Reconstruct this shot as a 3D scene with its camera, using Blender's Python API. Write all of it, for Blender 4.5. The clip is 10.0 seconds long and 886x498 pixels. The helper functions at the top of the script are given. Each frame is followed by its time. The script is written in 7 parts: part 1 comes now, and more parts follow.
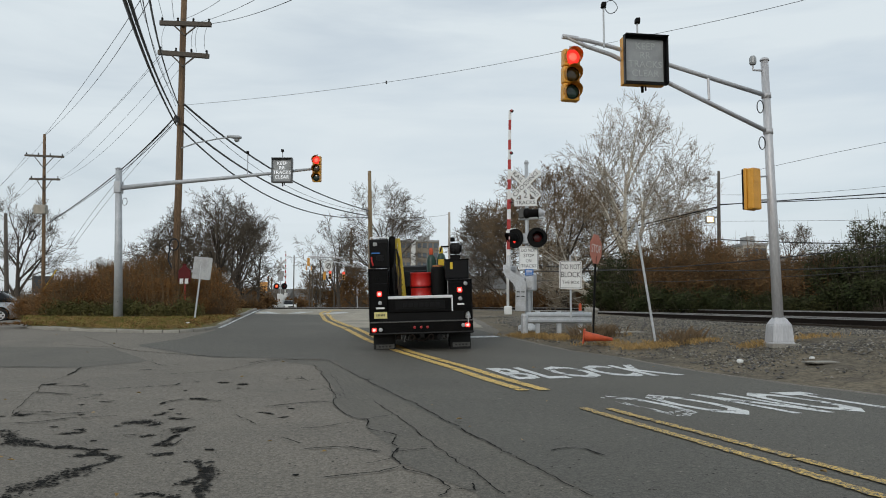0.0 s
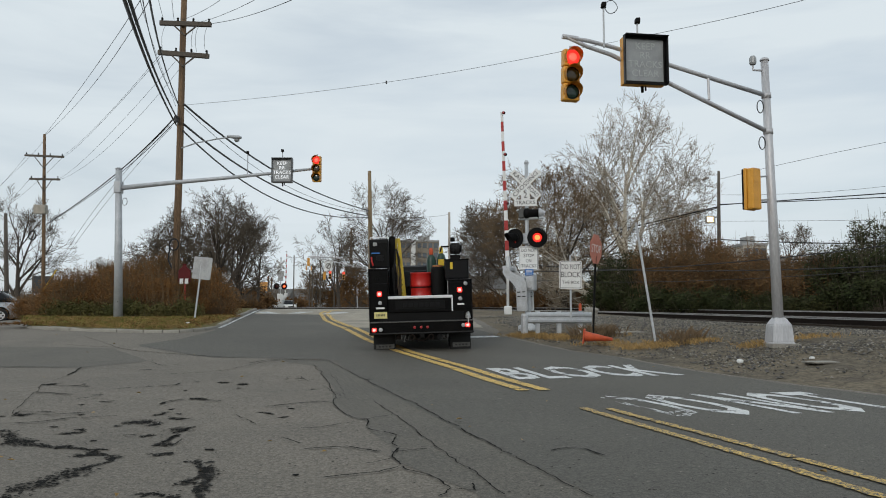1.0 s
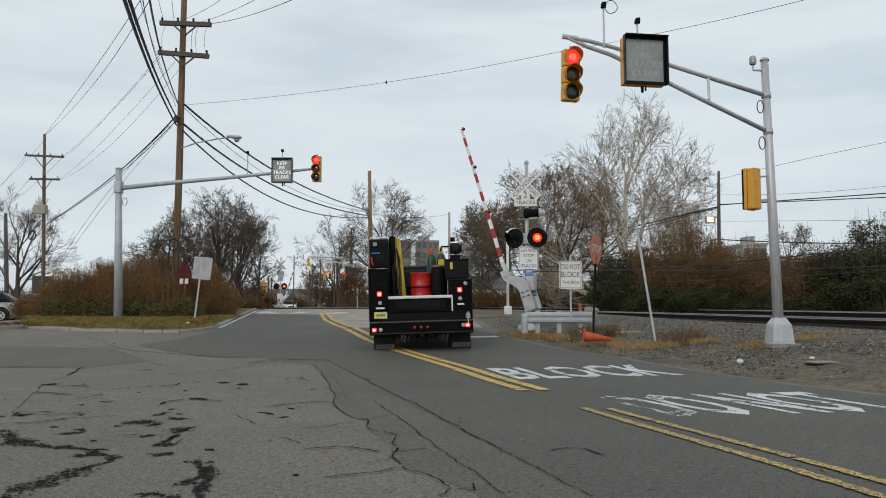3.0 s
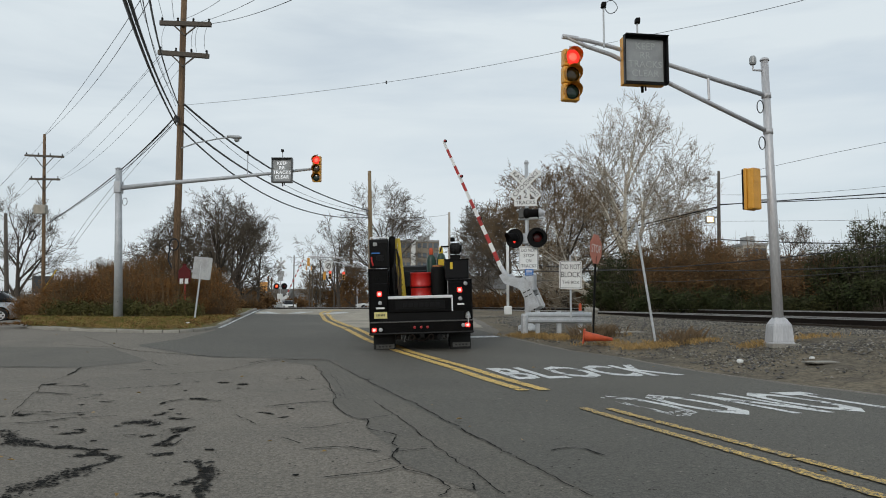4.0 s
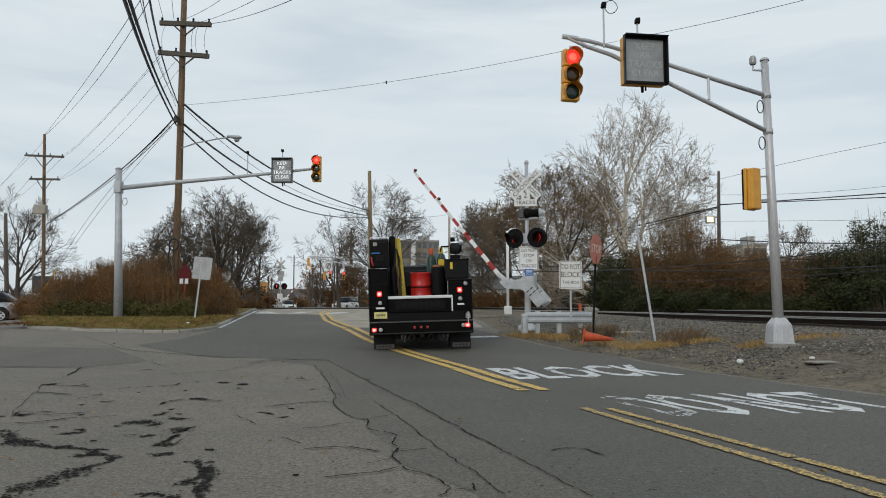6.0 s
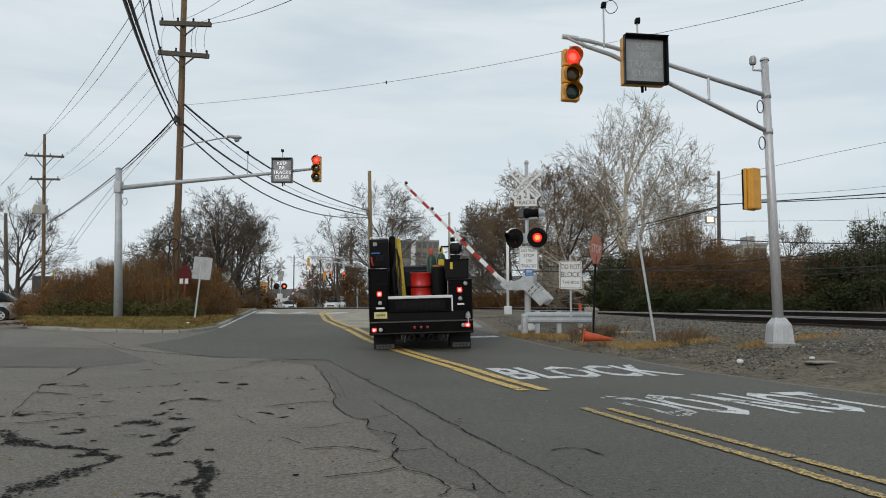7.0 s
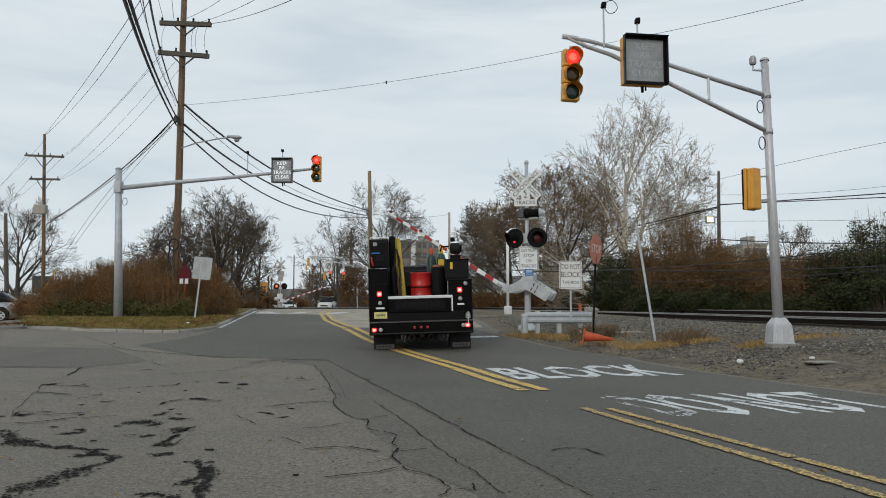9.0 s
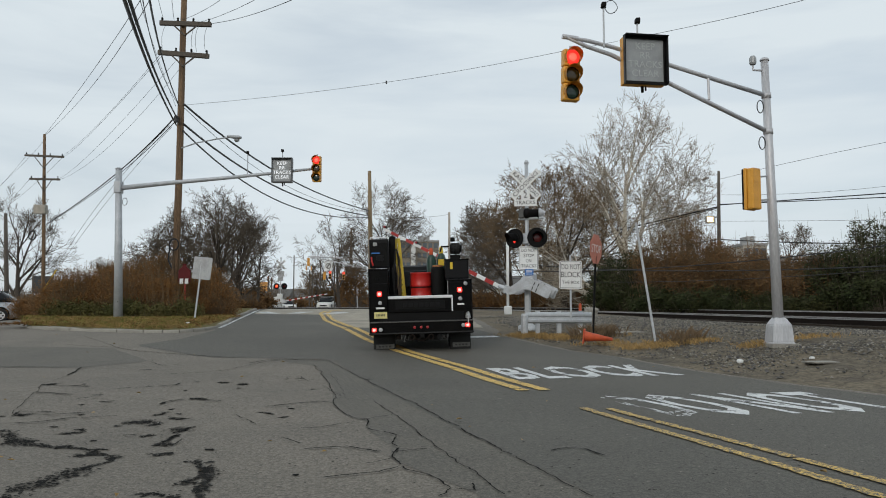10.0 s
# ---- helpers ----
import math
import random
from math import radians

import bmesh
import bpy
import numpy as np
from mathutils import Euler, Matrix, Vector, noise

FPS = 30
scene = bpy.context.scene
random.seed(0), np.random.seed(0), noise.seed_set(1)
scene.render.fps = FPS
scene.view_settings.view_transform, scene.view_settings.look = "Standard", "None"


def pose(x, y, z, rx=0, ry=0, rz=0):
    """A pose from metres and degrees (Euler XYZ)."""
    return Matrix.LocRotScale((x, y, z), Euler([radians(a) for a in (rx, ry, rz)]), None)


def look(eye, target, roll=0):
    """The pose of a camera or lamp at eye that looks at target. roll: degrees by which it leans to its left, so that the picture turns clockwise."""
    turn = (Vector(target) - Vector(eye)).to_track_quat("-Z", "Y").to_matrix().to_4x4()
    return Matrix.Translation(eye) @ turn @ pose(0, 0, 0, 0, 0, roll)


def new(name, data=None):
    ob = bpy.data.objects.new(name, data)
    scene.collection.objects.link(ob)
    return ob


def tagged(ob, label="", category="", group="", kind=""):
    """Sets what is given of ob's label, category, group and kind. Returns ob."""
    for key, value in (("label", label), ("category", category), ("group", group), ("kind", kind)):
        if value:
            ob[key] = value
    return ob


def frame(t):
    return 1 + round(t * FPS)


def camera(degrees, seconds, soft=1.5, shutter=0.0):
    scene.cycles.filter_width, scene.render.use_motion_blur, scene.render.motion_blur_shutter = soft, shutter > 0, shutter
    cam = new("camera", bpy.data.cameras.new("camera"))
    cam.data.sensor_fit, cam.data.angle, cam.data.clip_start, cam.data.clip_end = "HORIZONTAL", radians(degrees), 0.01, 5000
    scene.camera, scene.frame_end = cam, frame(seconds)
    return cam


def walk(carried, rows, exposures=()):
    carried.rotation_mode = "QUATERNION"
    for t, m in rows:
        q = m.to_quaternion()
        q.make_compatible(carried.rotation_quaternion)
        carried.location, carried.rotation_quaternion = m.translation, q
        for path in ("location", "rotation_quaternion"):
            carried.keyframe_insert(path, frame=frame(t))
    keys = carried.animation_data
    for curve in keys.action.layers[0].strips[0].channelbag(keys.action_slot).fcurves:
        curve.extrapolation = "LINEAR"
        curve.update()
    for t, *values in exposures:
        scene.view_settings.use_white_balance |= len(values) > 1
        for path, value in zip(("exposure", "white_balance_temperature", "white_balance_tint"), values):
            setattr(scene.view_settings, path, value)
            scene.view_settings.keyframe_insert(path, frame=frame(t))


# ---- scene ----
cam = camera(60, 10.0, soft=1.0)
walk(cam, [(0.0, pose(0, 0, 1.25, 94.296, 0, 0)), (10.0, pose(0, 0, 1.25, 94.296, 0, 0))],
     exposures=[(0.0, 0.0), (10.0, 0.0)])

# ---- sky and sun: a bright, thinly clouded winter sky ----
world = bpy.data.worlds.new("sky")
scene.world = world
world.use_nodes = True
nt = world.node_tree
nt.nodes.clear()
w_out = nt.nodes.new("ShaderNodeOutputWorld")
w_bg = nt.nodes.new("ShaderNodeBackground")
w_sky = nt.nodes.new("ShaderNodeTexSky")
w_sky.sky_type = "NISHITA"
w_sky.sun_disc = False
w_sky.sun_elevation = radians(28)
w_sky.sun_rotation = radians(200)
w_sky.air_density = 1.0
w_sky.dust_density = 2.5
w_co = nt.nodes.new("ShaderNodeTexCoord")
w_map = nt.nodes.new("ShaderNodeMapping")
w_map.inputs["Scale"].default_value = (1.2, 1.2, 7.0)
w_noise = nt.nodes.new("ShaderNodeTexNoise")
w_noise.inputs["Scale"].default_value = 1.7
w_noise.inputs["Detail"].default_value = 7
w_noise.inputs["Roughness"].default_value = 0.52
w_noise.inputs["Distortion"].default_value = 0.4
w_ramp = nt.nodes.new("ShaderNodeValToRGB")
w_ramp.color_ramp.elements[0].position = 0.36
w_ramp.color_ramp.elements[0].color = (0.76, 0.76, 0.76, 1)
w_ramp.color_ramp.elements[1].position = 0.57
w_ramp.color_ramp.elements[1].color = (1, 1, 1, 1)
w_gain = nt.nodes.new("ShaderNodeMix")
w_gain.data_type = "RGBA"
w_gain.inputs[7].default_value = (7.05, 7.8, 8.25, 1)
nt.links.new(w_co.outputs["Generated"], w_map.inputs[0])
nt.links.new(w_map.outputs[0], w_noise.inputs["Vector"])
nt.links.new(w_noise.outputs[0], w_ramp.inputs[0])
nt.links.new(w_ramp.outputs[0], w_gain.inputs[0])
nt.links.new(w_sky.outputs[0], w_gain.inputs[6])
nt.links.new(w_gain.outputs[2], w_bg.inputs[0])
w_bg.inputs[1].default_value = 0.1
nt.links.new(w_bg.outputs[0], w_out.inputs[0])

sun_data = bpy.data.lights.new("sun", "SUN")
sun_data.energy = 0.9
sun_data.angle = radians(14)
sun_data.color = (1.0, 0.95, 0.88)
sun = new("sun", sun_data)
sun.matrix_world = look((-20, -45, 30), (0, 10, 0))


# ---- materials ----
def mat(name, col, rough=0.7, metal=0.0, col2=None, scale=3.0, fine=60.0, mix=0.5, grain=0.15, bump=0.15, emit=None,
        power=0.0, rand=0.0, stretch=(1, 1, 1), coat=0.0, detail=3, nrough=0.5, wear=0.0, wear_scale=22.0,
        under=(0.075, 0.074, 0.07), spec=0.5, speck=0.0, speck_size=80.0):
    """A surface with broad stains (col to col2), fine grain and relief; sizes per metre."""
    m = bpy.data.materials.new(name)
    m.use_nodes = True
    t = m.node_tree
    b = t.nodes["Principled BSDF"]
    b.inputs["Roughness"].default_value = rough
    b.inputs["Metallic"].default_value = metal
    b.inputs["Specular IOR Level"].default_value = spec
    b.inputs["Coat Weight"].default_value = coat
    col2 = col2 or tuple(c * 0.72 for c in col)
    co = t.nodes.new("ShaderNodeTexCoord")
    mp = t.nodes.new("ShaderNodeMapping")
    mp.inputs["Scale"].default_value = stretch
    t.links.new(co.outputs["Object"], mp.inputs[0])
    n1 = t.nodes.new("ShaderNodeTexNoise")
    n1.inputs["Scale"].default_value, n1.inputs["Detail"].default_value = scale, 5
    n2 = t.nodes.new("ShaderNodeTexNoise")
    n2.inputs["Scale"].default_value, n2.inputs["Detail"].default_value = fine, detail
    n2.inputs["Roughness"].default_value = nrough
    t.links.new(mp.outputs[0], n1.inputs["Vector"])
    t.links.new(mp.outputs[0], n2.inputs["Vector"])
    r1 = t.nodes.new("ShaderNodeMapRange")
    r1.inputs[1].default_value, r1.inputs[2].default_value = 0.5 - 0.25 * mix, 0.5 + 0.25 / max(mix, 0.2) * 0.6
    t.links.new(n1.outputs[0], r1.inputs[0])
    mx = t.nodes.new("ShaderNodeMix")
    mx.data_type = "RGBA"
    mx.inputs[6].default_value, mx.inputs[7].default_value = (*col, 1), (*col2, 1)
    t.links.new(r1.outputs[0], mx.inputs[0])
    r2 = t.nodes.new("ShaderNodeMapRange")
    r2.inputs[1].default_value, r2.inputs[2].default_value = 0.25, 0.75
    r2.inputs[3].default_value, r2.inputs[4].default_value = 1 - grain, 1 + grain
    t.links.new(n2.outputs[0], r2.inputs[0])
    vm = t.nodes.new("ShaderNodeVectorMath")
    vm.operation = "SCALE"
    t.links.new(mx.outputs[2], vm.inputs[0])
    last = r2.outputs[0]
    if rand:
        geo = t.nodes.new("ShaderNodeNewGeometry")
        r3 = t.nodes.new("ShaderNodeMapRange")
        r3.inputs[3].default_value, r3.inputs[4].default_value = 1 - rand, 1 + rand
        t.links.new(geo.outputs["Random Per Island"], r3.inputs[0])
        mu = t.nodes.new("ShaderNodeMath")
        mu.operation = "MULTIPLY"
        t.links.new(last, mu.inputs[0])
        t.links.new(r3.outputs[0], mu.inputs[1])
        last = mu.outputs[0]
    if speck:
        vo = t.nodes.new("ShaderNodeTexVoronoi")
        vo.inputs["Scale"].default_value = speck_size
        t.links.new(mp.outputs[0], vo.inputs["Vector"])
        r5 = t.nodes.new("ShaderNodeMapRange")
        r5.inputs[1].default_value, r5.inputs[2].default_value = 0.15, 0.85
        r5.inputs[3].default_value, r5.inputs[4].default_value = 1 - speck, 1 + speck
        t.links.new(vo.outputs["Color"], r5.inputs[0])
        mu2 = t.nodes.new("ShaderNodeMath")
        mu2.operation = "MULTIPLY"
        t.links.new(last, mu2.inputs[0])
        t.links.new(r5.outputs[0], mu2.inputs[1])
        last = mu2.outputs[0]
    t.links.new(last, vm.inputs["Scale"])
    out = vm.outputs[0]
    if wear:
        n3 = t.nodes.new("ShaderNodeTexNoise")
        n3.inputs["Scale"].default_value, n3.inputs["Detail"].default_value, n3.inputs["Roughness"].default_value = wear_scale, 6, 0.7
        t.links.new(mp.outputs[0], n3.inputs["Vector"])
        r4 = t.nodes.new("ShaderNodeMapRange")
        r4.inputs[1].default_value, r4.inputs[2].default_value = 0.66 - 0.3 * wear, 0.72 - 0.3 * wear
        t.links.new(n3.outputs[0], r4.inputs[0])
        mw = t.nodes.new("ShaderNodeMix")
        mw.data_type = "RGBA"
        mw.inputs[7].default_value = (*under, 1)
        t.links.new(r4.outputs[0], mw.inputs[0])
        t.links.new(out, mw.inputs[6])
        out = mw.outputs[2]
    t.links.new(out, b.inputs["Base Color"])
    if bump:
        bp = t.nodes.new("ShaderNodeBump")
        bp.inputs["Strength"].default_value, bp.inputs["Distance"].default_value = bump, 0.01
        t.links.new(n2.outputs[0], bp.inputs["Height"])
        t.links.new(bp.outputs[0], b.inputs["Normal"])
    if emit:
        b.inputs["Emission Color"].default_value = (*emit, 1)
        b.inputs["Emission Strength"].default_value = power
    return m


ASPHALT = mat("asphalt", (0.166, 0.147, 0.121), 0.8, col2=(0.122, 0.110, 0.092), scale=0.5, fine=22, grain=0.6, bump=0.5, detail=9, nrough=0.8, spec=0.3, speck=0.32, speck_size=70)
# light mottled asphalt; the grazing sheen is put into its colour too
PALE_ASPHALT = mat("pale_asphalt", (0.34, 0.30, 0.235), 0.75, col2=(0.15, 0.138, 0.112), scale=0.9, fine=14, grain=0.45, bump=0.3, detail=7, nrough=0.7)
MID_ASPHALT = mat("aged_asphalt", (0.118, 0.108, 0.09), 0.8, col2=(0.094, 0.087, 0.074), scale=0.6, fine=22, grain=0.55, bump=0.45, detail=9, nrough=0.8, spec=0.3, speck=0.3, speck_size=80)
NEW_ASPHALT = mat("newer_asphalt", (0.088, 0.083, 0.071), 0.78, col2=(0.112, 0.105, 0.089), scale=0.35, fine=22, grain=0.5, bump=0.4, detail=9, nrough=0.8, spec=0.3, speck=0.3, speck_size=90)
# near-black colour stands in for the shadow inside open cracks
CRACK = mat("crack_shade", (0.012, 0.012, 0.011), 0.9, scale=4, fine=60, bump=0.3, spec=0.05)
POTHOLE = mat("broken_asphalt", (0.018, 0.018, 0.017), 0.95, col2=(0.038, 0.036, 0.033), scale=6, fine=45, grain=0.5, bump=0.8, spec=0.05)
DIRT = mat("gravelly_dirt", (0.165, 0.138, 0.100), 0.95, col2=(0.07, 0.064, 0.055), scale=0.8, fine=9, grain=0.85, bump=1.0, detail=9, nrough=0.75, spec=0.12)
BALLAST = mat("ballast", (0.062, 0.055, 0.047), 0.95, col2=(0.028, 0.024, 0.02), scale=0.7, fine=14, grain=0.6, bump=1.0, spec=0.12)
STONE = mat("crushed_stone", (0.19, 0.176, 0.15), 0.9, scale=2, fine=40, rand=0.6, spec=0.12)
GRASS_SOIL = mat("worn_grass", (0.12, 0.11, 0.045), 0.95, col2=(0.13, 0.09, 0.045), scale=1.2, fine=24, grain=0.5, bump=0.8, spec=0.12)
CONCRETE = mat("kerb_concrete", (0.29, 0.275, 0.24), 0.85, col2=(0.17, 0.16, 0.14), scale=1.5, fine=40, grain=0.25, bump=0.3)
FRESH_YELLOW = mat("clean_road_yellow", (0.66, 0.44, 0.11), 0.75, col2=(0.52, 0.35, 0.10), scale=2.5, fine=30, grain=0.3, wear=0.46, wear_scale=36)
YELLOW_LINE = mat("road_yellow", (0.60, 0.40, 0.10), 0.75, col2=(0.46, 0.31, 0.09), scale=2.5, fine=30, grain=0.35, wear=0.62, wear_scale=42)
WHITE_LINE = mat("road_white", (0.62, 0.63, 0.62), 0.7, col2=(0.45, 0.46, 0.46), scale=2, fine=30, grain=0.2, wear=0.36, wear_scale=5)
GALV = mat("galvanised_steel", (0.45, 0.47, 0.49), 0.5, 0.2, col2=(0.34, 0.36, 0.38), scale=4, fine=30, grain=0.15, bump=0.05)
ALU = mat("aluminium", (0.52, 0.52, 0.53), 0.45, 0.3, col2=(0.42, 0.42, 0.44), scale=3, fine=40, stretch=(1, 1, 0.2), bump=0.05)
SILVER_PAINT = mat("silver_paint", (0.52, 0.54, 0.56), 0.5, 0.35, col2=(0.38, 0.38, 0.38), scale=4, fine=30, bump=0.08)
WOOD_POLE = mat("weathered_pole_wood", (0.20, 0.125, 0.07), 0.9, col2=(0.05, 0.04, 0.03), scale=2, fine=20, stretch=(5, 5, 0.3), grain=0.6, bump=0.5)
GREY_WOOD = mat("grey_pole_wood", (0.11, 0.092, 0.075), 0.9, col2=(0.06, 0.054, 0.046), scale=3, fine=30, stretch=(6, 6, 0.4), grain=0.3, bump=0.4)
SIGNAL_YELLOW = mat("signal_yellow", (0.70, 0.33, 0.035), 0.45, col2=(0.58, 0.27, 0.025), scale=5, fine=30, grain=0.08, bump=0.05)
BLACK = mat("black_paint", (0.006, 0.006, 0.007), 0.4, scale=6, fine=40, bump=0.05, spec=0.2)
MATT_BLACK = mat("matt_black", (0.007, 0.007, 0.007), 0.75, scale=6, fine=40, bump=0.1, spec=0.15)
TRUCK_BLACK = mat("truck_black", (0.002, 0.002, 0.0024), 0.22, col2=(0.006, 0.0055, 0.005), scale=3, fine=50, bump=0.03, spec=0.16)
RUBBER = mat("rubber", (0.010, 0.010, 0.010), 0.85, scale=5, fine=40)
CHROME = mat("bright_steel", (0.85, 0.86, 0.88), 0.3, 0.5, col2=(0.72, 0.72, 0.74), scale=5, fine=40, grain=0.05, bump=0.02)
DARK_GLASS = mat("dark_glass", (0.012, 0.014, 0.016), 0.15, scale=2, fine=10, grain=0.02, bump=0.0, spec=0.22)
RED_PAINT = mat("red_drum_paint", (0.52, 0.02, 0.015), 0.4, col2=(0.38, 0.015, 0.012), scale=5, fine=30, grain=0.08, bump=0.04)
SAFETY_YELLOW = mat("safety_yellow", (0.72, 0.50, 0.03), 0.5, scale=5, fine=30, grain=0.1)
ORANGE = mat("faded_orange", (0.55, 0.085, 0.025), 0.6, col2=(0.36, 0.06, 0.025), scale=8, fine=40)
CYL_GREEN = mat("cylinder_green", (0.010, 0.045, 0.03), 0.4, scale=5, fine=30)
WHITE = mat("sign_white", (0.74, 0.75, 0.74), 0.5, col2=(0.64, 0.64, 0.62), scale=4, fine=30, grain=0.05, bump=0.02)
BLUE = mat("sign_blue", (0.03, 0.16, 0.48), 0.5, scale=5, fine=30)
SIGN_RED = mat("reflective_red", (0.42, 0.03, 0.025), 0.5, scale=5, fine=30)
FADED_RED = mat("faded_stop_red", (0.50, 0.17, 0.11), 0.6, col2=(0.42, 0.13, 0.08), scale=5, fine=30)
FADED_WHITE = mat("faded_white", (0.72, 0.60, 0.54), 0.6, scale=5, fine=30)
SIGN_BACK = mat("sign_back", (0.36, 0.37, 0.37), 0.5, 0.5, col2=(0.28, 0.28, 0.28), scale=4, fine=30)
PLATE = mat("plate_yellow", (0.68, 0.60, 0.24), 0.5, scale=9, fine=40)
# rust taken near black: the shadow on the rail sides is in this colour
RUST = mat("dark_rusty_steel", (0.014, 0.010, 0.008), 0.9, 0.0, col2=(0.009, 0.007, 0.006), scale=3, fine=40, spec=0.12)
RAIL_TOP = mat("worn_rail", (0.34, 0.335, 0.33), 0.4, 0.15, scale=4, fine=30, bump=0.02)
TIE = mat("creosote_tie", (0.035, 0.028, 0.022), 0.9, scale=4, fine=30, bump=0.4, spec=0.12)
WIRE = mat("black_cable", (0.02, 0.02, 0.022), 0.6, scale=2, fine=20, bump=0)
BARK = mat("dark_bark", (0.085, 0.072, 0.06), 0.95, col2=(0.06, 0.05, 0.045), scale=2, fine=20, bump=0.5, spec=0.12)
SYCAMORE_TWIG = mat("sycamore_twig_bark", (0.30, 0.255, 0.195), 0.9, col2=(0.16, 0.125, 0.09), scale=0.8, fine=10, bump=0.1, spec=0.12)
BARK_TWIG = mat("twig_bark", (0.135, 0.112, 0.088), 0.95, col2=(0.085, 0.069, 0.055), scale=1, fine=10, bump=0.1, spec=0.12)
BARK_PALE = mat("pale_sycamore_bark", (0.62, 0.58, 0.50), 0.85, col2=(0.30, 0.26, 0.20), scale=1.3, fine=10, mix=0.7, grain=0.25, bump=0.2, spec=0.12)
BARK_WARM = mat("warm_twig_bark", (0.17, 0.12, 0.072), 0.9, col2=(0.10, 0.07, 0.045), scale=0.6, fine=10, bump=0.1, spec=0.12)
BROWN_LEAF = mat("dry_brown_leaf", (0.16, 0.085, 0.035), 0.85, col2=(0.085, 0.055, 0.028), scale=0.9, fine=8, rand=0.45, bump=0, spec=0.12)
RUST_LEAF = mat("rust_leaf", (0.215, 0.105, 0.036), 0.85, col2=(0.105, 0.056, 0.022), scale=0.9, fine=8, rand=0.3, bump=0, spec=0.12)
GREEN_LEAF = mat("evergreen_leaf", (0.028, 0.036, 0.013), 0.7, col2=(0.055, 0.050, 0.02), scale=0.5, fine=8, rand=0.45, bump=0, spec=0.12)
OLIVE_LEAF = mat("olive_leaf", (0.07, 0.075, 0.025), 0.75, col2=(0.11, 0.08, 0.03), scale=0.8, fine=8, rand=0.4, bump=0, spec=0.12)
STRAW = mat("straw_grass", (0.36, 0.24, 0.10), 0.9, col2=(0.22, 0.145, 0.06), scale=1.2, fine=10, rand=0.4, bump=0, spec=0.12)
GRASS = mat("green_grass", (0.11, 0.14, 0.025), 0.9, col2=(0.13, 0.12, 0.04), scale=0.9, fine=10, rand=0.4, bump=0, spec=0.12)
LAMP_RED = mat("lit_red_lens", (0.7, 0.02, 0.01), 0.3, emit=(1.0, 0.035, 0.025), power=1.15, grain=0.02, bump=0)
LAMP_CORE = mat("lit_lamp_core", (0.9, 0.25, 0.1), 0.3, emit=(1.0, 0.21, 0.045), power=2.1, grain=0.02, bump=0)
SIGNAL_CORE = mat("lit_signal_core", (0.9, 0.1, 0.05), 0.3, emit=(1.0, 0.09, 0.06), power=1.5, grain=0.02, bump=0)
TAIL_CORE = mat("lit_tail_lamp", (0.9, 0.2, 0.15), 0.3, emit=(1.0, 0.42, 0.40), power=1.7, grain=0.02, bump=0)
SODIUM = mat("lit_flood_lamp", (0.9, 0.7, 0.4), 0.3, emit=(1.0, 0.74, 0.34), power=2.6, grain=0.02, bump=0)
DARK_RED = mat("unlit_red_lens", (0.09, 0.008, 0.008), 0.2, scale=9, fine=40, bump=0.05)
DULL_RED = mat("red_reflector", (0.34, 0.015, 0.02), 0.3, scale=9, fine=40, bump=0.05)
DARK_AMBER = mat("unlit_amber_lens", (0.05, 0.03, 0.006), 0.15, scale=9, fine=40, bump=0.05)
DARK_GREEN = mat("unlit_green_lens", (0.012, 0.03, 0.022), 0.12, scale=9, fine=40, bump=0.05)
GREY_SCREEN = mat("dark_grey_screen", (0.30, 0.315, 0.32), 0.5, scale=5, fine=30, grain=0.05, bump=0.02)
LED_OFF = mat("pale_led_legend", (0.42, 0.44, 0.44), 0.5, scale=9, fine=30, bump=0)
LED_ON = mat("white_led_legend", (0.8, 0.8, 0.8), 0.5, emit=(0.9, 0.95, 1.0), power=0.55, bump=0)
CLEAR_LENS = mat("clear_lamp_lens", (0.38, 0.39, 0.40), 0.25, scale=9, fine=40, bump=0.05)
SIGN_INK = mat("sign_black_ink", (0.02, 0.02, 0.02), 0.6, bump=0)
CAR_SILVER = mat("silver_car_paint", (0.42, 0.44, 0.46), 0.3, 0.5, scale=2, fine=30, grain=0.05, bump=0.02, coat=0.5)
CAR_WHITE = mat("white_car_paint", (0.74, 0.74, 0.73), 0.35, scale=2, fine=30, grain=0.04, bump=0.02, coat=0.5)
SIDING = mat("white_siding", (0.66, 0.66, 0.64), 0.7, col2=(0.52, 0.52, 0.5), scale=0.5, fine=8, stretch=(0.3, 0.3, 3), bump=0.2)
TAN_BRICK = mat("tan_brick", (0.20, 0.172, 0.135), 0.85, col2=(0.15, 0.13, 0.105), scale=0.3, fine=6, grain=0.25, bump=0.1)
DULL_STEEL = mat("dull_steel", (0.10, 0.10, 0.095), 0.45, 0.5, scale=6, fine=40)
FRAME_GREY = mat("dark_grey_frame", (0.10, 0.105, 0.11), 0.6, scale=6, fine=30)
BEIGE_WALL = mat("beige_wall", (0.36, 0.33, 0.28), 0.8, col2=(0.28, 0.26, 0.22), scale=0.3, fine=5, bump=0.1)
GREY_WALL = mat("grey_wall", (0.34, 0.34, 0.33), 0.8, scale=0.2, fine=5, bump=0.1)
ROOF = mat("shingle_roof", (0.11, 0.105, 0.10), 0.9, scale=0.6, fine=10, bump=0.3)
FACADE_GLASS = mat("facade_glass", (0.10, 0.12, 0.14), 0.15, scale=1, fine=5, grain=0.1, bump=0)


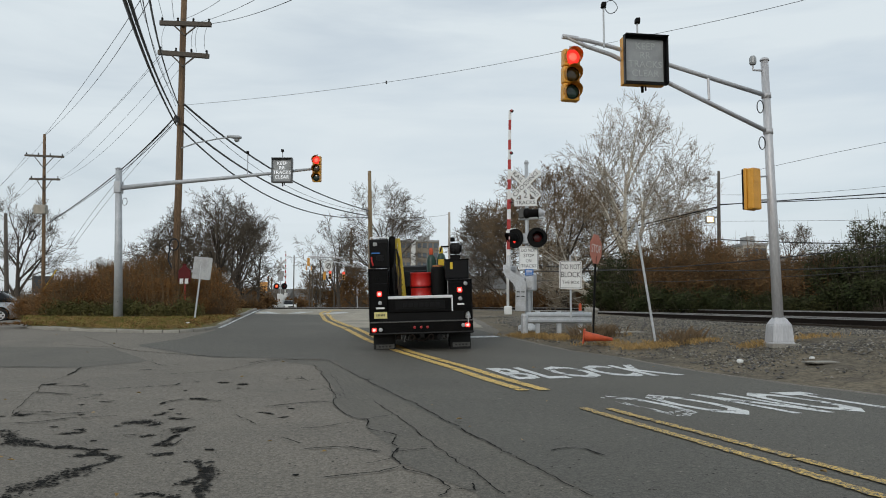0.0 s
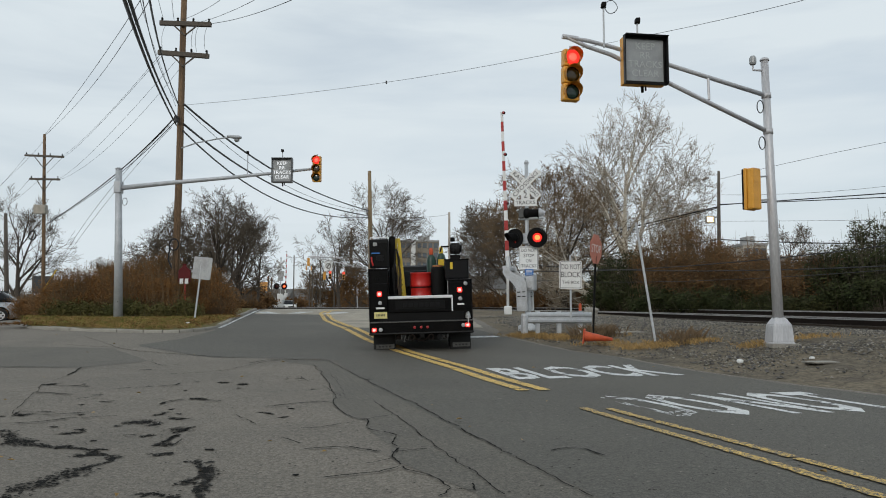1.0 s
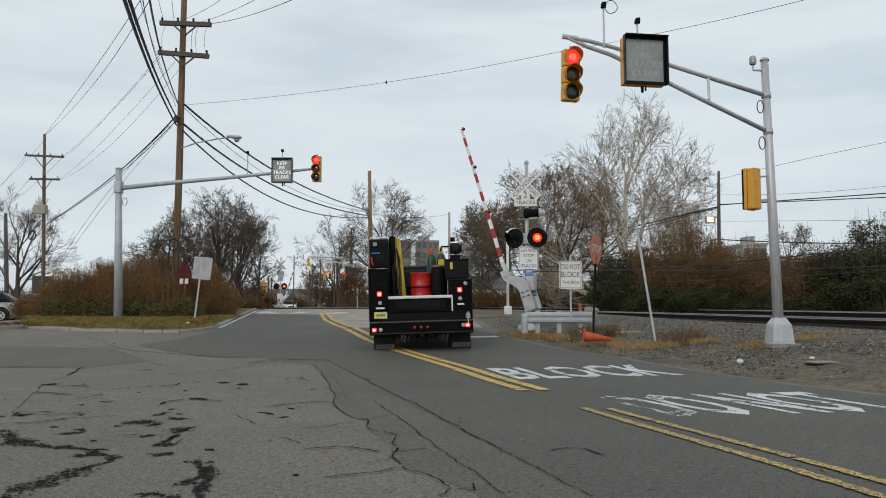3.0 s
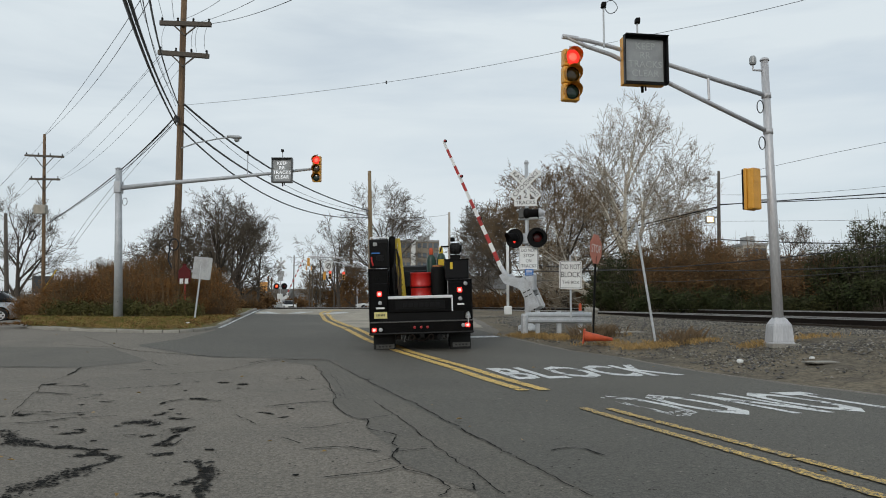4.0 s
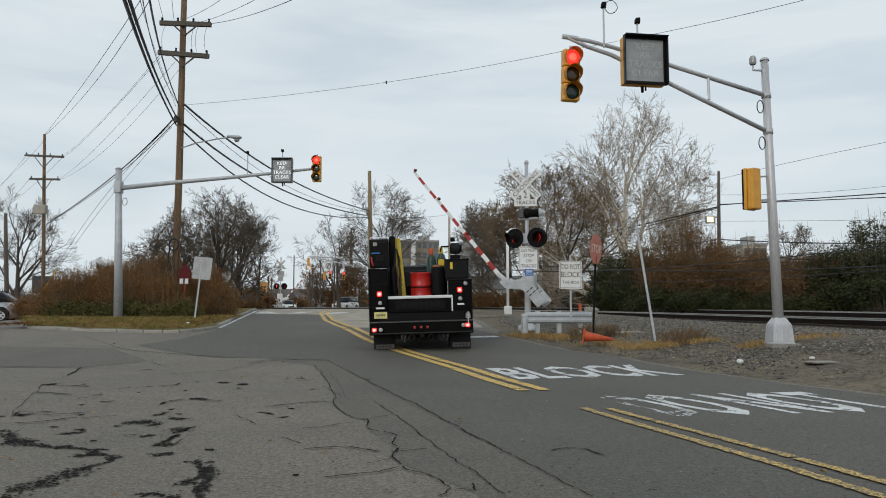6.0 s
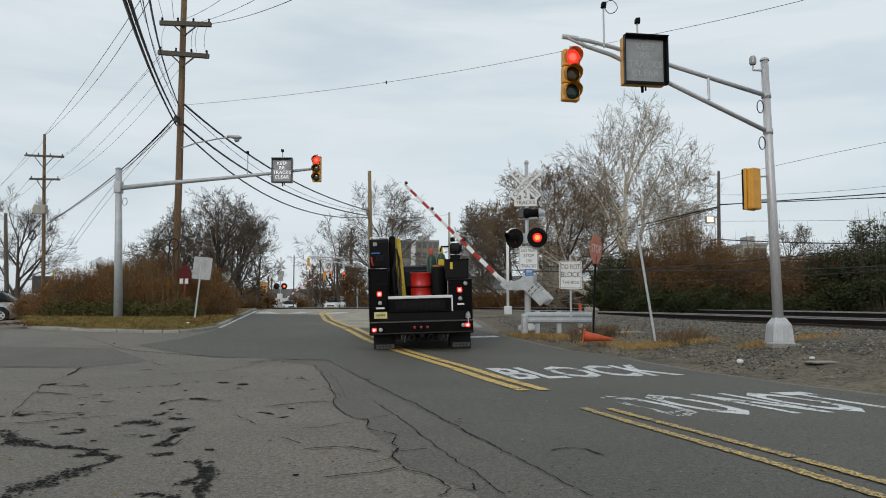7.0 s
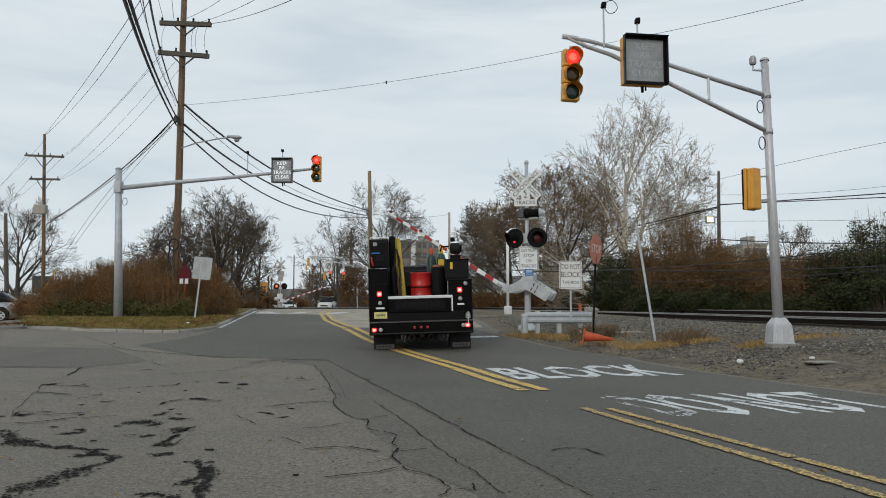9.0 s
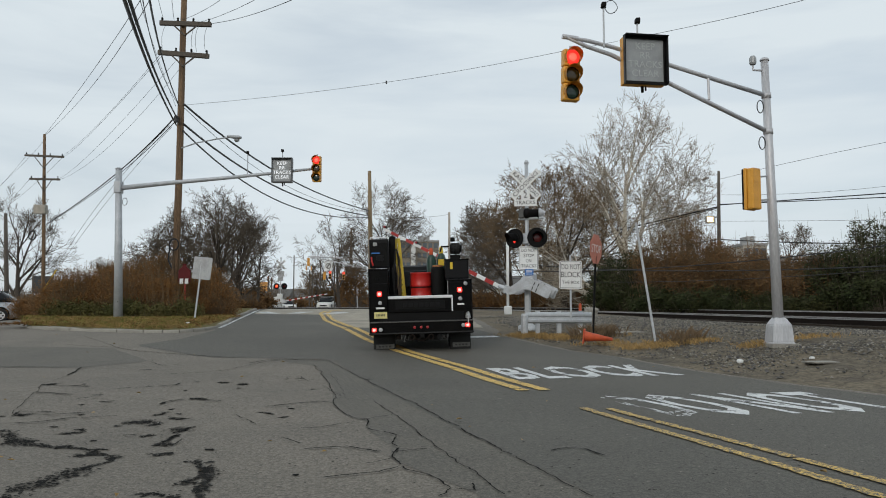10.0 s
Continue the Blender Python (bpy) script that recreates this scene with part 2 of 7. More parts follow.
# ---- shape helpers ----
def part(name, bm, material, parent=None, label="", smooth=False):
    me = bpy.data.meshes.new(name)
    bm.to_mesh(me)
    bm.free()
    me.materials.append(material)
    if smooth:
        me.polygons.foreach_set("use_smooth", [True] * len(me.polygons))
    ob = new(name, me)
    if parent is not None:
        ob.parent = parent
    if label:
        tagged(ob, label)
    return ob


def raw(name, verts, faces, material, parent=None, label=""):
    me = bpy.data.meshes.new(name)
    me.from_pydata(verts, [], faces)
    me.materials.append(material)
    ob = new(name, me)
    if parent is not None:
        ob.parent = parent
    if label:
        tagged(ob, label)
    return ob


def thing(name, m, label, category, group=""):
    ob = new(name)
    ob.empty_display_size = 0.3
    ob.matrix_basis = m
    return tagged(ob, label, category, group)


def box(c, s, bevel=0.0, bm=None, m=None):
    """A block with centre c and size s, its edges rounded by bevel."""
    bm = bm or bmesh.new()
    mm = Matrix.Translation(c) @ Matrix.Diagonal((*s, 1))
    made = bmesh.ops.create_cube(bm, size=1, matrix=(m @ mm) if m is not None else mm)
    if bevel:
        edges = list({e for v in made["verts"] for e in v.link_edges})
        bmesh.ops.bevel(bm, geom=edges, offset=bevel, segments=2, affect="EDGES", profile=0.5)
    return bm


def tube(pts, radii, seg=10, bm=None, caps=True):
    """A round bar along pts, with one radius or one per point."""
    bm = bm or bmesh.new()
    pts = [Vector(p) for p in pts]
    if not isinstance(radii, (list, tuple)):
        radii = [radii] * len(pts)
    rings = []
    side = None
    for i, p in enumerate(pts):
        d = (pts[min(i + 1, len(pts) - 1)] - pts[max(i - 1, 0)]).normalized()
        if side is None:
            side = d.orthogonal().normalized()
        else:
            side = (side - d * side.dot(d)).normalized()
        up = d.cross(side)
        rings.append([bm.verts.new(p + (side * math.cos(a) + up * math.sin(a)) * radii[i])
                      for a in (2 * math.pi * k / seg for k in range(seg))])
    for a, b in zip(rings, rings[1:]):
        for k in range(seg):
            bm.faces.new((a[k], a[(k + 1) % seg], b[(k + 1) % seg], b[k]))
    if caps:
        bm.faces.new(rings[0][::-1])
        bm.faces.new(rings[-1])
    return bm


def lathe(profile, seg=20, bm=None, m=Matrix()):
    """A turned shape about z from (radius, height) pairs."""
    bm = bm or bmesh.new()
    rings = [[bm.verts.new(m @ Vector((r * math.cos(a), r * math.sin(a), h)))
              for a in (2 * math.pi * k / seg for k in range(seg))] for r, h in profile]
    for a, b in zip(rings, rings[1:]):
        for k in range(seg):
            bm.faces.new((a[k], a[(k + 1) % seg], b[(k + 1) % seg], b[k]))
    bm.faces.new(rings[0][::-1])
    bm.faces.new(rings[-1])
    return bm


def slab(outline, thick, bm=None, m=Matrix()):
    """A plate from an outline in x and z, thick along y."""
    bm = bm or bmesh.new()
    a = [bm.verts.new(m @ Vector((x, -thick / 2, z))) for x, z in outline]
    b = [bm.verts.new(m @ Vector((x, thick / 2, z))) for x, z in outline]
    n = len(a)
    bm.faces.new(a)
    bm.faces.new(b[::-1])
    for k in range(n):
        bm.faces.new((a[k], b[k], b[(k + 1) % n], a[(k + 1) % n]))
    bmesh.ops.recalc_face_normals(bm, faces=bm.faces)
    return bm


def rounded(w, h, r, n=4):
    """Outline of a rounded rectangle in x and z, round the origin."""
    out = []
    for cx, cz, a0 in ((w / 2 - r, h / 2 - r, 0), (r - w / 2, h / 2 - r, 90), (r - w / 2, r - h / 2, 180), (w / 2 - r, r - h / 2, 270)):
        for k in range(n + 1):
            a = radians(a0 + 90 * k / n)
            out.append((cx + r * math.cos(a), cz + r * math.sin(a)))
    return out


def words(name, text, size, material, parent, m, width=None, depth=0.002, label=""):
    """Raised lettering that stands in x and z and faces -y, centred on m."""
    cu = bpy.data.curves.new(name, "FONT")
    cu.body, cu.size, cu.align_x, cu.align_y, cu.extrude = text, size, "CENTER", "CENTER", depth
    cu.resolution_u = 3
    tmp = bpy.data.objects.new(name, cu)
    me = bpy.data.meshes.new_from_object(tmp)
    bpy.data.objects.remove(tmp)
    xs = [v.co.x for v in me.vertices]
    k = width / (max(xs) - min(xs)) if width else 1.0
    me.transform(m @ pose(0, 0, 0, 90) @ Matrix.Diagonal((k, 1, 1, 1)))
    me.materials.append(material)
    ob = new(name, me)
    ob.parent = parent
    if label:
        tagged(ob, label)
    return ob


# ---- the lie of the land ----
RISE_Y = [-50, 9, 13, 17.5, 21, 25, 32, 42, 50, 74, 110, 400]
RISE_Z = [0, 0, 0.06, 0.2, 0.35, 0.56, 0.72, 0.98, 1.06, 1.06, 0.7, 0.5]


def track_x(y):
    """Where the near rail runs: straight beside the road, then bending across it."""
    return 12.4 - 0.2126 * (y - 21.5) if y < 34 else 9.74 - 0.2126 * (y - 34) - 0.014 * (y - 34) ** 2


def soft(t):
    t = min(1.0, max(0.0, t))
    return t * t * (3 - 2 * t)


def land(x, y):
    """Height of the road and the ground: it climbs to the railway."""
    z = float(np.interp(y, RISE_Y, RISE_Z))
    w = (track_x(y) - x) * 0.978
    zt = float(np.interp(y, [-50, 20, 50, 60], [0.5, 0.63, 1.0, 1.0]))
    if y < 60:
        z += max(0.0, zt - z) * soft((9.5 - w) / 6)
    if z > 0.5:
        z -= (z - 0.5) * soft((-x - 17) / 4) * (1 - soft((y - 60) / 20))
    return z


def right_edge(y):
    """The ragged line where the asphalt meets the dirt beside the railway."""
    return float(np.interp(y, [-30, 5, 10.66, 14.08, 16.86, 18.46, 23.08, 30, 40, 50, 60, 90],
                           [20, 9.2, 6.09, 4.79, 3.89, 3.05, 1.75, 1.6, 1.0, 0.6, 1.5, 4.0])) + 0.10 * noise.noise((y * 1.3, 0, 0)) + 0.05 * noise.noise((y * 5, 7, 0))


def spread(name, xs, ys, material, lift, bumpy=0.0):
    """A sheet over the land through the lines xs and ys."""
    verts = [(x, y, land(x, y) + lift + (bumpy * noise.noise((x * 1.1, y * 1.1, 3)) if bumpy else 0)) for y in ys for x in xs]
    n = len(xs)
    faces = [(j * n + i, j * n + i + 1, (j + 1) * n + i + 1, (j + 1) * n + i) for j in range(len(ys) - 1) for i in range(n - 1)]
    return raw(name, verts, faces, material)


gx = [-3000, -1200, -500, -250, -120, -80, -60, -45] + [-35 + 1.2 * i for i in range(67)] + [50, 70, 100, 160, 300, 700, 1500, 3000]
gy = [-600, -200, -80, -40, -20, -10, 0] + [2 + 1.0 * i for i in range(62)] + [68, 76, 88, 100, 130, 180, 260, 400, 800, 1600, 3500]
ground = spread("ground", gx, gy, DIRT, -0.045, 0.03)
tagged(ground, "grey-brown gravelly dirt ground beside the railway", "ground", kind="structure")

# the road sheet: asphalt from far on one side to the ragged edge by the railway
ry = [-30, -20, -12, -6, -2] + [0.5 * i for i in range(0, 130)] + [66, 70, 76, 84, 90]
rv, rf = [], []
cols = [-140, -100, -70, -50, -40, -32, -26, -22, -20, -18, -16, -14, -12, -10, -8, -6.5, -5, -4, -3, -2, -1, 0, 1, 1.6, 2.2, 2.8, 3.4, 4, 4.6, 5.2, 5.8, 6.4, 7, 8, 9]
for y in ry:
    e = right_edge(y)
    row = [min(c, e - 0.3 - 0.02 * (len(cols) - k)) for k, c in enumerate(cols)] + [e - 0.2, e]
    rv += [(x, y, land(x, y) - (0.03 if x == row[-1] else 0)) for x in row]
n = len(cols) + 2
rf = [(j * n + i, j * n + i + 1, (j + 1) * n + i + 1, (j + 1) * n + i) for j in range(len(ry) - 1) for i in range(n - 1)]
road = raw("road", rv, rf, ASPHALT)
tagged(road, "worn grey asphalt road, cracked and patched", "road", kind="structure")


def ribbon(name, line, width, material, lift=0.004, parent=None, label="", step=0.4, ragged=0.0, dropout=0.0, seed=1):
    """A strip that follows the land along a line of (x, y): road paint, or a crack's dark shade."""
    rng = random.Random(seed)
    pts = []
    for (x0, y0), (x1, y1) in zip(line, line[1:]):
        k = max(1, int(math.hypot(x1 - x0, y1 - y0) / step))
        pts += [(x0 + (x1 - x0) * i / k, y0 + (y1 - y0) * i / k) for i in range(k)]
    pts.append(line[-1])
    verts, faces = [], []
    for i, (x, y) in enumerate(pts):
        (xa, ya), (xb, yb) = pts[max(i - 1, 0)], pts[min(i + 1, len(pts) - 1)]
        ln = math.hypot(xb - xa, yb - ya) or 1
        nx, ny = (yb - ya) / ln, -(xb - xa) / ln
        for s in (-0.5, 0.5):
            o = s * (width + ragged * rng.uniform(-1, 1))
            px, py = x + nx * o, y + ny * o
            verts.append((px, py, land(px, py) + lift))
        if i and rng.random() >= dropout:
            k = 2 * i
            faces.append((k - 2, k - 1, k + 1, k))
    return raw(name, verts, faces, material, parent, label)


# newer, darker asphalt: the through road curving up to the railway
patch_v, patch_f = [], []
for j, y in enumerate([2 + 0.5 * i for i in range(109)]):
    xl = float(np.interp(y, [2, 5.36, 6.38, 8.30, 11.84, 16.02, 16.03, 16.62, 17.92, 19.32, 21.28, 24.0, 25, 32, 42, 56],
                         [1.9, 0.95, 0.65, 0.06, -1.05, -2.27, -4.05, -5.15, -6.34, -7.76, -7.2, -7.1, -7.4, -8.8, -10.4, -13]))
    xr = float(np.interp(y, [2, 20, 26, 30, 36, 42, 56], [12, 2.4, 0.5, -4.1, -5.6, -6.4, -7])) if y > 20 else right_edge(y) - 0.3
    xr = min(xr, right_edge(y) - 0.3)
    for k in range(41):
        x = xl + (xr - xl) * k / 40
        patch_v.append((x, y, land(x, y) + 0.005))
    if j:
        a = (j - 1) * 41
        patch_f += [(a + k, a + k + 1, a + k + 42, a + k + 41) for k in range(40)]
patch = raw("asphalt_overlay", patch_v, patch_f, NEW_ASPHALT, road, "smoother dark asphalt overlay")

mid_v, mid_f = [], []
for j in range(57):
    y = 2 + 0.25 * j
    xl = float(np.interp(y, [2, 5.3, 5.82, 6.48, 7.06, 7.88, 8.48, 9.14, 10.08, 11.54, 14.8, 16], [1.2, 0.2, -0.11, -0.45, -0.47, -0.77, -0.83, -1.22, -1.44, -1.62, -2.43, -3.6])) + 0.05 * noise.noise((y * 2, 5, 0))
    xr = float(np.interp(y, [2, 5.36, 6.38, 8.30, 11.84, 16.02], [1.9, 0.95, 0.65, 0.06, -1.05, -2.27])) + 0.03
    mid_v += [(x, y, land(x, y) + 0.003) for x in (xl + (xr - xl) * k / 8 for k in range(9))]
    if j:
        a = (j - 1) * 9
        mid_f += [(a + k, a + k + 1, a + k + 10, a + k + 9) for k in range(8)]
raw("asphalt_strip", mid_v, mid_f, MID_ASPHALT, road, "darker worn strip along the seam")
side_v, side_f = [], []
for j in range(19):
    y = 14.5 + 0.25 * j
    xr = float(np.interp(y, [14.45, 15.68, 18.6, 19.2], [-6.79, -5.94, -7.94, -11])) + 0.08 * noise.noise((y * 3, 2, 0))
    side_v += [(x, y + 0.02 * noise.noise((x, 4, 0)), land(x, y) + 0.005) for x in (-26 + (xr + 26) * k / 30 for k in range(31))]
    if j:
        a = (j - 1) * 31
        side_f += [(a + k, a + k + 1, a + k + 32, a + k + 31) for k in range(30)]
raw("asphalt_patch", side_v, side_f, MID_ASPHALT, road, "smoother dark asphalt patch")

NEAR_A = [(3.62, 3.4), (3.13, 5.54), (2.85, 6.6), (2.43, 8.04), (2.01, 9.44)]
NEAR_B = [(3.33, 3.3), (2.83, 5.32), (2.57, 6.38), (2.12, 8.0), (1.71, 9.48)]
FAR_A = [(1.17, 11.18), (0.17, 14.44), (-1.03, 17.8), (-1.98, 20.6), (-3.62, 26.4), (-4.7, 30.8), (-5.55, 35.44), (-6.2, 39), (-6.5, 42.5), (-6.4, 48)]
FAR_B = [(1.50, 11.18), (0.52, 14.3), (-0.73, 17.68), (-1.72, 21.0), (-3.32, 26.6), (-4.38, 30.9), (-5.23, 35.44), (-5.88, 39), (-6.2, 42.5), (-6.1, 48)]
for line, seed in ((NEAR_A, 3), (NEAR_B, 4), (FAR_A, 5), (FAR_B, 6)):
    ribbon("yellow_line", line, 0.115 if seed < 5 else 0.175, YELLOW_LINE if seed < 5 else FRESH_YELLOW, 0.016, road, "worn double yellow centre line", 0.05, 0.025, 0.03, seed)
# stop bar, edge line and the bars by the crossing
ribbon("stop_line", [(0.2, 21.5), (1.55, 21.85)], 0.45, WHITE_LINE, 0.018, road, "white stop line", 0.2, 0.03, 0.03, 9)
ribbon("edge_line", [(-7.2, 24.9), (-8.55, 32.36), (-10.2, 41.8), (-11, 46)], 0.12, WHITE_LINE, 0.018, road, "white edge line", 0.2, 0.03, 0.04, 10)
for bar, seed in (([(-9.75, 41.2), (-8.45, 38.4)], 11), ([(-7.5, 38.4), (-7.3, 41.2)], 12), ([(-5.6, 37.6), (-5.3, 40.4)], 13)):
    ribbon("white_bar", bar, 0.75, WHITE_LINE, 0.018, road, "worn white bar by the crossing", 0.2, 0.1, 0.08, seed)


def road_word(text, corner, along, stem, seed):
    """Tall white letters on the asphalt: from a corner at the feet, along the row and up the stems."""
    cu = bpy.data.curves.new("legend", "FONT")
    cu.body, cu.size, cu.resolution_u, cu.offset = text, 1.0, 2, 0.024
    tmp = bpy.data.objects.new("legend", cu)
    me = bpy.data.meshes.new_from_object(tmp)
    bpy.data.objects.remove(tmp)
    bm = bmesh.new()
    bm.from_mesh(me)
    bmesh.ops.triangulate(bm, faces=bm.faces)
    bmesh.ops.subdivide_edges(bm, edges=bm.edges, cuts=3, use_grid_fill=True)
    x0, x1 = min(v.co.x for v in bm.verts), max(v.co.x for v in bm.verts)
    y0, y1 = min(v.co.y for v in bm.verts), max(v.co.y for v in bm.verts)
    for v in bm.verts:
        a, b = (v.co.x - x0) / (x1 - x0), (v.co.y - y0) / (y1 - y0)
        x, y = corner[0] + along[0] * a + stem[0] * b, corner[1] + along[1] * a + stem[1] * b
        v.co = (x, y, land(x, y) + 0.010)
    rng = random.Random(seed)
    worn = [f for f in bm.faces if noise.noise(f.calc_center_median() * 1.6) > 0.42 and rng.random() < 0.45]
    if text[0] == "D":
        worn = list(set(worn) | {f for f in bm.faces if f.calc_center_median().x < corner[0] + 0.42 + stem[0] * (f.calc_center_median().y - corner[1]) / stem[1] and rng.random() < 0.62})
    bmesh.ops.delete(bm, geom=worn, context="FACES")
    return part("road_legend", bm, WHITE_LINE, road, "worn white road lettering")


road_word("BLOCK", (1.26, 12.66), (2.91, 0.66), (-0.48, 1.70), 5)
road_word("DO NOT", (2.67, 8.82), (3.10, 0.46), (-0.69, 1.80), 6)

# cracks and broken edges of the old asphalt
rc = random.Random(21)


def jagged(line, width, material=CRACK, lift=0.014):
    """A crack that wanders along a line of (x, y), thin in places."""
    ph = rc.uniform(0, 50)
    pts, run = [], 0.0
    for (xa, ya), (xb, yb) in zip(line, line[1:]):
        ln = math.hypot(xb - xa, yb - ya)
        k = max(2, int(ln / 0.06))
        for i in range(k):
            t = i / k
            q = run + ln * t
            amp = 0.04 * min(1.0, ln)
            pts.append((xa + (xb - xa) * t + amp * noise.noise((ph, q * 2.2, 0)) + 0.5 * amp * noise.noise((ph, q * 7, 3)) + rc.gauss(0, 0.004),
                        ya + (yb - ya) * t + amp * noise.noise((ph, q * 2.2, 9)) + 0.5 * amp * noise.noise((ph, q * 7, 6)) + rc.gauss(0, 0.004)))
        run += ln
    pts.append(line[-1])
    across = abs(line[-1][0] - line[0][0]) / (math.hypot(line[-1][0] - line[0][0], line[-1][1] - line[0][1]) + 0.001)
    width *= 0.30 + 1.2 * across
    return ribbon("crack", pts, width * 0.62, material, lift, road, "", 0.05, width * 0.5, 0.05, rc.randint(0, 999))


OLD_CRACKS = [(0.03, [(-9.51, 19.52), (-8.75, 19.04), (-8.01, 18.84), (-7.21, 18), (-6.62, 17.58), (-5.66, 17.06), (-4.4, 16.34)]),
    (0.02, [(-10.14, 21.88), (-8.09, 19.04)]),
    (0.018, [(-7.23, 18.84), (-7.15, 19.52), (-7.39, 20.84)]),
    (0.03, [(-8.33, 14.56), (-7.68, 14.66), (-7.53, 14.66)]),
    (0.07, [(-6.77, 14.48), (-6.4, 13.24)]),
    (0.022, [(-6.4, 13.24), (-6.39, 13.02), (-6.2, 12), (-5.8, 11.02), (-5.33, 9.82), (-4.97, 8.96)]),
    (0.04, [(-6.15, 11.92), (-5.31, 11.68)]),
    (0.04, [(-5.8, 11.02), (-5.13, 10.74)]),
    (0.035, [(-4.91, 8.86), (-5.02, 9.22), (-4.62, 9.16)]),
    (0.025, [(-4.82, 8.86), (-4.49, 8.96), (-4.15, 9.16)]),
    (0.03, [(-4.7, 8.26), (-4.35, 8.4), (-4.19, 8.66), (-3.71, 8.86)])]
SIDE_CRACKS = [(0.04, [(-4.8, 11.42), (-4.48, 11.62), (-4.09, 11.88), (-4.11, 12.1)]),
    (0.05, [(-5.52, 14.04), (-5.31, 14.12)]),
    (0.03, [(-4.8, 13.4), (-4.41, 13.6), (-3.98, 13.88), (-3.82, 14.56), (-3.6, 15.44), (-3.26, 15.96), (-2.58, 15.84)]),
    (0.02, [(-2.18, 9.6), (-1.91, 9.88), (-1.62, 10)]),
    (0.03, [(-4.84, 10.28), (-4.75, 10.54)]),
    (0.05, [(-4.83, 10.64), (-4.69, 10.7)]),
    (0.04, [(-4.44, 10.02), (-4.26, 10.08)]),
    (0.04, [(-3.58, 9.82), (-3.55, 10.12), (-3.36, 10.28), (-2.89, 10.12)]),
    (0.07, [(-3.37, 10.32), (-3.21, 10.38)]),
    (0.018, [(-3.07, 10.74), (-3.04, 11.32)]),
    (0.05, [(-2.6, 7.02), (-2.57, 7.22), (-2.59, 7.58), (-2.61, 8.08)]),
    (0.04, [(-2.5, 6.88), (-2.42, 7.08), (-2.45, 7.3)])]
LONG_SEAMS = [(0.025, [(-3.1, 8.76), (-2.69, 8.52)]),
    (0.025, [(-3.07, 7.52), (-2.96, 7.58)]),
    (0.02, [(-5.9, 15.54), (-5.36, 14.8), (-5.1, 14.94)]),
    (0.018, [(-2.4, 8.96), (-1.99, 8.26)]),
    (0.03, [(-3.82, 15.22), (-3.64, 15.82), (-3.23, 16.04), (-2.34, 15.76)]),
    (0.032, [(-2.34, 15.76), (-1.42, 13.08), (-0.82, 11.22), (-0.22, 9.42), (0.04, 8.46), (0.37, 7.26), (0.61, 6.42), (0.74, 5.96), (0.86, 5.5), (0.98, 5.14)]),
    (0.026, [(-0.89, 10), (-0.6, 9.1), (-0.3, 7.98), (-0.02, 6.78), (0.23, 5.86), (0.41, 5.18)]),
    (0.03, [(-2.49, 14.88), (-2.18, 13.74), (-1.83, 12.34), (-1.63, 11.3), (-1.43, 10.4), (-1.42, 10), (-1.24, 9.3), (-1.01, 8.72), (-0.84, 8.6)])]
FORKED_CRACKS = [(0.032, [(-0.84, 8.6), (-0.79, 8.36), (-0.79, 7.98), (-0.68, 7.82), (-0.53, 7.68), (-0.45, 7.56), (-0.47, 7.12), (-0.39, 6.86), (-0.43, 6.54), (-0.36, 6.26), (-0.29, 5.96), (-0.12, 5.8), (-0.03, 5.62), (0.05, 5.36), (0.22, 5.3), (0.21, 5.5)]),
    (0.024, [(-2.19, 9.58), (-1.94, 9.84), (-1.63, 10.06), (-1.38, 9.94)]),
    (0.016, [(-2.47, 12.16), (-2.26, 12.54), (-2.01, 12.66)]),
    (0.014, [(-2.82, 13.08), (-2.4, 13.08), (-2.15, 12.34)]),
    (0.024, [(-1.48, 7.96), (-1.27, 8.02), (-1.07, 8.26), (-0.84, 8.6), (-0.59, 8.94)]),
    (0.024, [(-1.22, 6.82), (-1.04, 6.88), (-0.85, 6.94), (-0.66, 6.78), (-0.49, 6.66)]),
    (0.022, [(-0.86, 5.7), (-0.67, 5.8), (-0.49, 5.88), (-0.35, 6.06)])]
FINE_CRACKS = [(0.016, [(-1.54, 7.42), (-1.36, 7.2), (-1.29, 7.08)]),
    (0.016, [(-0.6, 6.2), (-0.46, 6.34), (-0.4, 6.42)]),
    (0.026, [(0.05, 5.36), (0.01, 5.22), (-0.03, 5.14)]),
    (0.014, [(-1.93, 13.34), (-1.72, 12.54), (-1.47, 11.3), (-1.33, 10.54)]),
    (0.014, [(-1.83, 11.8), (-1.43, 10.68), (-1.3, 10.4)]),
    (0.014, [(-0.44, 6.66), (-0.26, 6.78), (-0.14, 6.82)]),
    (0.02, [(0.93, 6.74), (1.1, 6.88), (1.24, 6.82), (1.35, 6.52)])]
for group in (OLD_CRACKS, SIDE_CRACKS, LONG_SEAMS, FORKED_CRACKS, FINE_CRACKS):
    for wd, line in group:
        jagged(line, wd)


def bits(name, places, material, lift=0.005):
    """A broken spot in the asphalt: one mesh of many small torn scraps at (x, y, radius)."""
    verts, faces = [], []
    for x, y, r in places:
        k = len(verts)
        n = rc.randint(6, 9)
        a0 = rc.uniform(0, 6)
        up = lift + rc.uniform(0, 0.004)
        for i in range(n):
            a = a0 + 2 * math.pi * i / n
            q = r * rc.uniform(0.45, 1.3)
            px, py = x + math.cos(a) * q * 1.25, y + math.sin(a) * q * 1.1
            verts.append((px, py, land(px, py) + up))
        faces.append(tuple(range(k, k + n)))
    return raw(name, verts, faces, material, road)


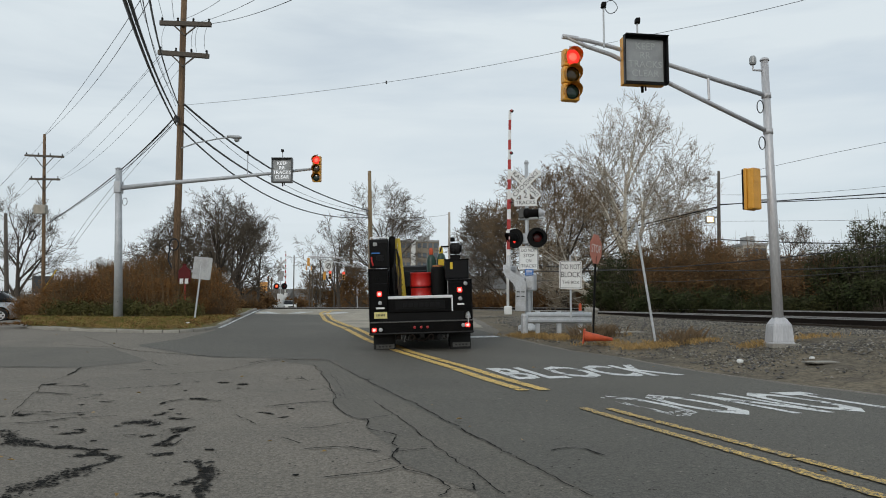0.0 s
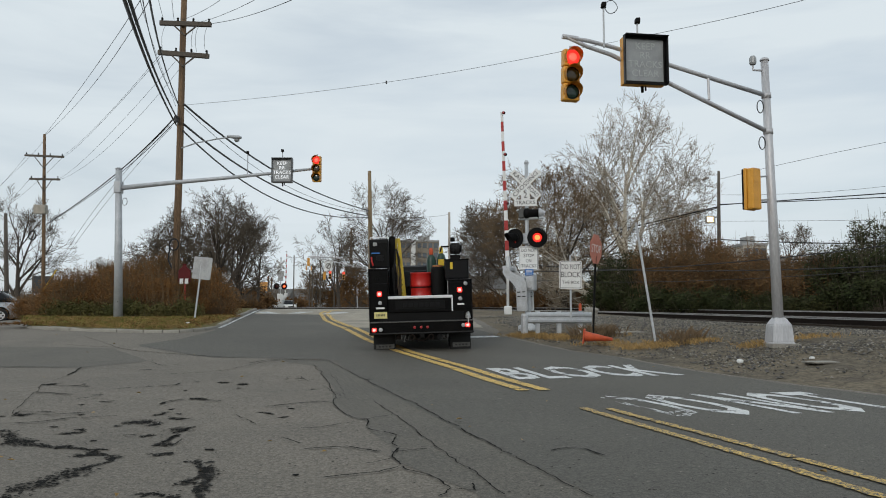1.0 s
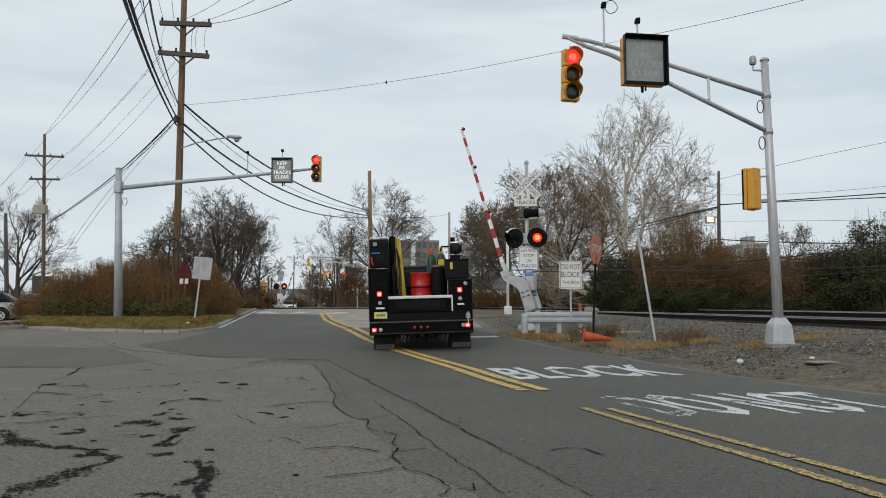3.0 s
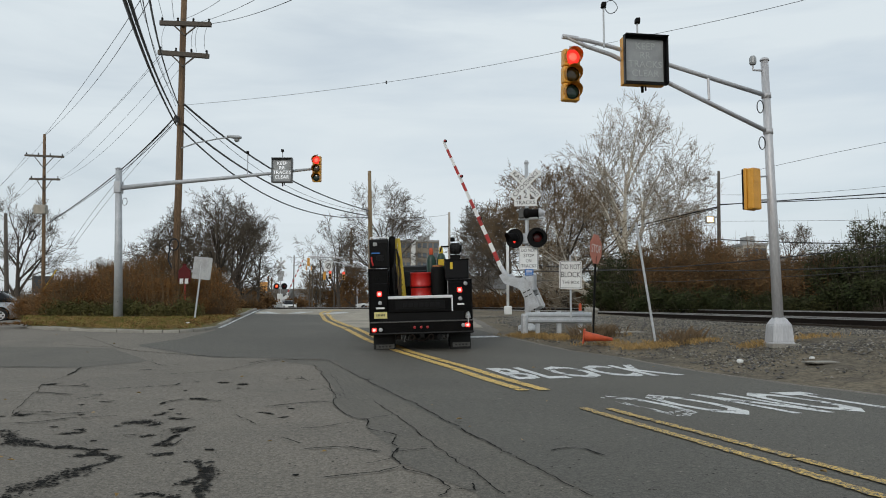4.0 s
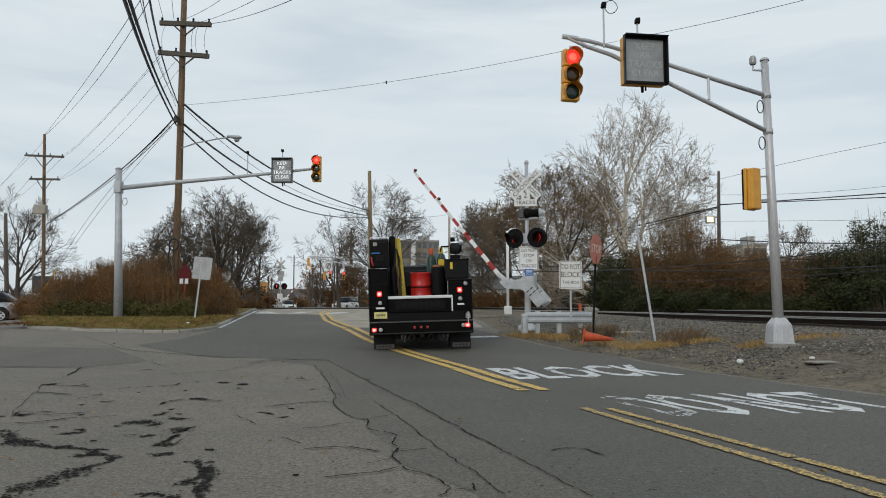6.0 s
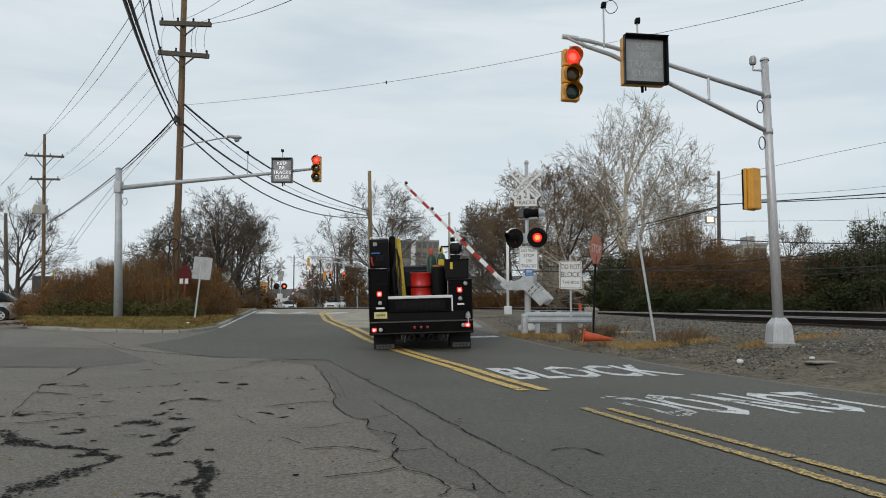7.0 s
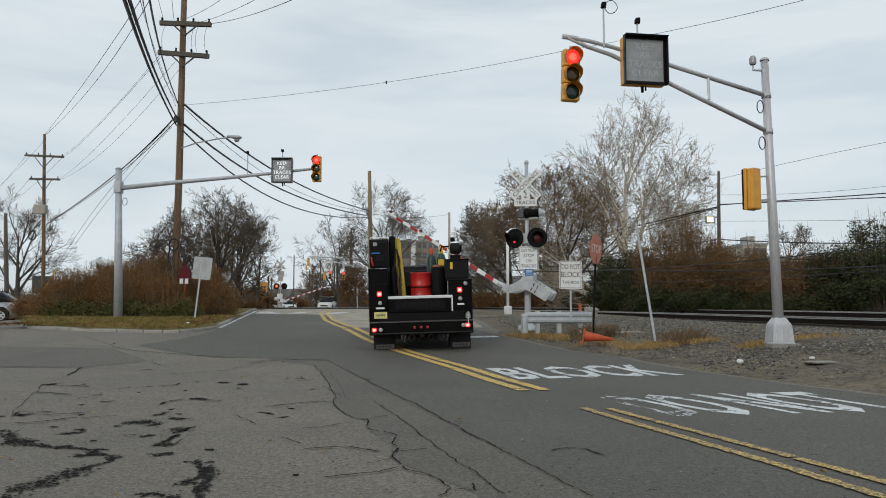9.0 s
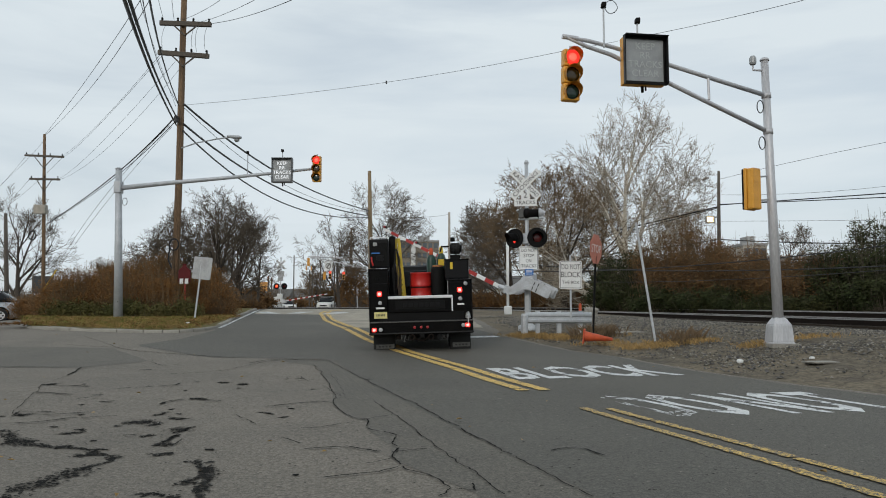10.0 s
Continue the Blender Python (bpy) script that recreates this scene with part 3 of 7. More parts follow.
def blotch(x, y, sx, sy, material=POTHOLE, name="worn_patch", lift=0.005):
    """A worn spot of about that half-size, dense in the middle and frayed at the rim."""
    n = max(8, int(75 * math.sqrt(sx * sy) / 0.1))
    tilt = rc.uniform(-0.4, 0.4)
    places = []
    for _ in range(n):
        u = rc.gauss(0, 0.5) * sx
        places.append((x + u, y + rc.gauss(0, 0.4) * sy + tilt * u, rc.uniform(0.004, 0.017)))
    return bits(name, places, material, lift)


def frayed(a, b, width, seed):
    """A broken edge between two points."""
    ln = math.hypot(b[0] - a[0], b[1] - a[1])
    ph = rc.uniform(0, 50)
    places = []
    for _ in range(int(ln * (150 + 800 * width))):
        t = rc.random()
        w = width * (0.5 + 0.7 * abs(noise.noise((ph, t * ln * 2.5, 0))))
        off = 0.12 * noise.noise((ph + 9, t * ln * 1.8, 0))
        places.append((a[0] + (b[0] - a[0]) * t + rc.gauss(0, 0.35) * w, a[1] + (b[1] - a[1]) * t + off + rc.gauss(0, 0.5) * w, rc.uniform(0.005, 0.018)))
    return bits("pothole", places, POTHOLE)


HOLES = [(-4.51, 7.92, -4.11, 7.36, 0.14), (-4.11, 7.36, -3.85, 7.08, 0.14), (-3.85, 7.08, -3.6, 6.96, 0.14), (-3.6, 6.96, -3.31, 6.86, 0.07), (-3.31, 6.86, -3.05, 6.8, 0.07), (-3.05, 6.8, -2.87, 6.58, 0.07), (-2.87, 6.58, -2.73, 6.5, 0.07), (-2.73, 6.5, -2.68, 6.54, 0.07), (-2.73, 6.48, -2.69, 6.24, 0.05), (-2.69, 6.24, -2.77, 6.1, 0.05), (-2.77, 6.1, -2.78, 5.78, 0.17), (-2.8, 5.82, -2.84, 5.52, 0.3), (-2.84, 5.52, -2.91, 5.34, 0.24), (-2.91, 5.34, -2.87, 5.14, 0.24)]
BROKEN_EDGES = [(-2.09, 6.36, -2, 6.36, 0.05), (-2, 6.36, -1.84, 6.06, 0.05), (-1.84, 6.06, -1.78, 5.78, 0.09), (-1.78, 5.78, -1.83, 5.6, 0.09), (-1.83, 5.6, -1.85, 5.48, 0.09), (-1.84, 6.06, -1.72, 5.78, 0.1), (-1.72, 5.78, -1.68, 5.52, 0.1), (-1.68, 5.52, -1.61, 5.36, 0.1), (-1.71, 5.44, -1.58, 5.14, 0.06), (-2.03, 5.22, -1.88, 5.2, 0.06), (-1.88, 5.2, -1.72, 5.14, 0.06), (-2.6, 7.02, -2.57, 7.22, 0.06), (-2.57, 7.22, -2.59, 7.58, 0.06), (-2.68, 7.66, -2.61, 8.08, 0.07)]
for xa, ya, xb, yb, wd in HOLES + BROKEN_EDGES:
    frayed((xa, ya), (xb, yb), wd * 1.2, 1)

WORN = [(-3.23, 8.4, 0.17, 0.26), (-3.05, 8.24, 0.05, 0.14), (-3.34, 8.4, 0.08, 0.12), (-2.66, 7.92, 0.09, 0.16), (-3.27, 9.06, 0.05, 0.16), (-2.38, 6.6, 0.08, 0.08), (-3.02, 6.56, 0.07, 0.08), (-3.67, 7.7, 0.12, 0.08), (-2.52, 7.08, 0.07, 0.12), (-2.86, 7.54, 0.06, 0.06), (-3.46, 12.24, 0.09, 0.12), (-3.11, 12.02, 0.08, 0.18), (-3.68, 7.9, 0.05, 0.06), (-3.87, 7.2, 0.1, 0.14), (-4, 7.22, 0.05, 0.18), (-6.07, 12, 0.08, 0.18), (-3.21, 10.32, 0.07, 0.12), (-3.38, 6.96, 0.07, 0.1), (-4.83, 8.96, 0.08, 0.16)]
for bx, by, sx, sy in WORN:
    blotch(bx, by, sx * 1.1, sy)
    blotch(bx + rc.uniform(-0.08, 0.08), by + rc.uniform(-0.1, 0.1), sx * 0.4, sy * 0.4)
for _ in range(40):
    blotch(rc.gauss(-3.6, 1.4), rc.uniform(5, 13), rc.uniform(0.02, 0.06), rc.uniform(0.02, 0.05))
bits("stone_chip", [(rc.uniform(-9, 8), rc.uniform(3.5, 20), rc.uniform(0.004, 0.012)) for _ in range(4500)], STONE, 0.007)
bits("dark_chip", [(rc.uniform(-9, 6), rc.uniform(3.5, 16), rc.uniform(0.004, 0.012)) for _ in range(2500)], POTHOLE, 0.006)


# crossing apron: paler asphalt, with its low-angle reflection painted in
apron = []
for j, y in enumerate([25 + 0.5 * i for i in range(68)]):
    xl = float(np.interp(y, [21.28, 26.46, 30.8, 35.44, 37.2, 37.9, 58], [-1.7, -3.3, -4.3, -5.2, -5.5, -9.3, -13]))
    xr = right_edge(y) - 0.4
    apron.append([(xl + (xr - xl) * k / 40, y) for k in range(41)])
raw("crossing_apron", [(x, y, land(x, y) + 0.012) for row in apron for x, y in row],
    [(j * 41 + k, j * 41 + k + 1, j * 41 + k + 42, j * 41 + k + 41) for j in range(67) for k in range(40)], PALE_ASPHALT, road, "pale mottled asphalt of the crossing, lightened for grazing sheen")

# ---- kerbed island of worn grass ----
KERB = [(-14.1, 26.6), (-13.2, 24.7), (-9.87, 23.3), (-8.4, 23.1), (-7.6, 23.5), (-7.3, 24.74), (-7.9, 28.5), (-8.76, 32.36), (-9.5, 37), (-10.4, 41.8), (-12.2, 50),
        (-15, 52), (-18, 48), (-18.6, 40), (-18.6, 36), (-16.4, 31)]


def smooth_loop(pts, cuts):
    out = []
    k = len(pts)
    for i in range(k):
        p0, p1, p2, p3 = (Vector((*pts[(i + d) % k], 0)) for d in (-1, 0, 1, 2))
        for c in range(cuts):
            t = c / cuts
            v = 0.5 * (2 * p1 + (p2 - p0) * t + (2 * p0 - 5 * p1 + 4 * p2 - p3) * t * t + (3 * p1 - p0 - 3 * p2 + p3) * t ** 3)
            out.append((v.x, v.y))
    return out


loop = smooth_loop(KERB, 8)
centre = Vector((-13.5, 36, 0))
kv, kf = [], []
profile = [(0.0, -0.02), (0.01, 0.065), (0.025, 0.088), (0.05, 0.095), (0.15, 0.095), (0.17, -0.02)]
m_loop = len(loop)
for i, (x, y) in enumerate(loop):
    (xa, ya), (xb, yb) = loop[i - 1], loop[(i + 1) % m_loop]
    d = Vector((-(yb - ya), xb - xa, 0)).normalized()
    for off, h in profile:
        px, py = x + d.x * off, y + d.y * off
        kv.append((px, py, land(px, py) + h + (0.03 * noise.noise((px * 0.7, py * 0.7, 1)) + 0.015 * noise.noise((px * 4, py * 4, 1)) if h > 0 else 0)))
q = len(profile)
kerb = new("kerb")
tagged(kerb, "chipped grey concrete kerb round the grass island", "kerb", kind="structure")
for s0 in range(0, m_loop, 4):
    ks, kf = [], []
    for c in range(5):
        i = (s0 + c) % m_loop
        row = [Vector(kv[i * q + k]) for k in range(q)]
        if c in (0, 4):
            other = [Vector(kv[((s0 + (1 if c == 0 else 3)) % m_loop) * q + k]) for k in range(q)]
            row = [a + (b - a).normalized() * 0.012 for a, b in zip(row, other)]
        ks += [tuple(v) for v in row]
    for c in range(4):
        kf += [(c * q + k, (c + 1) * q + k, (c + 1) * q + k + 1, c * q + k + 1) for k in range(q - 1)]
    kf += [tuple(range(q))[::-1], tuple(range(4 * q, 5 * q))]
    raw("kerb_stone", ks, kf, CONCRETE, kerb)
iv, ifc = [], []
rings = 14
for r in range(rings + 1):
    s = 1 - (r / rings) ** 1.3 * 0.97
    for x, y in loop:
        px, py = centre.x + (x - centre.x) * (s - 0.004), centre.y + (y - centre.y) * (s - 0.004)
        inward = soft((1 - s) * 4)
        iv.append((px, py, land(px, py) + 0.085 + 0.03 * inward + 0.05 * noise.noise((px * 0.8, py * 0.8, 0)) * inward))
for r in range(rings):
    for i in range(m_loop):
        j = (i + 1) % m_loop
        ifc.append((r * m_loop + i, r * m_loop + j, (r + 1) * m_loop + j, (r + 1) * m_loop + i))
island = raw("grass_island", iv, ifc, GRASS_SOIL)
tagged(island, "worn grass island littered with brown leaves", "ground", kind="structure")

# ---- railway: two tracks on ballast ----
def track_line(off, z_extra=0.0, y0=-30, y1=75):
    pts = []
    y = y0
    while y <= y1:
        x = track_x(y)
        d = track_x(y + 0.5) - track_x(y - 0.5)
        ln = math.hypot(1, d)
        px, py = x + off / ln, y - off * d / ln
        pts.append(Vector((px, py, float(np.interp(y, [-30, 20, 50, 75], [0.86, 0.87, 1.05, 1.05])) + z_extra)))
        y += 1.5
    return pts


def rail_track(off, z_extra, ties_from, ties_to):
    t = thing("railway_track", pose(0, 0, 0), "rusty railway track with bright worn rail tops on dark ties", "railway track", "railway tracks")
    for o in (0.0, 1.5):
        pts = track_line(off + o, z_extra)
        for name, material, w, za, zb in (("rail", RUST, 0.06, -0.18, -0.028), ("rail_head", RAIL_TOP, 0.075, -0.03, 0.0)):
            verts, faces = [], []
            for i, p in enumerate(pts):
                d = (pts[min(i + 1, len(pts) - 1)] - pts[max(i - 1, 0)]).normalized()
                s = Vector((d.y, -d.x, 0)) * w / 2
                verts += [p - s + Vector((0, 0, za)), p + s + Vector((0, 0, za)), p + s + Vector((0, 0, zb)), p - s + Vector((0, 0, zb))]
                if i:
                    a, b = 4 * i - 4, 4 * i
                    faces += [(a + k, b + k, b + (k + 1) % 4, a + (k + 1) % 4) for k in range(4)]
            raw(name, verts, faces, material, t)
    me = None
    mid = track_line(off + 0.75, z_extra, ties_from, ties_to)
    for a, b in zip(mid, mid[1:]):
        for f in (0, 0.4, 0.8):
            p = a.lerp(b, f)
            d = (b - a).normalized()
            if me is None:
                tie = part("tie", box((0, 0, 0), (2.6, 0.23, 0.18), 0.015), TIE, t)
                me = tie.data
            else:
                tie = new("tie", me)
                tie.parent = t
            tie.matrix_basis = pose(p.x, p.y, p.z - 0.27, 0, 0, math.degrees(math.atan2(d.y, d.x)) - 90)
    return t


rail_track(0.0, 0.0, 2, 47)
rail_track(4.3, 0.13, 8, 47)
bv, bf = [], []
prof = [(-3.4, -0.60), (-2.3, -0.42), (-1.0, -0.25), (0.75, -0.24), (2.6, -0.25), (4.0, -0.24), (6.5, -0.24), (8.5, -0.3), (11, -0.5)]
lines = [track_line(o, z) for o, z in prof]
nb = len(lines[0])
for i in range(nb):
    bv += [tuple(ln[i] + Vector((0, 0, 0.05 * noise.noise(ln[i] * 1.5)))) for ln in lines]
bf = [(i * 9 + k, i * 9 + k + 1, i * 9 + k + 10, i * 9 + k + 9) for i in range(nb - 1) for k in range(8) if lines[0][i].y < 44]
tagged(raw("ballast_bed", bv, bf, BALLAST), "grey crushed-stone ballast bed under the tracks", "ballast", kind="structure")


# ---- traffic signals ----
def signal_head(m, lit, label, back=False, k=1.0):
    """Three-section yellow signal that faces -y; lit: which section glows, from the top, or None."""
    t = thing("traffic_signal", m, label, "traffic light", "traffic signals")
    for i, (off, on) in enumerate(((DARK_RED, LAMP_RED), (DARK_AMBER, DARK_AMBER), (DARK_GREEN, DARK_GREEN))):
        z = (1 - i) * 0.345 * k
        bm = box((0, 0.09 * k, z), (0.34 * k, 0.19 * k, 0.335 * k), 0.025)
        box((0, 0.19 * k, z), (0.26 * k, 0.03, 0.25 * k), 0.01, bm)
        body = part("housing", bm, SIGNAL_YELLOW, t)
        lathe([(0.15 * k, 0.0), (0.147 * k, 0.015), (0.10 * k, 0.03), (0.02, 0.038)], 20,
              bm := bmesh.new(), pose(0, -0.005, z, 90))
        part("lens", bm, on if lit == i else off, body, ("lit red lens" if lit == i else "dark unlit lens"), True)
        if lit == i:
            lathe([(0.085 * k, 0.03), (0.05, 0.044), (0.01, 0.046)], 16, bm := bmesh.new(), pose(0, -0.006, z, 90))
            part("glow", bm, SIGNAL_CORE, body, "bright lamp centre")
        # tunnel visor, cut away below
        bm = bmesh.new()
        n = 18
        rows = []
        for d in (0.0, -0.19 * k):
            rows.append([bm.verts.new((0.168 * k * math.sin(a), d * (1.0 if abs(a) < 1.2 else 1.0 - 0.55 * (abs(a) - 1.2) / 1.2), z + 0.168 * k * math.cos(a)))
                         for a in (radians(-138 + 276 * j / n) for j in range(n + 1))])
        for j in range(n):
            bm.faces.new((rows[0][j], rows[0][j + 1], rows[1][j + 1], rows[1][j]))
        bmesh.ops.solidify(bm, geom=bm.faces, thickness=0.006)
        part("visor", bm, BLACK if back and lit is None else SIGNAL_YELLOW, body, "", True)
    part("bracket", tube([(0, 0.09, 0.51 * k), (0, 0.09, 0.60 * k)], 0.03, 8), GALV, t)
    return t


def message_sign(m, w, h, legend, led, label):
    """Hooded blank-out sign that faces -y."""
    t = thing("message_sign", m, label, "road sign", "message signs")
    part("cabinet", box((0, 0.12, 0), (w, 0.22, h), 0.012), SIGNAL_YELLOW if w > 0.87 else SIGN_BACK, t, "")
    hood = bmesh.new()
    for c, s in (((0, -0.06, h / 2), (w + 0.03, 0.18, 0.02)), ((0, -0.03, -h / 2), (w + 0.03, 0.10, 0.02)),
                 ((-w / 2, -0.02, 0), (0.02, 0.10, h)), ((w / 2, -0.05, 0), (0.02, 0.16, h))):
        box(c, s, 0.004, hood)
    part("hood", hood, BLACK if w > 0.87 else FRAME_GREY, t, "dark hood round the face")
    border = bmesh.new()
    for c, s in (((0, 0.0, h / 2 - 0.035), (w - 0.02, 0.015, 0.05)), ((0, 0.0, 0.035 - h / 2), (w - 0.02, 0.015, 0.05)),
                 ((w / 2 - 0.03, 0.0, 0), (0.04, 0.015, h - 0.1))):
        box(c, s, 0.003, border)
    part("bezel", border, MATT_BLACK if w > 0.87 else FRAME_GREY, t, "")
    part("screen", box((0, 0.006, 0), (w - 0.03, 0.012, h - 0.03)), GREY_SCREEN, t, "dark grey sign face")
    for i, word in enumerate(legend):
        words("legend", word, h * 0.2, led, t, pose(0, -0.006, h * (0.29 - 0.19 * i)), None, 0.002, "letters of small lamps")
    part("clamp", box((0, 0.16, -h / 2 - 0.06), (0.05, 0.05, 0.14), 0.008), MATT_BLACK, t)
    part("clamp", box((0.07, 0.16, -h / 2 - 0.04), (0.03, 0.04, 0.10), 0.008), MATT_BLACK, t)
    part("bracket", box((0, 0.26, 0), (0.12, 0.10, h * 0.8), 0.01), GALV, t)
    return t


def camera_mast(name, m, h, label):
    """Detector on a slim riser pipe."""
    t = thing(name, m, label, "detector", "signal detectors")
    part("riser", tube([(0, 0, 0), (0, 0, h)], 0.018, 8), GALV, t)
    part("sensor", box((0, -0.02, h + 0.05), (0.09, 0.16, 0.10), 0.02), MATT_BLACK, t, "dark detector housing")
    part("cap", lathe([(0.05, h), (0.06, h + 0.015), (0.03, h + 0.03)], 12), MATT_BLACK, t)
    return t


# mast arm pole by the railway, with its two-bar truss arm
FOOT = Vector((7.19, 16.50, 0.40))
TOP = Vector((7.06, 16.50, 6.63))
mast = thing("mast_arm_pole", Matrix.Translation(FOOT), "silver aluminium traffic signal pole with a two-bar arm", "signal pole")
up = TOP - FOOT
part("base_slab", box((0.02, 0, 0.02), (0.62, 0.62, 0.10), 0.015), CONCRETE, mast, "concrete footing")
bm = bmesh.new()
for za, zb, ra, rb in ((0.06, 0.10, 0.27, 0.27), (0.10, 0.46, 0.255, 0.225), (0.46, 0.62, 0.225, 0.12)):
    lathe([(ra * 1.25, za), (rb * 1.25, zb)], 4, bm, pose(0, 0, 0, 0, 0, 45))
bmesh.ops.bevel(bm, geom=bm.edges[:], offset=0.012, segments=1, affect="EDGES")
part("pedestal", bm, ALU, mast, "cast square transformer base")
part("shaft", tube([up * (0.55 / up.length), up * 0.5, up], [0.112, 0.096, 0.080], 20), ALU, mast, "", True)
part("cap", lathe([(0.098, 0), (0.1, 0.03), (0.06, 0.07), (0.01, 0.085)], 16, None, Matrix.Translation(up)), ALU, mast, "", True)
END = Vector((2.47, 14.90, 6.59)) - FOOT
A_UP, A_LOW = up * 0.876, up * 0.747
KNEE = Vector((3.63, 15.25, 6.41)) - FOOT
for a, knee in ((A_UP, Vector((3.46, 15.25, 6.51)) - FOOT), (A_LOW, Vector((3.40, 15.25, 6.36)) - FOOT)):
    part("arm_bar", tube([a, a.lerp(knee, 0.5), knee, knee.lerp(END, 0.55) + Vector((0, 0, 0.02 if a is A_UP else -0.03)), END], [0.049, 0.047, 0.044, 0.040, 0.036], 12), ALU, mast, "", True)
part("strut", tube([A_UP.lerp(KNEE, 0.42), A_LOW.lerp(KNEE, 0.42)], 0.028, 8), ALU, mast)
part("arm_tip", tube([END + Vector((-0.10, 0, 0.02)), END + Vector((0.22, 0.05, -0.01))], 0.05, 10), ALU, mast)
for a in (A_UP, A_LOW):
    d = up.normalized()
    part("collar", tube([a - d * 0.055, a + d * 0.055], 0.102, 16), ALU, mast, "", True)
    ring = [a + Vector((-0.16 + 0.07 * math.sin(q), -0.05, -0.26 + 0.14 * math.cos(q))) for q in (2 * math.pi * k / 14 for k in range(15))]
    part("cable_loop", tube(ring, 0.011, 6), WIRE, mast, "loop of signal cable")
part("photocell_arm", tube([up * 0.965, up * 0.965 + Vector((-0.28, -0.05, 0.0)), up * 0.965 + Vector((-0.28, -0.05, 0.16))], 0.025, 8), ALU, mast)
part("photocell", lathe([(0.06, 0), (0.075, 0.04), (0.075, 0.14), (0.05, 0.19)], 12, None, Matrix.Translation(up * 0.965 + Vector((-0.28, -0.05, 0.12)))), SIGN_BACK, mast)
signal_head(Matrix.Translation((2.53, 14.75, 5.79)) @ pose(0, 0, 0, 0, 1.5, 11), 0, "yellow traffic signal showing red, hung from the silver arm")
message_sign(Matrix.Translation((4.09, 15.20, 6.22)) @ pose(0, 0, 0, 0, 0, 9), 0.88, 0.98, ("KEEP", "RR", "TRACKS", "CLEAR"), LED_OFF,
             "large hooded track-clear message sign, its legend barely lit")
camera_mast("vehicle_detector", Matrix.Translation((3.22, 15.00, 6.41)), 0.82, "slim detector riser with a coiled cable on the arm")
loop_c = Vector((3.37, 15.00, 7.25))
part("cable_coil", tube([loop_c + Vector((0.13 * math.cos(q), 0.02 * math.sin(3 * q), 0.13 * math.sin(q))) for q in (2 * math.pi * k / 20 for k in range(21))], 0.008, 5), WIRE)
tagged(bpy.data.objects["cable_coil"], "loose loop of black detector cable above the arm", "cable")
camera_mast("vehicle_detector", Matrix.Translation((3.97, 15.30, 6.76)), 0.26, "short detector riser on top of the message sign")
back_head = thing("traffic_signal", Matrix.Translation((6.60, 16.35, 3.76)) @ pose(0, 0, 0, 0, 0, 214), "yellow traffic signal turned away, bolted to the silver pole", "traffic light", "traffic signals")
part("housing", box((0, 0.10, 0), (0.30, 0.15, 0.88), 0.03), SIGNAL_YELLOW, back_head)
door = part("door", box((0, -0.015, 0), (0.33, 0.07, 0.90), 0.02), SIGNAL_YELLOW, back_head, "hinged front door")
part("backplate", box((0, -0.075, 0), (0.31, 0.05, 0.88), 0.02), MATT_BLACK, back_head, "black lens hood")
for z in (-0.29, 0.0, 0.29):
    part("hinge", box((-0.168, -0.01, z), (0.015, 0.03, 0.09), 0.005), DULL_STEEL, door)
    part("seam", box((0, 0.178, z + 0.145), (0.26, 0.006, 0.008), 0.002), SIGNAL_YELLOW, back_head)
part("side_bracket", tube([Vector((6.78, 16.40, 4.04)) - FOOT, Vector((7.09, 16.50, 4.08)) - FOOT], 0.02, 8), GALV, mast)
part("side_bracket", tube([Vector((6.77, 16.40, 3.53)) - FOOT, Vector((7.10, 16.50, 3.57)) - FOOT], 0.02, 8), GALV, mast)

# mast arm pole on the island
LF, LT = Vector((-13.07, 31.00, 0.66)), Vector((-13.24, 31.00, 6.84))
mast2 = thing("mast_arm_pole", Matrix.Translation(LF), "grey galvanised signal pole with a long single arm on the island", "signal pole")
u2 = LT - LF
part("shaft", tube([u2 * 0, u2 * 0.5, u2], [0.18, 0.148, 0.122], 18), GALV, mast2, "", True)
part("base_plate", box((0, 0, 0.03), (0.5, 0.5, 0.06), 0.01), GALV, mast2)
part("cap", lathe([(0.145, 0), (0.14, 0.04), (0.05, 0.08)], 16, None, Matrix.Translation(u2)), GALV, mast2, "", True)
arm = [Vector(v) - LF for v in ((-13.17, 31.00, 6.07), (-11.08, 30.80, 6.25), (-8.74, 30.60, 6.42), (-6.88, 30.40, 6.57), (-5.13, 30.20, 6.72))]
part("arm", tube(arm, [0.10, 0.088, 0.074, 0.062, 0.052], 14), GALV, mast2, "", True)
part("collar", box(u2 * 0.88, (0.30, 0.34, 0.50), 0.05), GALV, mast2)
part("cable_loop", tube([Vector((-12.91, 30.90, 5.50)) - LF + Vector((0.10 * math.cos(q), 0, 0.15 * math.sin(q))) for q in (2 * math.pi * k / 14 for k in range(15))], 0.012, 6), WIRE, mast2)
signal_head(Matrix.Translation((-5.02, 30.10, 6.70)) @ pose(0, 0, 0, 0, 0, -6), 0, "yellow traffic signal showing red at the end of the long arm")
message_sign(Matrix.Translation((-6.36, 30.00, 6.62)), 0.80, 0.96, ("KEEP", "RR", "TRACKS", "CLEAR"), LED_ON, "grey track-clear message sign with white lit letters")
camera_mast("vehicle_detector", Matrix.Translation((-7.85, 30.50, 6.48)), 0.9, "slim detector riser on the long signal arm")
camera_mast("vehicle_detector", Matrix.Translation((-6.39, 30.20, 7.15)), 0.25, "short detector riser on the message sign")


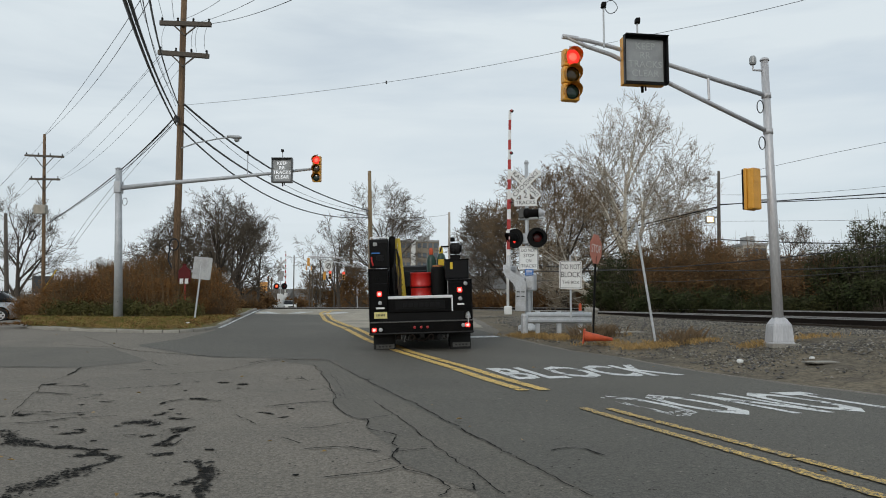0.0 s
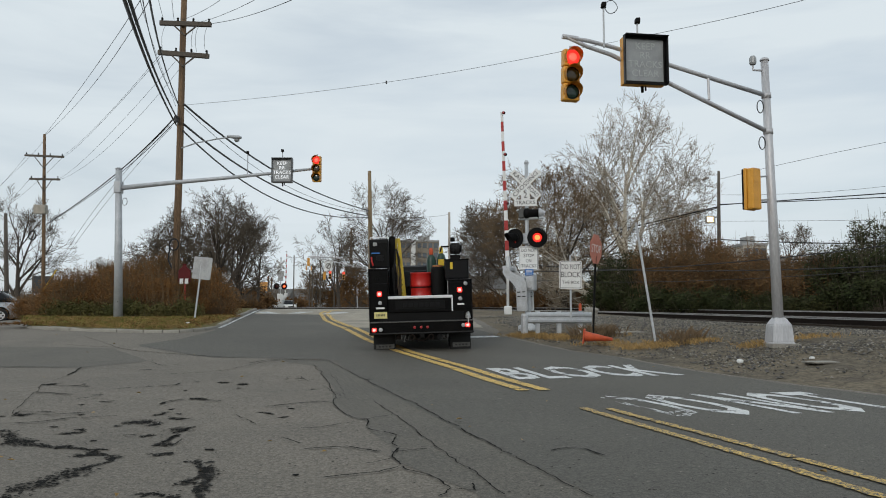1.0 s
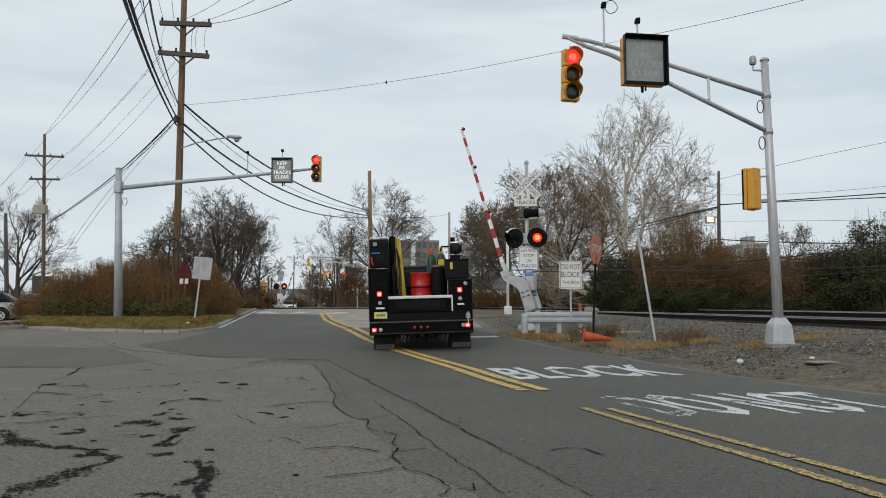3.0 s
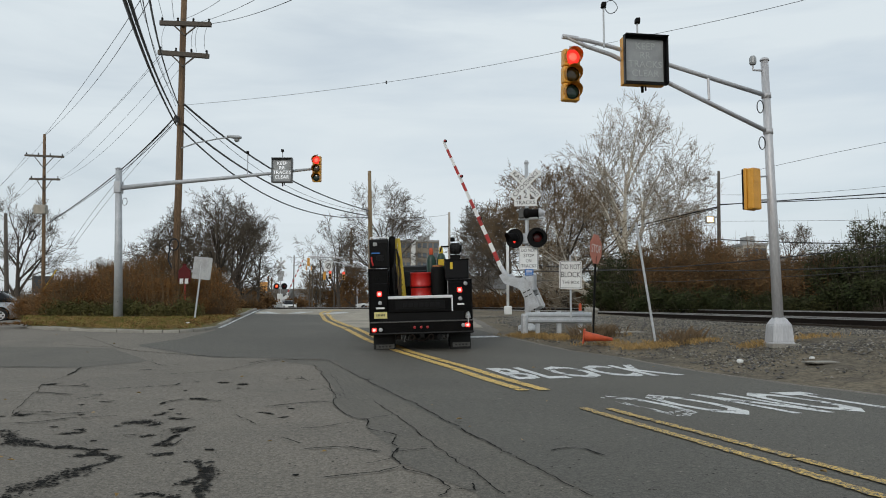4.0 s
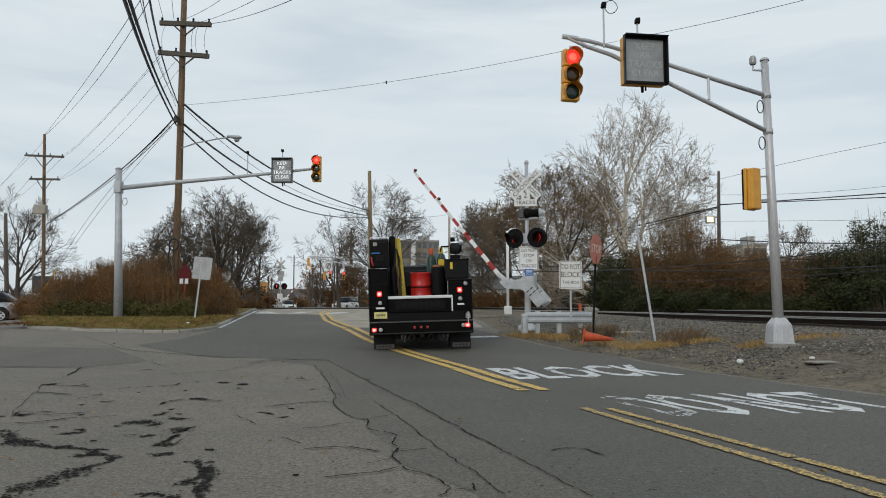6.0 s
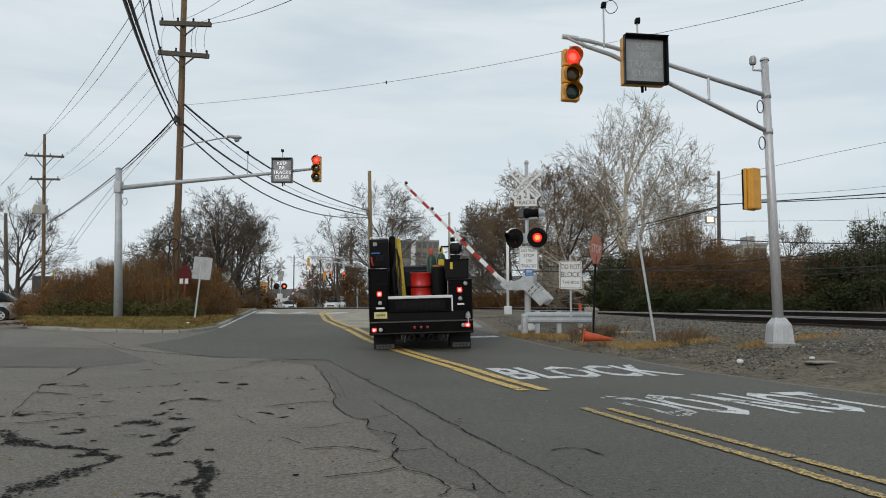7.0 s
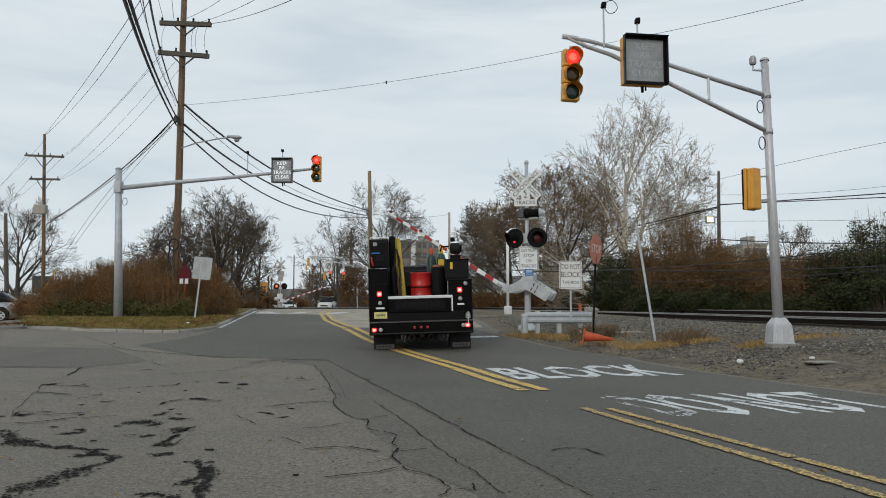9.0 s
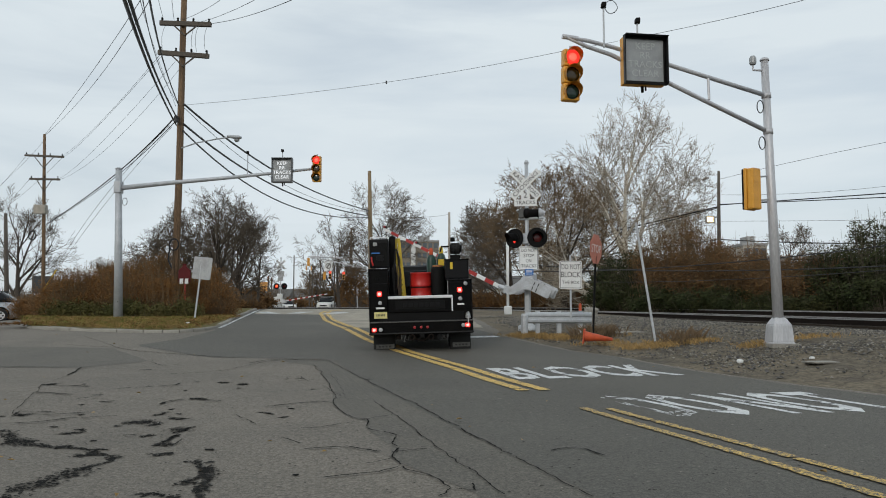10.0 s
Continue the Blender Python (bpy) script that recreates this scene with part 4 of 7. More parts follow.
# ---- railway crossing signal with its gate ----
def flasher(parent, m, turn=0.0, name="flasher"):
    """Hooded round warning lamp that faces -y. An added two-faced disc turns inside to imitate its blinking."""
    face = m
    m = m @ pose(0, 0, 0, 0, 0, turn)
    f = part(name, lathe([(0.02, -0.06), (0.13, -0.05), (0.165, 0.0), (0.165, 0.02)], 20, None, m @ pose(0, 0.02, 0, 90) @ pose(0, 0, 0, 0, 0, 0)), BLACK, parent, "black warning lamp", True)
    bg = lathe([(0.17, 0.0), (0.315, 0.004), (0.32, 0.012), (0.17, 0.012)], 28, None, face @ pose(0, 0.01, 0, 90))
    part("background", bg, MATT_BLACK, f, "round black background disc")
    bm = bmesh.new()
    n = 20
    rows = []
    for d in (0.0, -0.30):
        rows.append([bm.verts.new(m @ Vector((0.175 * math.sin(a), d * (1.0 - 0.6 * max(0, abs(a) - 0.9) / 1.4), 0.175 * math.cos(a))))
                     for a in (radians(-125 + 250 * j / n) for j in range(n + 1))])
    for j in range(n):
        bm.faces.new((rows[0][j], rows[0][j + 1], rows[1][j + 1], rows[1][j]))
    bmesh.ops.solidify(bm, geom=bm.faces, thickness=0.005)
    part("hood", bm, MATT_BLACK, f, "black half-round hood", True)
    lamp = new("blink_disc")
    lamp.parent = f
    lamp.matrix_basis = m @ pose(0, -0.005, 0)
    tagged(lamp, "two-faced red disc that turns to imitate blinking")
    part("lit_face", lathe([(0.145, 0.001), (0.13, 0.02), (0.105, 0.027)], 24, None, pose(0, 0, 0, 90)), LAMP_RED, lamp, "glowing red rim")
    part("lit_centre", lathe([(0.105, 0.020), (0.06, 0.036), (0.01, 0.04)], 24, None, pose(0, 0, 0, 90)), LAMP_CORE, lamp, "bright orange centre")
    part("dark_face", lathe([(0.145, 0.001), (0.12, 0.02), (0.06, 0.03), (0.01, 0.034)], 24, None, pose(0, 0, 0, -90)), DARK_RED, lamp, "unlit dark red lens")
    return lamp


def crossbuck(parent, m, k=1.0):
    """White crossed blades with black lettering."""
    for a, halves in ((45, (("CROSSING", 0.0, 1.05),)), (-45, (("RAIL", -0.34, 0.40), ("ROAD", 0.34, 0.42)))):
        blade = part("blade", slab(rounded(1.22 * k, 0.23 * k, 0.02), 0.004, None, m @ pose(0, 0 if a > 0 else 0.012, 0, 0, -a, 0)), WHITE, parent, "white crossbuck blade")
        for text, off, w in halves:
            words("lettering", text, 0.19 * k, SIGN_INK, blade, m @ pose(0, -0.005 if a > 0 else 0.006, 0, 0, -a, 0) @ pose(off * k, 0, 0), w * k, 0.001)


def crossing_signal(m, label):
    t = thing("crossing_signal", m, label, "railway signal", "crossing signals")
    part("mast", tube([(0, 0, 0), (0, 0, 5.25)], 0.058, 14), GALV, t, "", True)
    part("cap", lathe([(0.075, 5.23), (0.08, 5.28), (0.03, 5.36)], 12), GALV, t)
    part("foundation", lathe([(0.30, -0.2), (0.30, 0.03), (0.16, 0.09), (0.13, 0.34), (0.09, 0.38)], 16), SILVER_PAINT, t, "", True)
    return t


GATE = Matrix.Translation((2.69, 24.50, 0.61)) @ pose(0, 0, 0, 0, 0, -25.8)
sig = crossing_signal(GATE, "silver railway crossing signal with red flashers and a falling red-and-white gate")
FACE = pose(0, 0, 0, 0, 0, 14)
crossbuck(sig, pose(0, -0.10, 4.56) @ FACE, 1.0)
part("track_count_panel", slab([(-0.36, -0.13), (0.36, -0.13), (0.36, 0.09), (0.14, 0.09), (0.14, 0.34), (-0.14, 0.34), (-0.14, 0.09), (-0.36, 0.09)], 0.004, None, pose(0, -0.11, 3.98) @ FACE), WHITE, sig, "white track count panel")
words("lettering", "2", 0.26, SIGN_INK, sig, pose(0, -0.117, 4.20) @ FACE, None, 0.001)
words("lettering", "TRACKS", 0.17, SIGN_INK, sig, pose(0, -0.117, 3.96) @ FACE, 0.62, 0.001)
# side-facing pair near the top: black hoods, one pale housing behind
AXIS = pose(0.0, -0.10, 3.62, 0, 0, 12) @ pose(0, 0, 0, 0, 90)
hood_s = part("side_flasher", lathe([(0.10, -0.06), (0.165, -0.02), (0.165, 0.10), (0.135, 0.11), (0.125, 0.40), (0.10, 0.41)], 20, None, AXIS), MATT_BLACK, sig, "black hooded side-facing lamp", True)
part("background", lathe([(0.05, 0.40), (0.20, 0.405), (0.20, 0.425), (0.05, 0.43)], 24, None, AXIS), MATT_BLACK, hood_s)
part("pale_housing", lathe([(0.16, 0.43), (0.15, 0.47), (0.06, 0.60), (0.02, 0.62)], 18, None, AXIS), SILVER_PAINT, hood_s, "pale cone-shaped housing", True)
part("bracket_box", box((-0.14, -0.06, 3.62), (0.18, 0.20, 0.32), 0.03), DULL_STEEL, sig)
part("crossarm", tube([(-0.25, -0.05, 3.45), (0.6, -0.05, 3.45)], 0.04, 10), SILVER_PAINT, sig)
part("crossarm", tube([(-0.45, -0.02, 2.80), (0.45, -0.02, 2.80)], 0.045, 10), GALV, sig)
part("junction_box", box((0.0, -0.03, 2.80), (0.22, 0.26, 0.34), 0.03), GALV, sig)
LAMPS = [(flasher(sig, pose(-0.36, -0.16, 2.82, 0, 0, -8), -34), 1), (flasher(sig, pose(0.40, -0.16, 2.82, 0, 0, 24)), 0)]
NSIGN = pose(0.10, -0.14, 2.17) @ pose(0, 0, 0, 0, 0, 22)
plate = part("sign_plate", slab(rounded(0.61, 0.76, 0.04), 0.004, None, NSIGN), WHITE, sig, "white track-warning sign")
part("border", slab(rounded(0.57, 0.72, 0.035), 0.003, None, NSIGN @ pose(0, -0.002, 0)), SIGN_INK, plate)
part("field", slab(rounded(0.545, 0.695, 0.03), 0.003, None, NSIGN @ pose(0, -0.004, 0)), WHITE, plate)
for i, (txt, w) in enumerate((("DO NOT", 0.46), ("STOP", 0.32), ("ON", 0.17), ("TRACKS", 0.48))):
    words("lettering", txt, 0.155, SIGN_INK, plate, NSIGN @ pose(0, -0.007, 0.25 - 0.165 * i), w, 0.001)
part("notice", slab(rounded(0.27, 0.20, 0.01), 0.004, None, pose(0.17, -0.30, 1.72) @ pose(0, 0, 0, 0, 0, 20)), BLUE, sig, "small blue notice plate")
for i in range(4):
    part("notice_line", box((0, -0.004, 0.06 - 0.04 * i), (0.20, 0.002, 0.014), 0, None, pose(0.17, -0.30, 1.72) @ pose(0, 0, 0, 0, 0, 20)), WHITE, sig)
bm = box((0.12, -0.08, 1.42), (0.36, 0.34, 0.56), 0.05)
box((0.12, -0.26, 1.40), (0.28, 0.05, 0.36), 0.02, bm)
part("gate_mechanism", bm, SILVER_PAINT, sig, "silver gate machine housing")
part("mechanism_leg", box((0.02, -0.03, 0.62), (0.17, 0.17, 1.1), 0.03), SILVER_PAINT, sig)
# the moving gate: red and white arm, its bracket and two counterweight plates
PIVOT = (0.0, -0.12, 1.52)
gate = new("gate_arm")
gate.parent = sig
tagged(gate, "red-and-white striped crossing gate arm with counterweights")


def gate_boom(gate, length, low, first, k=1.0):
    """Striped boom along -x, hung below the pivot by low."""
    n_s = 15
    for i in range(n_s):
        a, b = first + (length - first) * i / n_s, first + (length - first) * (i + 1) / n_s
        wa = (0.130 - 0.05 * i / n_s) * k
        part("stripe", box((-(a + b) / 2, 0, -low), (b - a, 0.035, wa), 0.004), SIGN_RED if i % 2 else WHITE, gate, "red stripe" if i % 2 else "white stripe")
    for x in (-length + 0.05, -length * 0.74, -length * 0.45):
        lampb = part("arm_lamp", lathe([(0.035, -0.03), (0.05, -0.01), (0.05, 0.06), (0.03, 0.08)], 12, None, pose(x, -0.04, 0.09 - low, 90)), MATT_BLACK, gate, "small arm lamp")
        part("lens", lathe([(0.04, 0), (0.03, 0.02), (0.005, 0.026)], 12, None, pose(x, -0.11, 0.09 - low, 90)), DULL_RED, lampb)


def counterweights(gate, gap, paint=SILVER_PAINT):
    """Two S-shaped plates that swing on either side of the mast, with bolted weights."""
    outline = [(-0.44, -0.66), (-0.44, -0.44), (-0.26, -0.40), (-0.12, -0.20), (0.0, 0.03), (0.10, 0.10), (0.24, 0.12), (0.98, 0.12), (1.02, 0.08), (1.02, -0.19), (0.98, -0.23),
               (0.32, -0.23), (0.22, -0.27), (0.05, -0.42), (-0.06, -0.56), (-0.18, -0.64)]
    for s in (-gap, gap):
        arm_p = part("counterweight_plate", slab(outline, 0.04, None, pose(0, s, 0)), paint, gate, "silver counterweight plate")
        part("weight", box((0.78, s + (0.06 if s < 0 else -0.06), -0.07), (0.40, 0.09, 0.26), 0.012), paint, arm_p)
        for bx, bz in ((0.42, -0.14), (0.42, 0.02), (0.56, -0.14), (0.56, 0.02)):
            part("slot", box((bx, s - 0.02, bz), (0.03, 0.012, 0.11), 0.004), RUST, arm_p)
        for bx, bz in ((-0.1, -0.25), (0.02, -0.15), (0.1, -0.05)):
            part("bolt", lathe([(0.022, 0), (0.022, 0.02)], 6, None, pose(bx, s - 0.02, bz, 90)), GALV, arm_p)
    part("cross_tie", box((-0.34, 0, -0.55), (0.12, 2 * gap, 0.20), 0.02), paint, gate)
    part("shaft", tube([(0, -gap, 0), (0, gap, 0)], 0.06, 10), GALV, gate)


gate_boom(gate, 5.5, 0.6, 0.62)
counterweights(gate, 0.30)
part("arm_bracket", tube([(-0.36, 0, -0.56), (-0.75, 0, -0.59)], [0.09, 0.06], 10), SILVER_PAINT, gate)
GATE_ROWS = [(0, 91), (0.4, 91), (0.7, 90.4), (0.85, 89.3), (1.0, 88), (1.3, 86), (1.6, 83.6), (2.2, 79), (2.7, 74.8), (3.8, 66), (4.4, 61.4),
             (5.0, 56.6), (5.7, 51), (6.2, 48), (6.8, 44.6), (7.5, 40.5), (8.2, 36.4), (9.0, 31.5), (10.0, 25.5)]


# ---- service truck on the road ----
TRUCK = pose(-0.475, 18.0, 0.20, 2.6, -1.6, 2.0)
truck = thing("service_truck", TRUCK, "black mechanic's service truck with brake lights on, stopped at the crossing", "truck")


def tbox(name, x0, x1, z0, z1, y0, y1, material, label="", bevel=0.02, parent=None):
    return part(name, box(((x0 + x1) / 2, (y0 + y1) / 2, (z0 + z1) / 2), (x1 - x0, y1 - y0, z1 - z0), bevel), material, parent or truck, label)


tbox("side_cabinet", -1.22, -0.76, 0.55, 1.95, 0.02, 3.4, TRUCK_BLACK, "tall black tool cabinet")
tbox("side_cabinet", 0.62, 1.19, 0.55, 1.66, 0.02, 3.4, TRUCK_BLACK, "black tool cabinet")
tbox("bed_floor", -0.8, 0.7, 0.86, 0.98, 0.05, 3.4, MATT_BLACK)
tbox("rear_apron", -1.0, 1.0, 0.68, 0.92, -0.03, 0.10, MATT_BLACK, "", 0.012)
bump = tbox("step_bumper", -1.21, 1.19, 0.42, 0.72, -0.16, 0.30, TRUCK_BLACK, "heavy black step bumper", 0.018)
tbox("bumper_lip", -1.22, 1.20, 0.44, 0.475, -0.19, -0.15, RUBBER, "", 0.008, bump)
tg = tbox("tailgate", -0.77, 0.73, 0.93, 1.25, -0.06, 0.02, TRUCK_BLACK, "black tailgate with a bright top rail", 0.012)
tbox("top_rail", -0.77, 0.73, 1.245, 1.31, -0.085, 0.03, CHROME, "bright worn steel top rail", 0.01, tg)
# bright strip paints the highlight along the tailgate's edge
tbox("edge_strip", 0.70, 0.735, 0.93, 1.25, -0.075, -0.05, CHROME, "", 0.005, tg)
tbox("panel_recess", -0.60, 0.55, 1.0, 1.2, -0.066, -0.055, MATT_BLACK, "", 0.004, tg)
for i in range(7):
    tbox("emblem_bar", -0.42 + 0.125 * i, -0.33 + 0.125 * i, 1.055, 1.145, -0.074, -0.06, BLACK, "raised emblem block", 0.006, tg)
for x0, x1 in ((-1.2, -0.78), (0.64, 1.17)):
    tbox("cabinet_door", x0, x1, 0.98, 1.62, -0.012, 0.03, TRUCK_BLACK, "", 0.012)
for x, z in ((-0.97, 1.37), (0.90, 1.42)):
    housing = tbox("brake_light", x - 0.06, x + 0.06, z - 0.06, z + 0.06, -0.05, 0.0, LAMP_RED, "lit red brake light", 0.024)
    tbox("brake_core", x - 0.036, x + 0.036, z - 0.036, z + 0.036, -0.058, -0.04, TAIL_CORE, "glowing centre", 0.012, housing)
for x, z in ((-1.10, 0.55), (1.06, 0.61)):
    housing = tbox("brake_light", x - 0.056, x + 0.056, z - 0.048, z + 0.048, -0.20, -0.15, LAMP_RED, "lit red brake light", 0.02)
    tbox("brake_core", x - 0.034, x + 0.034, z - 0.03, z + 0.03, -0.208, -0.19, TAIL_CORE, "glowing centre", 0.012, housing)
for x, z, y in ((-0.96, 1.16, -0.02), (0.91, 1.22, -0.02), (-0.95, 0.55, -0.17), (0.96, 0.61, -0.17), (1.04, 1.57, -0.02)):
    part("reverse_light", lathe([(0.048, 0), (0.046, 0.02), (0.02, 0.03)], 14, None, pose(x, y, z, 90)), CLEAR_LENS, truck, "round clear reverse light")
for x in (-0.17, -0.02, 0.13):
    part("marker_light", lathe([(0.034, 0), (0.03, 0.014), (0.01, 0.018)], 12, None, pose(x, -0.165, 0.585, 90)), DULL_RED, truck, "small red marker light")
pl = tbox("number_plate", -1.10, -0.80, 0.80, 0.95, -0.045, -0.03, PLATE, "pale yellow number plate", 0.006)
for k in range(6):
    tbox("plate_bar", -1.05 + 0.034 * k, -1.03 + 0.034 * k, 0.855, 0.905, -0.049, -0.043, SIGN_INK, "", 0.002, pl)
tbox("tail_strip", -1.06, -0.86, 1.02, 1.06, -0.02, 0.0, WHITE, "white sticker", 0.003)
tbox("tail_strip", 0.84, 1.0, 1.07, 1.11, -0.02, 0.0, WHITE, "white sticker", 0.003)
for x0, x1 in ((-1.15, -0.64), (0.66, 1.15)):
    fl = tbox("mudflap", x0, x1, 0.01, 0.44, 0.30, 0.325, RUBBER, "black mudflap with a steel strip", 0.004)
    tbox("flap_strip", x0 + 0.06, x1 - 0.02, 0.07, 0.17, 0.285, 0.302, DULL_STEEL, "grey steel strip", 0.004, fl)
    for k in range(4):
        tbox("strip_bar", x0 + 0.12 + 0.08 * k, x0 + 0.17 + 0.08 * k, 0.10, 0.14, 0.281, 0.287, SIGN_INK, "", 0.002, fl)
for x in (-0.23, 0.21):
    part("tow_hook", tube([(x + 0.05 * math.cos(q), -0.20, 0.36 + 0.06 * math.sin(q)) for q in (2 * math.pi * k / 12 for k in range(13))], 0.016, 8), RUST, truck, "steel tow shackle")
part("hitch_receiver", box((0, 0.0, 0.40), (0.12, 0.35, 0.12), 0.01), MATT_BLACK, truck)
part("tail_pipe", tube([(-0.55, -0.05, 0.36), (-0.55, 0.6, 0.38)], 0.04, 10), RUST, truck, "rusty tail pipe")
for x0, x1, z0, z1 in ((-0.40, -0.30, 0.26, 0.40), (0.28, 0.42, 0.27, 0.40), (-0.10, 0.10, 0.24, 0.36), (0.48, 0.56, 0.28, 0.42), (-0.62, -0.50, 0.30, 0.42)):
    tbox("under_bracket", x0, x1, z0, z1, 0.0, 0.25, MATT_BLACK, "", 0.015)
tbox("hitch_plate", -0.30, 0.34, 0.27, 0.43, 0.10, 0.14, MATT_BLACK, "", 0.01)
# added unseen blocks that keep skylight off the road below the truck
tbox("mid_shade_block", -0.34, 0.34, 0.40, 0.72, 1.6, 3.2, MATT_BLACK, "", 0.04)
tbox("side_shade_block", -1.10, -0.50, 0.36, 0.60, 1.9, 3.9, MATT_BLACK, "", 0.04)
tbox("side_shade_block", 0.50, 1.10, 0.36, 0.60, 1.9, 3.9, MATT_BLACK, "", 0.04)
tbox("front_shade_block", -0.30, 0.30, 0.34, 0.70, 3.6, 5.4, MATT_BLACK, "", 0.05)
part("differential", lathe([(0.05, -0.20), (0.17, -0.12), (0.19, 0.0), (0.17, 0.12), (0.05, 0.2)], 16, None, pose(0, 1.1, 0.40, 90)), RUST, truck, "", True)
for x in (-0.52, 0.50):
    part("leaf_spring", tube([(x, 0.45, 0.56), (x, 1.1, 0.44), (x, 1.75, 0.56)], 0.035, 6), RUST, truck)
for x, z in ((-0.45, 0.30), (-0.36, 0.33), (0.44, 0.31), (0.55, 0.33)):
    part("hanging_cable", tube([(x, -0.02, 0.44), (x - 0.04, -0.05, z), (x + 0.03, -0.05, z - 0.05), (x + 0.07, -0.02, 0.43)], 0.011, 6), DULL_STEEL, truck)
# lighter grey strip along the top of the bumper
tbox("bumper_step", -1.19, 1.17, 0.705, 0.728, -0.17, 0.05, DULL_STEEL, "grey strip along the step edge", 0.006, bump)
part("safety_chain", tube([(-0.2, -0.12, 0.42), (-0.12, -0.14, 0.30), (0.0, -0.12, 0.27), (0.10, -0.14, 0.31), (0.18, -0.12, 0.42)], 0.014, 6), RUST, truck, "hanging safety chain")
part("trailer_socket", lathe([(0.05, -0.02), (0.06, 0.0), (0.05, 0.06)], 12, None, pose(0.40, -0.16, 0.36, 90)), MATT_BLACK, truck)
vise = tbox("bench_vise", 1.02, 1.13, 0.76, 0.84, -0.18, 0.0, SIGN_BACK, "grey steel vise on the bumper", 0.015)
tbox("vise_jaw", 1.03, 1.12, 0.83, 0.89, -0.15, -0.07, SIGN_BACK, "", 0.012, vise)
part("vise_screw", tube([(1.07, -0.3, 0.85), (1.07, -0.1, 0.85)], 0.016, 8), GALV, vise)
part("vise_handle", tube([(1.07, -0.29, 0.76), (1.07, -0.29, 0.94)], 0.008, 6), GALV, vise)
part("latch_chain", tube([(1.07, -0.19, 0.80), (1.075, -0.2, 0.7), (1.08, -0.2, 0.64)], 0.008, 6), CHROME, truck)
# edge strips: the grey one at 0.625 is a painted highlight, others black
for x, z0, z1 in ((-1.215, 0.75, 1.93), (-0.765, 1.32, 1.93), (0.625, 0.95, 1.64), (1.185, 0.75, 1.64)):
    tbox("edge_strip", x - 0.008, x + 0.008, z0, z1, -0.022, 0.0, SIGN_BACK if x == 0.625 else BLACK, "", 0.004)
tbox("cabinet_top_rail", 0.60, 1.20, 1.645, 1.675, -0.03, 3.3, BLACK, "", 0.01)
tbox("shelf_edge", -1.23, -0.74, 1.94, 1.965, -0.03, 3.3, BLACK, "", 0.01)
for x, z in ((-1.03, 1.72), (0.93, 1.30)):
    part("door_lock", lathe([(0.035, 0), (0.035, 0.02), (0.02, 0.03)], 12, None, pose(x, -0.012, z, 90)), MATT_BLACK, truck, "round black door latch")
part("rear_axle", tube([(-0.95, 1.1, 0.42), (0.95, 1.1, 0.42)], 0.07, 12), RUST, truck)
tbox("chassis_rail", -0.45, -0.35, 0.55, 0.78, 0.3, 5.6, MATT_BLACK, "", 0.01)
tbox("chassis_rail", 0.35, 0.45, 0.55, 0.78, 0.3, 5.6, MATT_BLACK, "", 0.01)
for x, y, w in ((-0.88, 1.1, 0.46), (0.88, 1.1, 0.46), (-0.98, 4.7, 0.24), (0.98, 4.7, 0.24)):
    wheel = part("wheel", lathe([(0.25, -w / 2), (0.40, -w / 2), (0.43, -w / 2 + 0.04), (0.43, w / 2 - 0.04), (0.40, w / 2), (0.25, w / 2)], 28, None, pose(x, y, 0.42, 0, 90)), RUBBER, truck, "black truck tyre", True)
    part("rim", lathe([(0.05, -w / 2 + 0.02), (0.26, -w / 2 + 0.01), (0.26, w / 2 - 0.01), (0.05, w / 2 - 0.02)], 20, None, pose(x, y, 0.42, 0, 90)), SIGN_BACK, wheel)
cab = tbox("cab", -1.0, 1.0, 0.6, 1.75, 3.5, 5.2, TRUCK_BLACK, "black crew cab", 0.10)
tbox("cab_roof", -0.9, 0.9, 1.7, 2.05, 3.6, 4.9, TRUCK_BLACK, "", 0.14)
tbox("rear_window", -0.7, 0.7, 1.45, 1.9, 3.46, 3.56, DARK_GLASS, "", 0.02)
tbox("hood", -0.9, 0.9, 0.6, 1.35, 5.1, 6.1, TRUCK_BLACK, "", 0.12)
for s in (-1, 1):
    tbox("side_mirror", s * 1.12 - 0.07, s * 1.12 + 0.07, 1.45, 1.8, 4.5, 4.6, BLACK, "", 0.02)
# machines, bottles and gear carried on the body
welder = thing("welding_machine", TRUCK @ pose(-0.96, 0.35, 1.955), "black engine-driven welding machine on the tool cabinet", "welder")
part("case", box((0, 0.0, 0.36), (0.46, 0.6, 0.68), 0.03), BLACK, welder)
part("front_panel", box((0, -0.305, 0.34), (0.40, 0.02, 0.56), 0.01), MATT_BLACK, welder)
part("maker_plate", box((-0.09, -0.318, 0.58), (0.09, 0.012, 0.08), 0.006), SIGN_BACK, welder, "small pale round plate")
part("blue_stripe", box((-0.08, -0.318, 0.37), (0.2, 0.010, 0.03), 0.003), BLUE, welder, "blue stripe")
part("red_cable", tube([(-0.18, -0.33, 0.28), (-0.17, -0.35, 0.18), (-0.14, -0.33, 0.08)], 0.018, 8), RED_PAINT, welder, "red cable plug")
part("socket_box", box((0.02, -0.325, 0.25), (0.16, 0.03, 0.13), 0.008), BLACK, welder)
part("top_frame", tube([(-0.2, -0.25, 0.70), (-0.2, -0.25, 0.74), (0.2, -0.25, 0.74), (0.2, -0.25, 0.70)], 0.014, 8), CHROME, welder)
CABLE_BROWN = mat("dusty_brown_cable", (0.055, 0.035, 0.022), 0.8)
rack = thing("hose_rack", TRUCK @ pose(-0.66, 0.5, 0.98), "black cable rack hung with coiled hoses", "hose rack")
